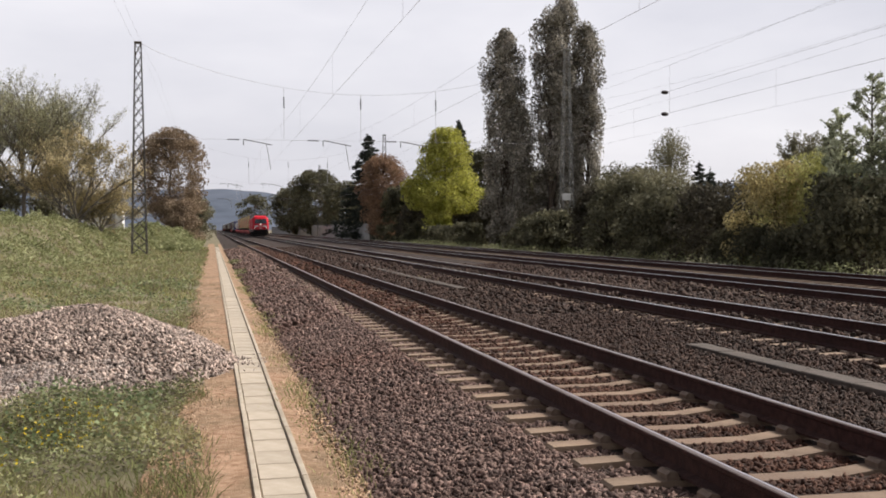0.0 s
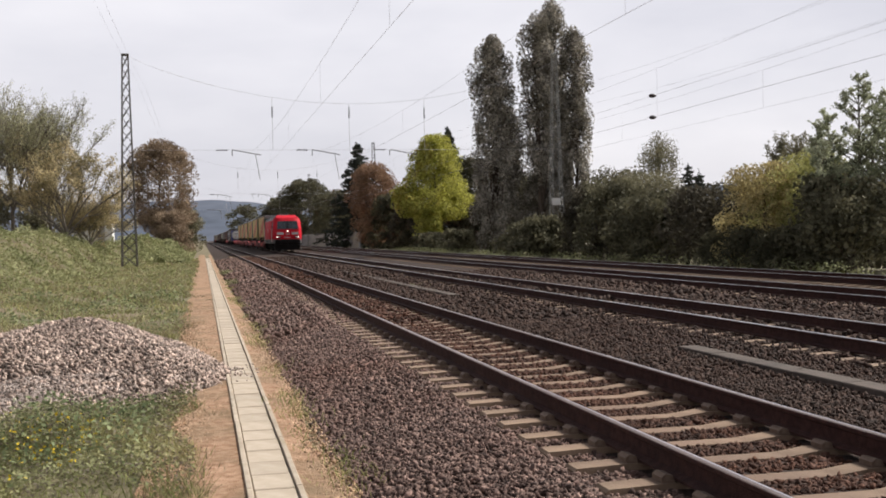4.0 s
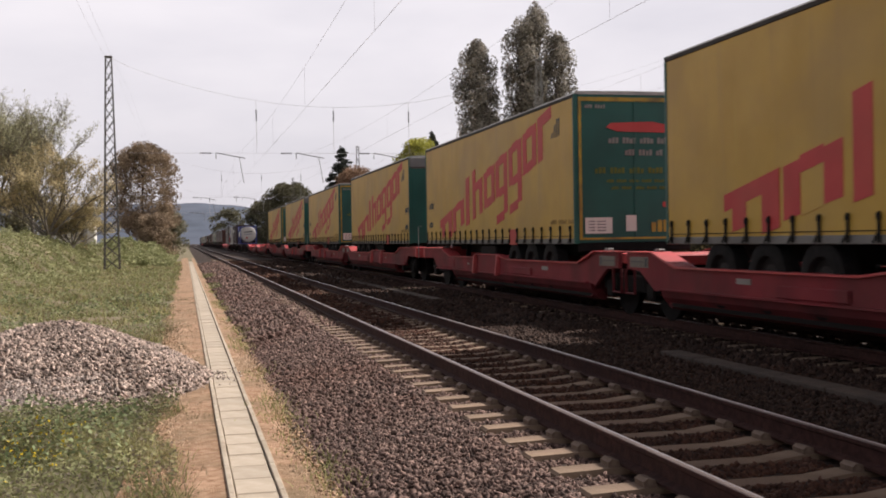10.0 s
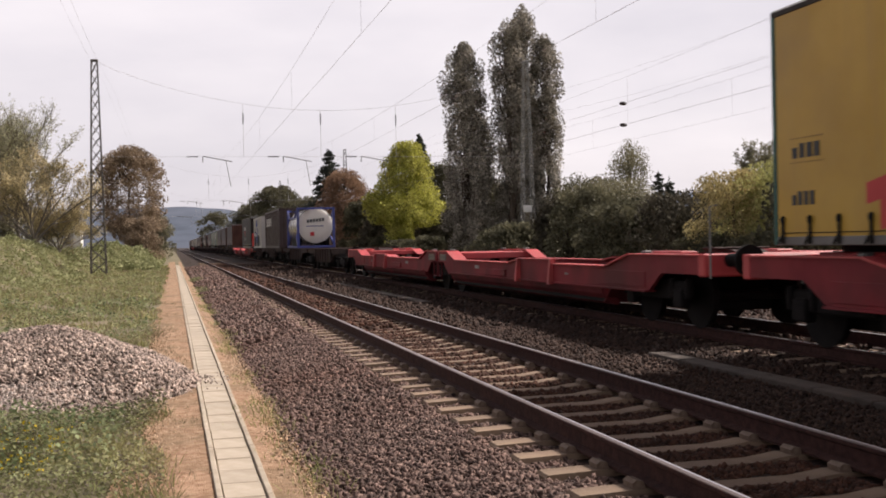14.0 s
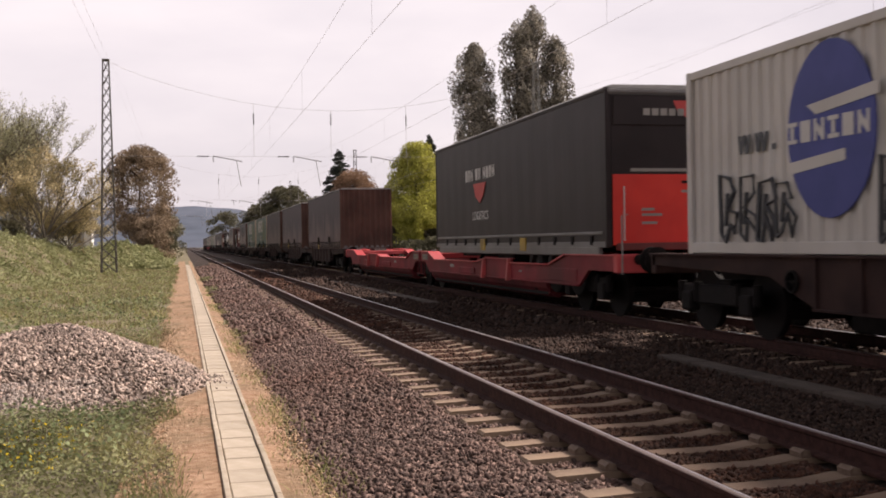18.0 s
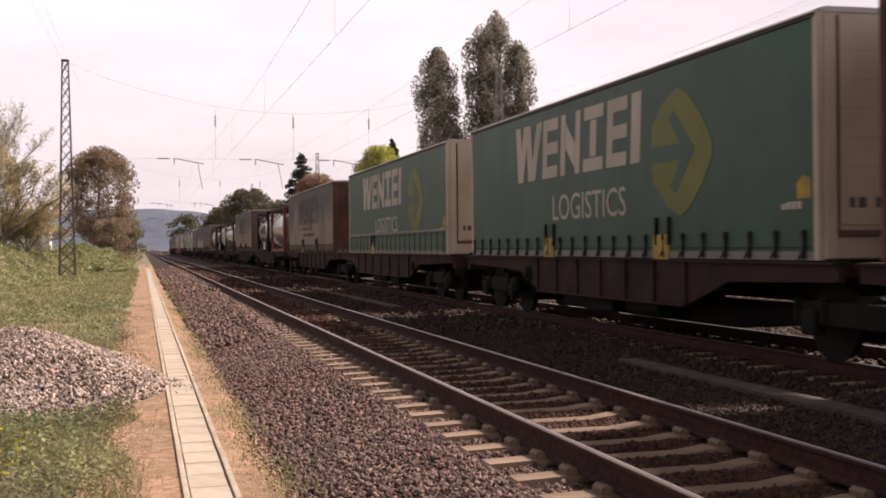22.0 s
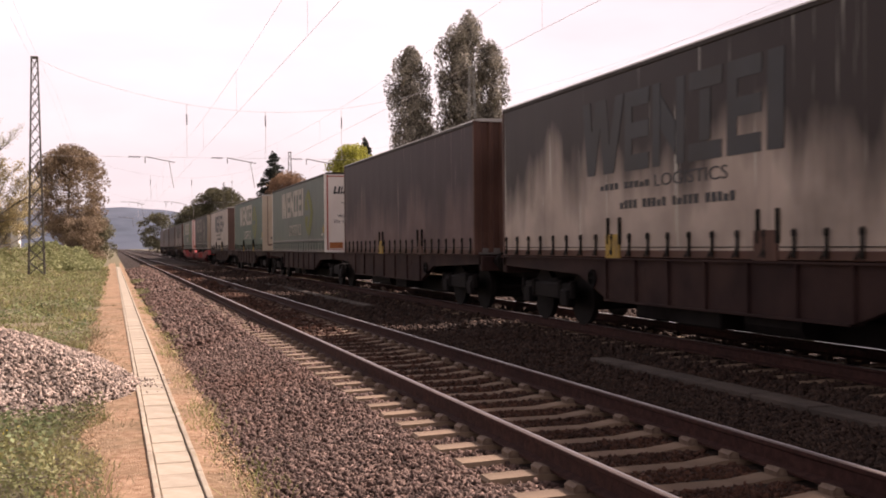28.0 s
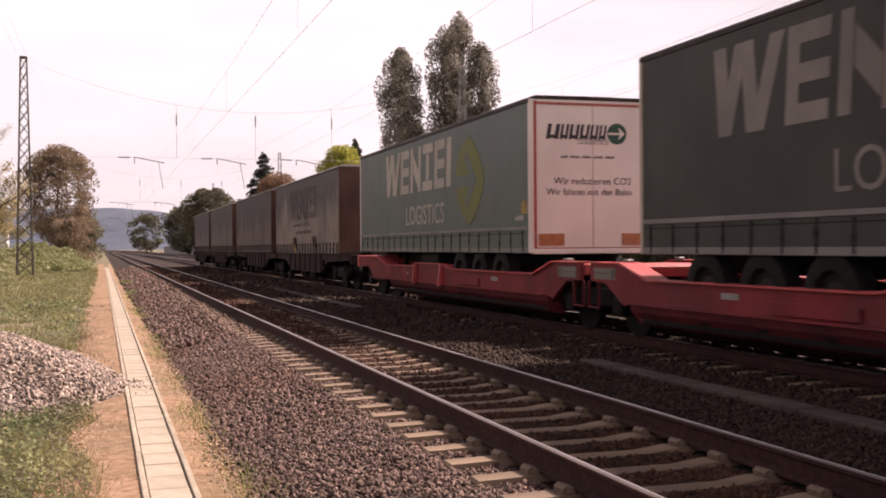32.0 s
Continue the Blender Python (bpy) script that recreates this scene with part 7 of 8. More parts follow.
overhead_line(3.66, 5.5, 7.7, 0.95)
overhead_line(8.55, 5.86, 7.7, 0.9)
overhead_line(14.77, 5.21, 7.7, 0.95)
overhead_line(18.6, 5.5, 7.7, 0.95)
feeders = empty("feeder_wires", pose(0, 0, 0))
for x, z in ((-4.2, 12.6), (-3.6, 12.1), (25.2, 11.8), (26.2, 10.6)):
    part("wire", Geo().tube([(x, y, z - 1.1 * (1 - ((y - 40) / 38) ** 2) if 2 <= y <= 78 else z) for y in (-30, 2, 12, 22, 32, 40, 48, 58, 68, 78, 154, 230)], 0.0036, 4), M_WIRE, feeders)
tagged(feeders, "thin feeder wires strung between the masts", "wires")
for z in (5.93, 5.21):
    solid("wire_insulator", Geo().lathe([(-0.13, 0.015), (-0.085, 0.055), (0, 0.068), (0.085, 0.055), (0.13, 0.015)], 14, "x", (14.77, 34.05, z)), M_INSUL, "black lens-shaped insulator on the wire", "insulator", "", "wire insulators", True)
tagged(new("wire_insulator_rope", mesh_of("wire_insulator_rope", Geo().tube([(14.77, -20, 5.93), (14.77, 154, 5.93)], 0.004, 4), M_WIRE)), "thin dark wire over the third track", "wire")

# ---- trees and hedges ----
for x, y, bole, reach, n, label in ((-13.4, 84, 4.2, 5.7, 19000, "thin half-bare tree with pale grey-green leaves"), (-10.9, 86, 4.0, 5.6, 17000, "bare-twigged tree with very sparse leaves"), (-16.8, 88, 4.2, 6.0, 17000, "thin half-bare tree with pale grey-green leaves")):
    twig_tree("ash_tree", x, y, 0.8, bole, reach, 9, L_TWIG, n, 0.062, label, 0.16, levels=3, kids=6, up=0.2, spread=0.12, open_angle=0.8)
twig_tree("bushy_tree", -9.3, 81, 0.8, 1.6, 4.5, 10, L_OLIVE, 20000, 0.075, "olive-green bushy tree with open twigs on the bank", 0.14, levels=3, kids=5, up=0.1, spread=0.14, open_angle=1.15)
twig_tree("bushy_tree", -7.9, 84, 0.6, 0.9, 3.0, 9, L_OLIVE, 12000, 0.075, "low olive-green bushy tree with open twigs on the bank", 0.11, levels=3, kids=5, up=0.1, spread=0.14, open_angle=1.2)
tree("chestnut_tree", -4.9, 141, 0.4, "round", 4.8, 2.2, 13.2, L_CHEST, 28000, 0.14, 210, 0.65, "round brownish-green tree beside the line", limbs=20)
tree("shrub", -3.4, 128, 0, "bush", 2.4, 0, 4.6, L_CHEST, 9000, 0.11, 90, 0.5, "olive-green shrub beside the path", "shrub")
tree("shrub", -1.9, 172, 0, "bush", 2.4, 0, 6, L_DULL, 7000, 0.15, 70, 0.6, "green leafy shrub beside the line", "shrub")
tree("copse", 23.5, 252, 0, "round", 6.5, 1, 14.5, L_SHADE, 22000, 0.24, 200, 0.9, "dark rounded tree behind the fence")
tree("copse", 21.5, 292, 0, "round", 6.5, 1, 12, L_SHADE, 16000, 0.27, 160, 0.9, "dark rounded tree behind the fence")
tree("copse", 27.5, 232, 0, "round", 5.0, 1, 11, L_SHADE, 16000, 0.22, 160, 0.8, "dark rounded tree behind the fence")
tree("copse", 16, 420, 0, "round", 7, 1, 14, L_SHADE, 4000, 0.4, 80, 1.0, "dark rounded tree far along the line")
spruce_tree("spruce", 24.1, 170, 6.6, 0.6, 16.3, L_DARK, 22000, 0.2, "dark spiky spruce with drooping boughs", 0.8)
tree("copper_tree", 22.9, 147, 0, "round", 3.4, 0.6, 11.2, L_BROWN, 22000, 0.14, 190, 0.65, "reddish-brown leafy tree with round crown", limbs=16)
tree("lime_tree", 26.6, 124, 0, "egg", 5.5, 3.6, 12.7, L_YELLOW, 34000, 0.14, 330, 0.55, "bright yellow-green leafy tree beside the line", limbs=30)
tree("lime_tree", 25.2, 121, 0, "bush", 1.6, 0.6, 4.6, L_YELLOW, 5000, 0.13, 60, 0.45, "young yellow-green tree under the lime", limbs=8, trunk=0.08)
tree("dark_tree", 39.6, 160, 0, "round", 3.2, 1.0, 13.2, L_SHADE, 14000, 0.17, 160, 0.6, "dark leafy tree behind the lime tree")
for x, y, h in ((29.6, 133, 5.2), (33.0, 131, 6.0), (31.5, 118, 5.0), (32.0, 108, 6.0), (26.0, 138, 4.6)):
    tree("hedge_bush", x, y, -0.2, "bush", 3.0, 0, h, L_GLOOM, 7000, 0.16, 110, 0.5, "dense dark hedge bush behind the lime tree", "bush", limbs=8)
spruce_tree("spruce", 36.4, 160, 4.6, 5.0, 17.6, L_DARK, 14000, 0.2, "dark spruce top behind the lime tree")
tree("poplar", 24.6, 90.5, 0, "column", 1.75, 0.3, 17.6, L_POPLAR, 34000, 0.11, 230, 0.3, "tall columnar poplar with grey-brown foliage", limbs=70, trunk=0.3)
tree("poplar", 26.6, 92.5, 0, "column", 1.2, 0.3, 12.0, L_POPLAR, 17000, 0.11, 130, 0.3, "shorter columnar poplar between the tall ones", limbs=50, trunk=0.2)
tree("poplar", 28.6, 90, 0, "column", 1.55, 0.3, 19.8, L_POPLAR, 30000, 0.11, 210, 0.3, "tall columnar poplar with silvery leaves", limbs=70, trunk=0.3)
tree("poplar", 30.4, 91.5, 0, "column", 1.65, 0.3, 21.3, L_POPLAR, 32000, 0.11, 210, 0.3, "tall columnar poplar with silvery leaves", limbs=70, trunk=0.3)
tree("poplar", 31.9, 90.5, 0, "column", 1.35, 0.3, 18.6, L_POPLAR, 24000, 0.11, 180, 0.3, "columnar poplar with silvery leaves", limbs=60, trunk=0.25)
tree("willow", 31.2, 71, 0, "column", 1.45, 0.6, 7.5, L_DULL, 14000, 0.065, 150, 0.28, "small grey-green drooping willow", limbs=16)
for x, y, h in ((32.9, 70, 6.1), (34.2, 71, 5.7)):
    spruce_tree("young_spruce", x, y, 1.5, 0.2, h, L_DARK, 11000, 0.07, "dark young spruce with spreading boughs", 0.35)
twig_tree("dark_tree", 40.6, 70, 0, 4.8, 2.9, 8, L_DULL, 7000, 0.08, "dark tree with bare upper twigs", 0.18, levels=3, kids=4)
shoot_tree("larch", 25.2, 38.2, 0, ((0, 0, 7.3), (1.0, -1.0, 6.7), (-1.4, 0.6, 5.5), (-0.6, 1.4, 6.0), (1.4, 0.9, 6.7), (-2.2, -0.5, 4.7), (2.3, -0.3, 6.3), (1.9, -2.2, 5.4)), L_SHOOT, 42000, 0.06, "grey-green conifer with sprawling upright shoots")
tree("elder_bush", 24.0, 38.0, 0, "bush", 1.7, 0, 2.5, L_DULL, 8000, 0.08, 110, 0.3, "leafy dark green bush at the foot of the conifer", "bush")
tree("maple_bush", 25.7, 42.6, 0, "round", 2.7, -1.6, 4.5, L_BRIGHT, 26000, 0.062, 130, 0.42, "fresh pale green leafy bush", "bush", limbs=5)
tree("maple_bush", 23.7, 43.0, 0, "round", 2.0, -1.4, 4.1, L_ORANGE, 20000, 0.062, 110, 0.4, "young bush with orange-tinted leaves", "bush", limbs=5)
tree("maple_bush", 24.9, 40.6, 0, "round", 1.7, -0.8, 3.3, L_BRIGHT, 14000, 0.06, 80, 0.36, "fresh pale green leafy bush", "bush", limbs=5)
for x, y, h in ((22.9, 42.6, 1.9), (23.0, 40.2, 1.8), (22.8, 45.0, 1.7)):
    tree("hedge_bush", x, y, -0.2, "bush", 1.4, 0, h - 0.4, L_SHADE, 6000, 0.075, 90, 0.3, "low dark bush at the foot of the maples", "bush", limbs=8)
hx = [(23.5, 27), (24.0, 37), (24.2, 48), (23.6, 53), (24.4, 58), (25.2, 64), (26.0, 70), (24.2, 75), (25.5, 82), (27.5, 98), (25.4, 134), (24.0, 141), (27.5, 158)]
for i, (x, y) in enumerate(hx):
    far = math.hypot(x, y)
    tree("hedge_bush", x, y, -0.2, "bush", 2.3 + 0.5 * (i % 3), 0, 1.0 + far * ((0.034 if y < 72 or y > 120 else 0.014) + 0.006 * ((i * 7) % 4)), (L_SHADE, L_SHADE, L_GLOOM, L_SHADE)[i % 4], 6500, 0.07 + 0.001 * far, 100, 0.42, "dense dark green hedge bush", "bush", limbs=8)
for i in range(9):
    tree("tall_bush", 29 + (i % 3) * 2, 40 + i * 9, 0, "bush", 3.0, 0, 1.0 + math.hypot(30, 40 + i * 9) * ((0.036 if i < 3 else 0.052) + 0.004 * (i % 3)), (L_DULL, L_DULL, L_SHADE)[i % 3], 9000, 0.1, 130, 0.5, "tall overgrown bush behind the hedge", "bush", limbs=8)

hut = empty("garden_hut", pose(-9.3, 101, 1.2))
part("wall", Geo().box(-1.6, 1.6, -1.3, 1.3, -0.2, 2.3, 0.02), M_WHITE, hut, "whitewashed wall")
part("roof", Geo().prism([(-1.9, 2.25), (0, 3.2), (1.9, 2.25), (1.9, 2.33), (0, 3.3), (-1.9, 2.33)], -1.5, 1.5, "y"), M_RAIL, hut, "dark shallow gable roof")
part("door", Geo().box(0.2, 1.0, -1.33, -1.29, -0.1, 1.9, 0.01), M_FENCE, hut)
tagged(hut, "small whitewashed hut half hidden behind the trees", "hut")

for x, y, h in ((24.4, 104, 1.9), (24.0, 110, 1.6), (24.2, 117, 1.7), (24.0, 127, 2.2)):
    tree("low_bush", x, y, -0.2, "bush", 2.2, 0, h, L_SHADE, 4000, 0.13, 60, 0.35, "low dark green bush beside the line", "bush", limbs=6)

for x, y, r, h in ((-15.6, 86, 2.8, 4.4), (-11.8, 89, 2.6, 4.0), (-19, 90, 3.0, 4.6)):
    tree("thicket", x, y, 1.2, "bush", r, 0, h, L_DULL, 5500, 0.12, 110, 0.42, "brown-green thicket on the bank", "bush", limbs=20)

fence = empty("concrete_fence", pose(22.4, 158, -0.3))
for i in range(66):
    part("panel", Geo().box(-0.05, 0.05, i * 4 + 0.1, i * 4 + 3.9, 0, 2.4, 0.02), M_FENCE, fence)
    part("post", Geo().box(-0.12, 0.12, i * 4 - 0.1, i * 4 + 0.1, 0, 2.55, 0.02), M_FENCE, fence)
tagged(fence, "pale grey concrete panel fence beside the line", "fence")

# ---- the train ----
running(locomotive(), 26.9)
pw = pocket_wagon()
running(pw, 45.6)
for s in (79.85, 114.05, 148.25, 242.0, 542.8):
    running(copy_thing(pw, pose(0, 0, 0)), s)
ty1, ty2 = yellow_trailer(13.5, False), yellow_trailer(13.7, True)
for i, (s, d) in enumerate(((47.4, 0), (65.1, 1), (81.5, 0), (99.2, 1), (115.5, 0), (133.2, 1))):
    running((ty1, ty2)[d] if i < 2 else copy_thing((ty1, ty2)[d], pose(0, 0, 0)), s)

FLATS = ((182.4, 29.7), (212.1, 29.8), (276.2, 34.0), (310.2, 30.6), (340.8, 34.0), (374.8, 34.6), (409.4, 33.2), (442.6, 30.8), (473.4, 34.0), (507.4, 35.3), (577.1, 31.8), (608.9, 31.6))
made = {}
for s, L in FLATS:
    key = round(L)
    if key not in made:
        made[key] = flat_wagon(L)
        running(made[key], s)
    else:
        running(copy_thing(made[key], pose(0, 0, 0)), s)

blue_tank = tank("tank_container", 6.06, 1.2, BLUEF, CHROME, P_WHITE, "silver tank container in a blue frame", style="braced")
for i in range(6):
    part("dome_letter_bar", Geo().box(-0.55 + i * 0.19, -0.41 + i * 0.19, 0.14, 0.3, 2.78 + 0.02 * i, 2.98 + 0.02 * i), LETTER_DARK, blue_tank)
part("dome_stripe", Geo().box(-0.6, 0.5, 0.14, 0.3, 2.55, 2.6), LETTER_BLUE, blue_tank)
part("dome_label", Geo().box(-0.35, -0.1, 0.13, 0.3, 1.95, 2.2), LETTER_RED, blue_tank)
running(blue_tank, 202.9)
jan = box_container("box_container", 12.19, 1.2, 4.1, C_PURPLE, "dark maroon ribbed shipping container with white lettering")
letters(jan, PANEL, [(10.85 - i * 0.47, 2.92, 0.36, 0.6, 0, ("hatch", "arch", "slant", "bar", "stack", "arch", "bar", "hatch", "slant", "stack")[i]) for i in range(10)], -1.232, "letter_block", "white letter shape")
running(jan, 214.4)
wh = box_container("box_container", 9.1, 1.2, 3.95, C_WHITE, "white ribbed container with a blue emblem and black graffiti")
blue = Geo().prism([(5.28 + 0.92 * math.cos(2 * math.pi * i / 32), 2.72 + 1.08 * math.sin(2 * math.pi * i / 32)) for i in range(32)], -1.232, -1.214, "x")
part("blue_oval", blue, LETTER_BLUE, wh, "blue oval emblem")
for rise in ([(5.75, 3.05), (4.3, 3.17), (4.3, 3.02), (5.55, 2.92)], [(6.2, 2.36), (4.95, 2.46), (4.95, 2.32), (6.1, 2.22)]):
    part("oval_band", Geo().prism(rise, -1.24, -1.228, "x"), C_WHITE, wh)
letters(wh, LETTER_DARK, [(7.5, 2.58, 0.34, 0.26, 0, "zig"), (7.05, 2.58, 0.34, 0.26, 0, "zig"), (6.6, 2.58, 0.1, 0.08, 0, "bar"), (3.95, 2.6, 0.28, 0.24, 0, "hatch"), (3.55, 2.6, 0.28, 0.24, 0, "stack")], -1.228, "letter_block")
letters(wh, PANEL, [(6.2 - i * 0.3, 2.6, 0.22, 0.27, 0, ("hatch", "bar", "slant")[i % 3]) for i in range(6)], -1.238, "letter_block")
for k, (y, z, wd, tall) in enumerate(((8.0, 1.42, 0.42, 0.85), (7.5, 1.45, 0.5, 0.8), (6.95, 1.42, 0.42, 0.78), (6.5, 1.48, 0.42, 0.7), (4.35, 1.4, 0.5, 0.95), (3.8, 1.45, 0.45, 0.8), (3.25, 1.42, 0.5, 0.85), (2.7, 1.45, 0.4, 0.75))):
    spots = ((0, 0), (0.05, 1), (0.75, 0.95), (0.95, 0.7), (0.4, 0.55), (1.0, 0.35), (0.9, 0.0), (0.55, 0.28), (0.3, -0.02), (0, 0))
    loop = [(-1.232, y - wd * (a + 0.12 * math.sin(5 * b + k * 2.1)), z + tall * (b + 0.08 * math.cos(7 * a + k))) for a, b in spots]
    part("graffiti_stroke", Geo().tube(loop, 0.026 if k % 2 else 0.034, 5), LETTER_DARK, wh, "black sprayed graffiti stroke")
    part("graffiti_shade", Geo().tube([(-1.231, y - wd * 0.3, z + tall * 0.2), (-1.231, y - wd * 0.45, z + tall * 0.75)], 0.03, 5), LETTER_DARK, wh)
part("warning_arrow", Geo().box(-0.85, 0.85, -0.008, 0.03, 1.74, 1.765).box(-0.14, 0.14, -0.012, 0.03, 1.7, 1.81), LETTER_RED, wh)
running(wh, 230.8)
running(dark_trailer(13.7), 243.05)

GR = 13.7
running(dirty_body(13.8, T_DARK, P_RUST, "corrugated", "soot-dark curtain swap body with a rusty ribbed end", None, (3.9, 8.5)), 277.5)
running(dirty_body(13.8, T_DARK, P_RUST, "corrugated", "dark brown curtain swap body with a rust-red ribbed end", None, (4.5, 8.7)), 295.3)
running(dirty_body(13.8, T_GREYB, P_RUST, "corrugated", "grimy brown curtain swap body with a rusty ribbed end"), 311.1)
g1 = green_body(GR, False)
running(g1, 326.0)
g2 = green_body(GR, False, True, striped=True)
running(g2, 341.9)
running(dirty_body(13.9, T_BEIGE, P_RUST, "corrugated", "stained beige curtain swap body with a rust-red ribbed end", T_GREYB, (4.2, 8.4)), 359.2)
running(tank("tank_container", 6.06, 1.2, REDF, CHROME, REDF, "polished tank container in a dark red frame"), 376.1)
k2 = tank("tank_container", 6.06, 1.2, BLACK, CHROME, P_WHITE, "silver tank container with white domed end in a black frame", style="braced")
for i, kd in enumerate(("arch", "bar", "slant", "slant", "comb", "slant")):
    ring = Geo()
    wide, tall = 0.5 if kd != "bar" else 0.2, 8
    for q0, q1 in (((0, 1),) if kd == "bar" else ((0, 0.3), (0.7, 1))):
        y0, y1 = 5.15 - i * 0.66 - wide * q0, 5.15 - i * 0.66 - wide * q1
        for k in range(tall):
            a0, a1 = radians(-14 + 28 * k / tall), radians(-14 + 28 * (k + 1) / tall)
            pt = lambda a, rr, y: (-rr * math.cos(a), y, 2.59 + rr * math.sin(a))
            ring.add([pt(a0, 1.162, y0), pt(a0, 1.162, y1), pt(a1, 1.162, y1), pt(a1, 1.162, y0), pt(a0, 1.14, y0), pt(a0, 1.14, y1), pt(a1, 1.14, y1), pt(a1, 1.14, y0)],
                     [(0, 1, 2, 3), (4, 7, 6, 5), (0, 4, 5, 1), (1, 5, 6, 2), (2, 6, 7, 3), (3, 7, 4, 0)])
    part("barrel_mark", ring, LETTER_DARK, k2, "dark letter shape on the barrel")
part("notice_plate", Geo().box(-1.09, -1.06, 2.5, 3.35, 1.34, 1.82), P_WHITE, k2, "white notice plate")
part("hazard_plate", Geo().box(-1.17, -1.14, 1.08, 1.3, 2.42, 2.62), P_CREAM, k2, "pale hazard plate")
part("dome_mark", Geo().box(-0.32, 0.12, 0.15, 0.3, 2.75, 3.05), LETTER_DARK, k2)
part("lower_dome_mark", Geo().box(-0.4, 0.05, 0.15, 0.3, 1.95, 2.25), LETTER_DARK, k2)
running(k2, 384.3)
running(dirty_body(13.8, T_BEIGE, P_BROWN, "flat", "stained beige curtain swap body with a smooth brown end", T_GREYB, (4.2, 8.4)), 393.8)
running(tank("tank_container", 9.1, 1.2, RAIL_DARK, CHROME, P_WHITE, "long silver tank container in a dark frame", style="braced"), 411.4)
running(copy_thing(k2, pose(0, 0, 0)), 427.2)
running(tank("tank_container", 6.06, 1.2, REDF, WARM_TANK, REDF, "warm-toned steel tank container in a red frame"), 435.2)
running(dirty_body(13.9, T_GREYB, P_GREYL, "corrugated", "grey-brown curtain swap body with a pale ribbed end", None, (4.2, 8.4)), 443.9)
running(dirty_body(13.7, T_SOOT, P_RUST, "corrugated", "white curtain swap body streaked black with soot", LETTER_SLATE, (4.2, 8.4)), 458.8)
running(dirty_body(13.9, T_DARK, P_RUST, "corrugated", "sooty dark brown curtain swap body", None, (4.2, 8.4)), 474.3)
running(tagged(green_body(13.8, False, True, True), "faded green curtain-sided body with cream lettering and white doors"), 491.8)
running(copy_thing(g1, pose(0, 0, 0)), 509.3)
running(dirty_body(13.6, T_CREAM, P_BROWN, "flat", "off-white curtain swap body with dark lettering and a brown end", LETTER_DARK, (4.0, 8.7), True), 527.2)
running(grey_trailer(14.0), 544.0)
running(green_body(13.8, True, True, True), 562.3)
running(dirty_body(13.8, T_BEIGE, P_RUST, "flat", "stained beige curtain swap body with faint letter shapes", T_GREYB, (4.2, 8.4)), 579.2)
running(dirty_body(13.8, T_GREYB, P_RUST, "flat", "dusty brown curtain swap body"), 594.4)
running(dirty_body(13.8, T_GREYB, P_RUST, "flat", "grimy brown curtain swap body"), 610.2)
running(dirty_body(13.0, T_DARK, P_RUST, "flat", "dark curtain swap body at the end of the train"), 625.2)

# ---- stones and grass ----
loose_ballast()
gravel_pile()
loose_grit()


def clear_of_pile(x, y):
    return (((x + 1.75) / 2.3) ** 2 + ((y - 15.3) / 2.9) ** 2) > 1


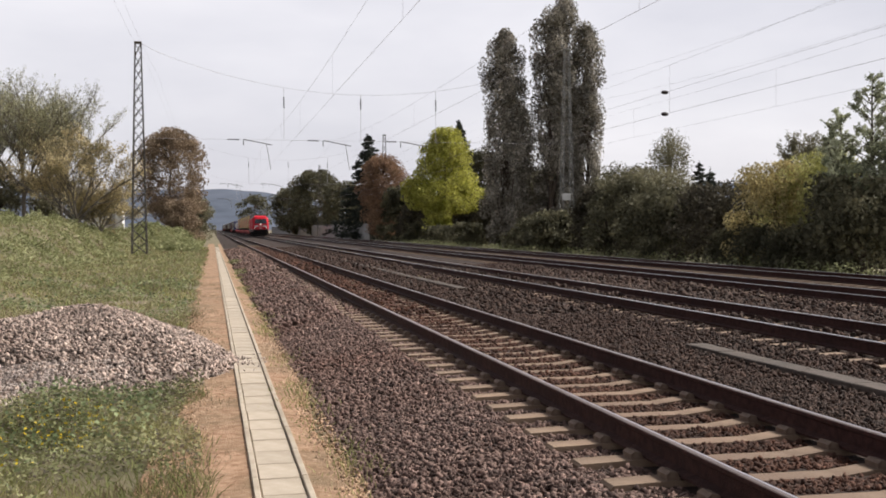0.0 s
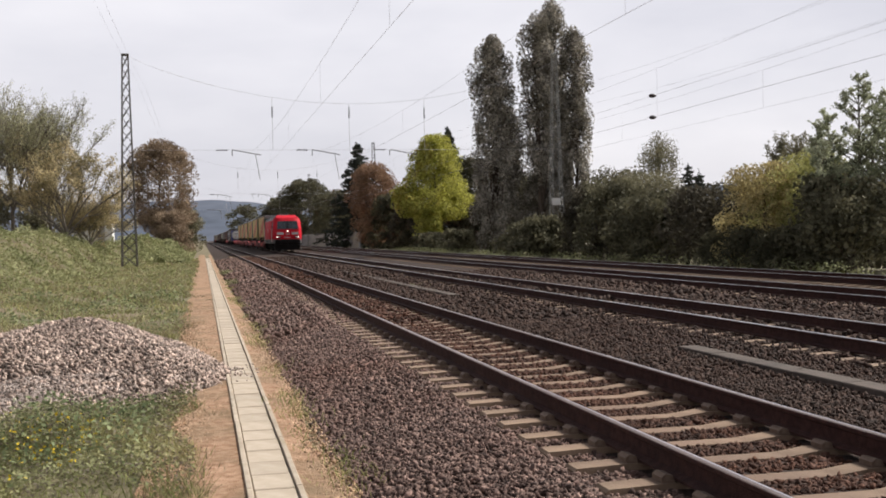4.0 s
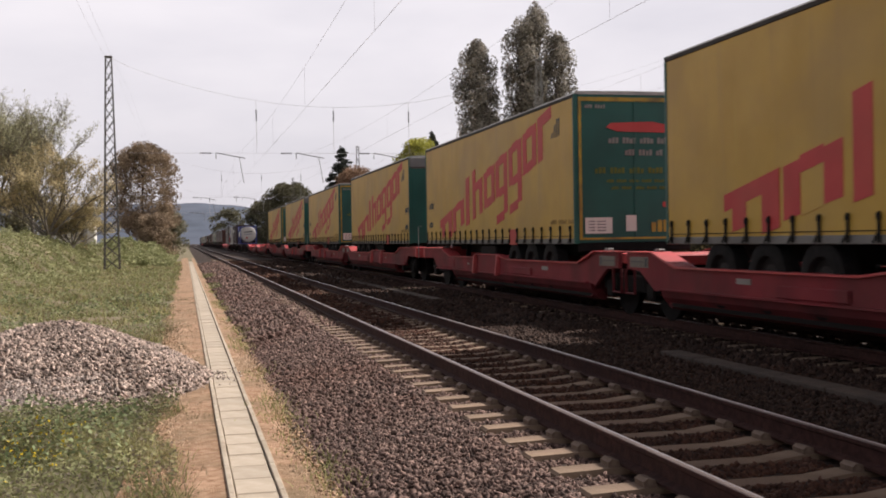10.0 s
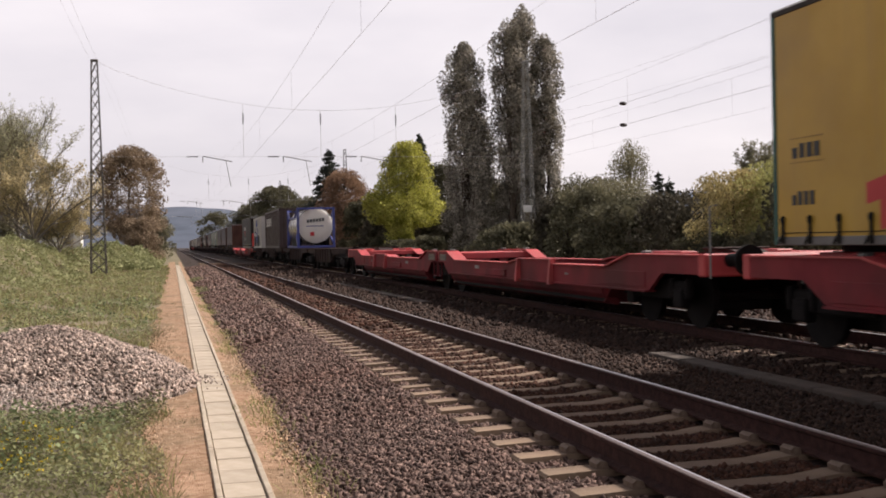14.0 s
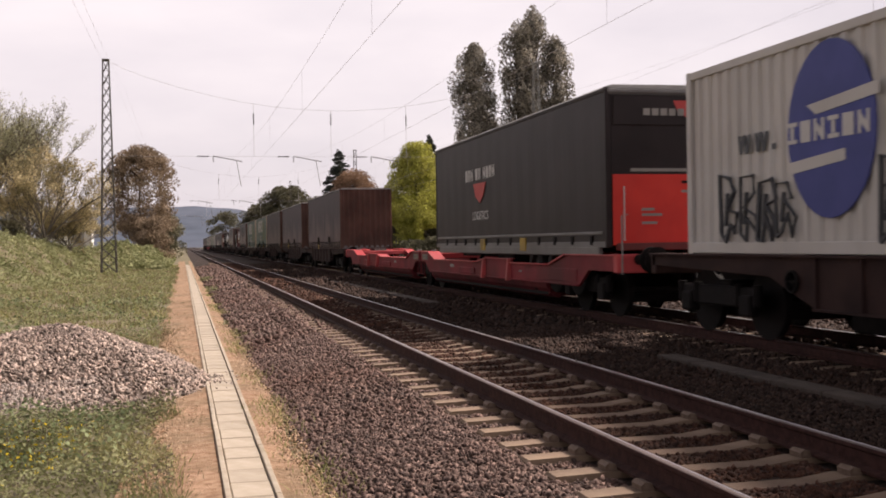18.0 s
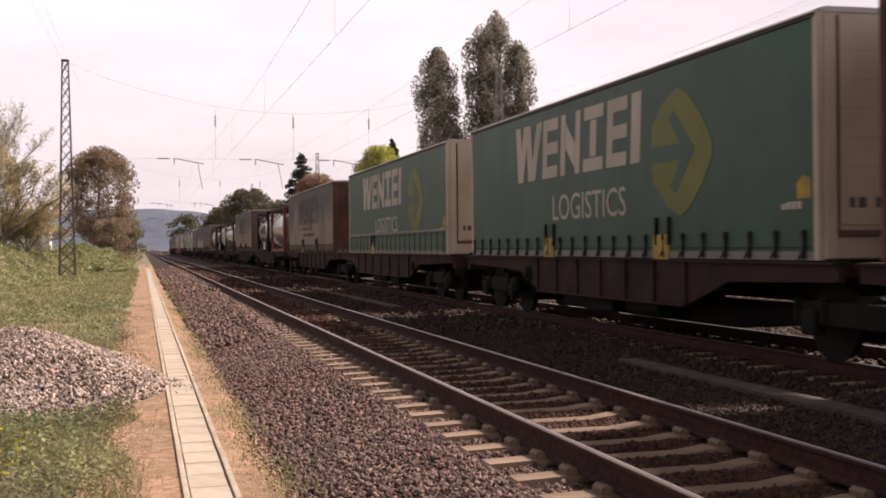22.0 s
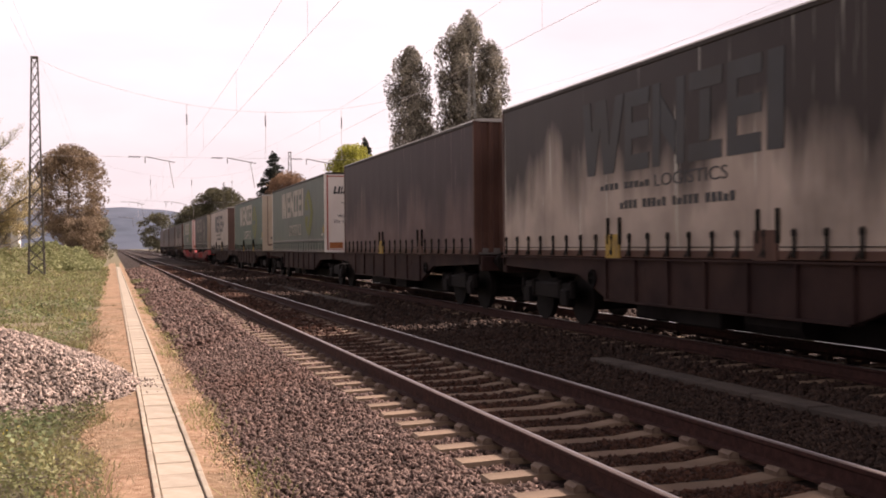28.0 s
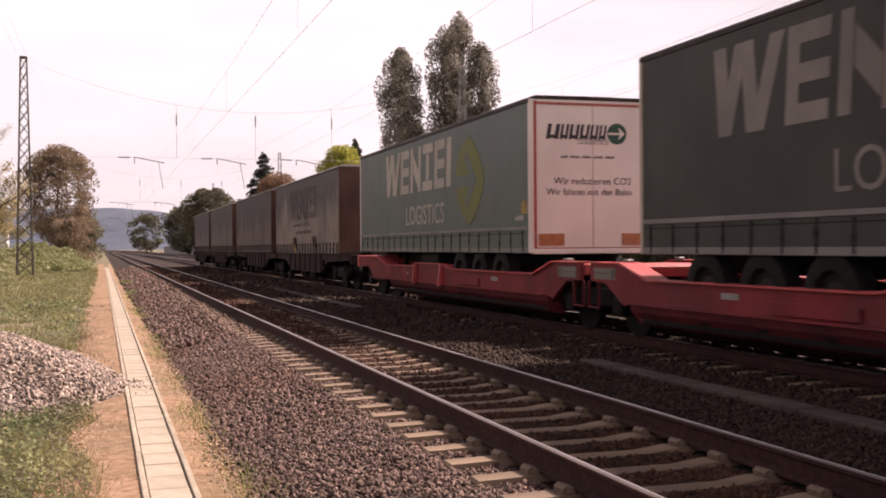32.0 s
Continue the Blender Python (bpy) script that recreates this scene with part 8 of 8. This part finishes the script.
def meadow():
    edge = lambda y: -0.28 - 0.3 * np.sin(y * 1.3) - 0.25 * np.sin(y * 0.37 + 1)

    def field(n, x0, x1, y0, y1, lo, hi, m, name, label, w=0.003, patch=0.0):
        x, y = rng.uniform(x0, x1, n), y0 + (y1 - y0) * rng.uniform(0, 1, n) ** 1.4
        keep = clear_of_pile(x, y) & (x < edge(y)) & (np.sin(x * 2.1 + 0.7 * y) + np.sin(y * 1.9 - x * 0.6) + rng.normal(size=n) * 0.6 > patch)
        x, y = x[keep], y[keep]
        h = rng.uniform(lo, hi, len(x)) * (0.5 + 0.6 * np.sin(x * 1.7 + y * 0.6) ** 2)
        tagged(new(name, blades(name, x, y, land(x, y), h, w * (1 + y / 12) * rng.uniform(0.7, 1.4, len(x)), m, 0.55)), label, "grass", kind="stuff")

    def weeds(n, x0, x1, y0, y1, lo, hi, size, m, name, label, patch=0.0, mound=0.0, banked=False):
        x, y = rng.uniform(x0, x1, n), y0 + (y1 - y0) * rng.uniform(0, 1, n) ** 1.3
        keep = clear_of_pile(x, y) & (x < edge(y)) & (np.sin(x * 1.3 - 0.5 * y + 2) + np.sin(y * 0.8 + x * 1.6) + rng.normal(size=n) * 0.5 > patch)
        x, y = x[keep], y[keep]
        if banked:
            on = x < toe(y) + 0.4 * np.sin(y * 0.7)
            x, y = x[on], y[on]
        top = mound * (np.sin(x * 1.9 + y * 0.4) * np.sin(y * 0.9 - x * 0.7)) ** 2
        z = land(x, y) + rng.uniform(lo, hi, len(x)) + top * rng.uniform(0.3, 1.0, len(x))
        v, f = leaves(np.stack([x, y, z], 1), size * (1 + y / 40), 0.7)
        tagged(new(name, raw_mesh(name, v, f, m)), label, "weeds", kind="stuff")

    field(26000, -3.6, 0.0, 5.0, 12.5, 0.05, 0.24, L_GRASS, "grass", "rough green grass on the verge", 0.0024, -0.6)
    field(22000, -3.6, 0.0, 5.0, 12.5, 0.05, 0.24, L_STRAW, "dry_grass", "dry straw-coloured grass stalks", 0.002, -0.6)
    weeds(30000, -3.6, -0.1, 5.0, 12.5, 0.0, 0.12, 0.018, L_WEED, "weeds", "low broad-leaved green weeds", -0.3, 0.24)
    weeds(16000, -3.6, -0.1, 5.0, 12.5, 0.0, 0.12, 0.017, L_GREYWEED, "dry_weeds", "dry greyish weed stalks", -0.3, 0.2)
    weeds(6500, -3.4, -0.5, 5.5, 12.0, 0.02, 0.3, 0.024, L_BLUEWEED, "tall_weeds", "dark blue-green leafy weeds", 0.35, 0.16)
    weeds(5000, -6, -0.6, 18, 40, 0.02, 0.3, 0.03, L_BLUEWEED, "tall_weeds", "dark blue-green leafy weeds", 0.5, 0.3)
    field(36000, -5.5, -0.2, 5.5, 20, 0.02, 0.09, L_GRASS, "short_grass", "short patchy grass on the verge", 0.0028, -9)
    field(40000, -5.5, -0.2, 5.5, 22, 0.04, 0.2, L_GRASS, "grass", "rough green grass on the verge", 0.0025, -0.5)
    field(36000, -5.5, -0.2, 5.5, 24, 0.06, 0.26, L_STRAW, "dry_grass", "dry straw-coloured grass stalks", 0.0022, -0.2)
    weeds(34000, -5.5, -0.3, 6, 20, 0.0, 0.16, 0.022, L_WEED, "weeds", "low broad-leaved green weeds", -0.1)
    weeds(12000, -5.5, -0.3, 6, 22, 0.05, 0.22, 0.016, L_GREYWEED, "dry_weeds", "dry greyish weed stalks", 0.3)
    weeds(700, -2.7, -1.0, 8.0, 10.8, 0.16, 0.27, 0.016, L_FLOWER, "flowers", "small yellow flowers among the grass", 0.2)
    weeds(160, -3.0, -0.6, 6.5, 11.5, 0.12, 0.24, 0.014, L_FLOWER, "flowers", "scattered small yellow flowers")
    field(52000, -12, -0.3, 18, 110, 0.06, 0.24, L_GRASS, "grass", "rough green grass on the bank", 0.0032, -0.6)
    field(40000, -12, -0.3, 18, 100, 0.08, 0.28, L_STRAW, "dry_grass", "dry straw-coloured grass on the bank", 0.003, -0.3)
    weeds(34000, -9, -0.4, 18, 90, 0.0, 0.14, 0.024, L_BRAMBLE, "weeds", "low pale green weeds on the verge", -0.6, 0.12)
    weeds(80000, -14, -1.0, 22, 112, 0.0, 0.2, 0.036, L_BRAMBLE, "brambles", "pale green bramble mounds on the bank", -1.1, 0.55, True)
    weeds(26000, -6, -1.0, 90, 170, 0.0, 0.35, 0.045, L_BRAMBLE, "brambles", "pale green bramble mounds beside the line", -1.5, 0.4)
    # tufts between the grit and the ballast, and weeds along the far edge of the line
    n = 5000
    y = 6 + 40 * rng.uniform(0, 1, n) ** 1.2
    x = 1.02 + 0.13 * rng.normal(size=n) + 0.1 * np.sin(y * 0.9)
    k = np.sin(y * 1.7) + np.sin(y * 0.6 + 1) + 0.5 * rng.normal(size=n) > 0.4
    tagged(new("grass_tufts", blades("grass_tufts", x[k], y[k], np.full(k.sum(), -0.42), rng.uniform(0.03, 0.12, k.sum()), np.full(k.sum(), 0.004), L_GRASS, 0.6)), "thin grass tufts at the ballast edge", "grass", kind="stuff")
    for side, x0, x1, n in (("left", -0.5, 0.25, 5200), ("right", 0.72, 1.1, 2200)):
        x, y = rng.uniform(x0, x1, n), 4.5 + 34 * rng.uniform(0, 1, n) ** 1.3
        k = np.sin(x * 5 + y * 1.1) + np.sin(y * 2.3 - x * 3) + 0.7 * rng.normal(size=n) > 0.7
        tagged(new("grit_grass", blades("grit_grass", x[k], y[k], np.full(k.sum(), -0.42), rng.uniform(0.02, 0.1, k.sum()), np.full(k.sum(), 0.004), L_STRAW if side == "left" else L_GRASS, 0.7)), "sparse short grass growing in the grit", "grass", kind="stuff")
    for cx, cy, n in ((7.0, 35.6, 260), (1.15, 58, 420), (1.05, 44, 200)):
        v, f = leaves(np.stack([cx + 0.16 * rng.normal(size=n), cy + 0.5 * rng.normal(size=n), -0.38 + 0.22 * rng.uniform(0, 1, n)], 1), 0.035, 0.8)
        tagged(new("weed_clump", raw_mesh("weed_clump", v, f, L_WEED)), "small green weeds growing in the ballast", "weeds", kind="stuff")
    n = 16000
    y = 14 + 110 * rng.uniform(0, 1, n)
    x = 21.4 + 0.5 * rng.normal(size=n) + 0.3 * np.sin(y * 0.7)
    v, f = leaves(np.stack([x, y, -0.4 + 0.5 * rng.uniform(0, 1, n) ** 1.5 * (0.4 + np.sin(y * 0.8) ** 2)], 1), 0.06, 0.8)
    tagged(new("lineside_weeds", raw_mesh("lineside_weeds", v, f, L_BRAMBLE)), "pale weeds along the far edge of the line", "weeds", kind="stuff")


meadow()


def motions():
    """The train rolls by; every wagon and load keeps its place in it."""
    for ob, s in MOVING:
        walk(ob, [(t, pose(TX, s - travelled(t), 0)) for t in (0, 4, 8, 12, 16, 20, 24, 28, 32)])


motions()
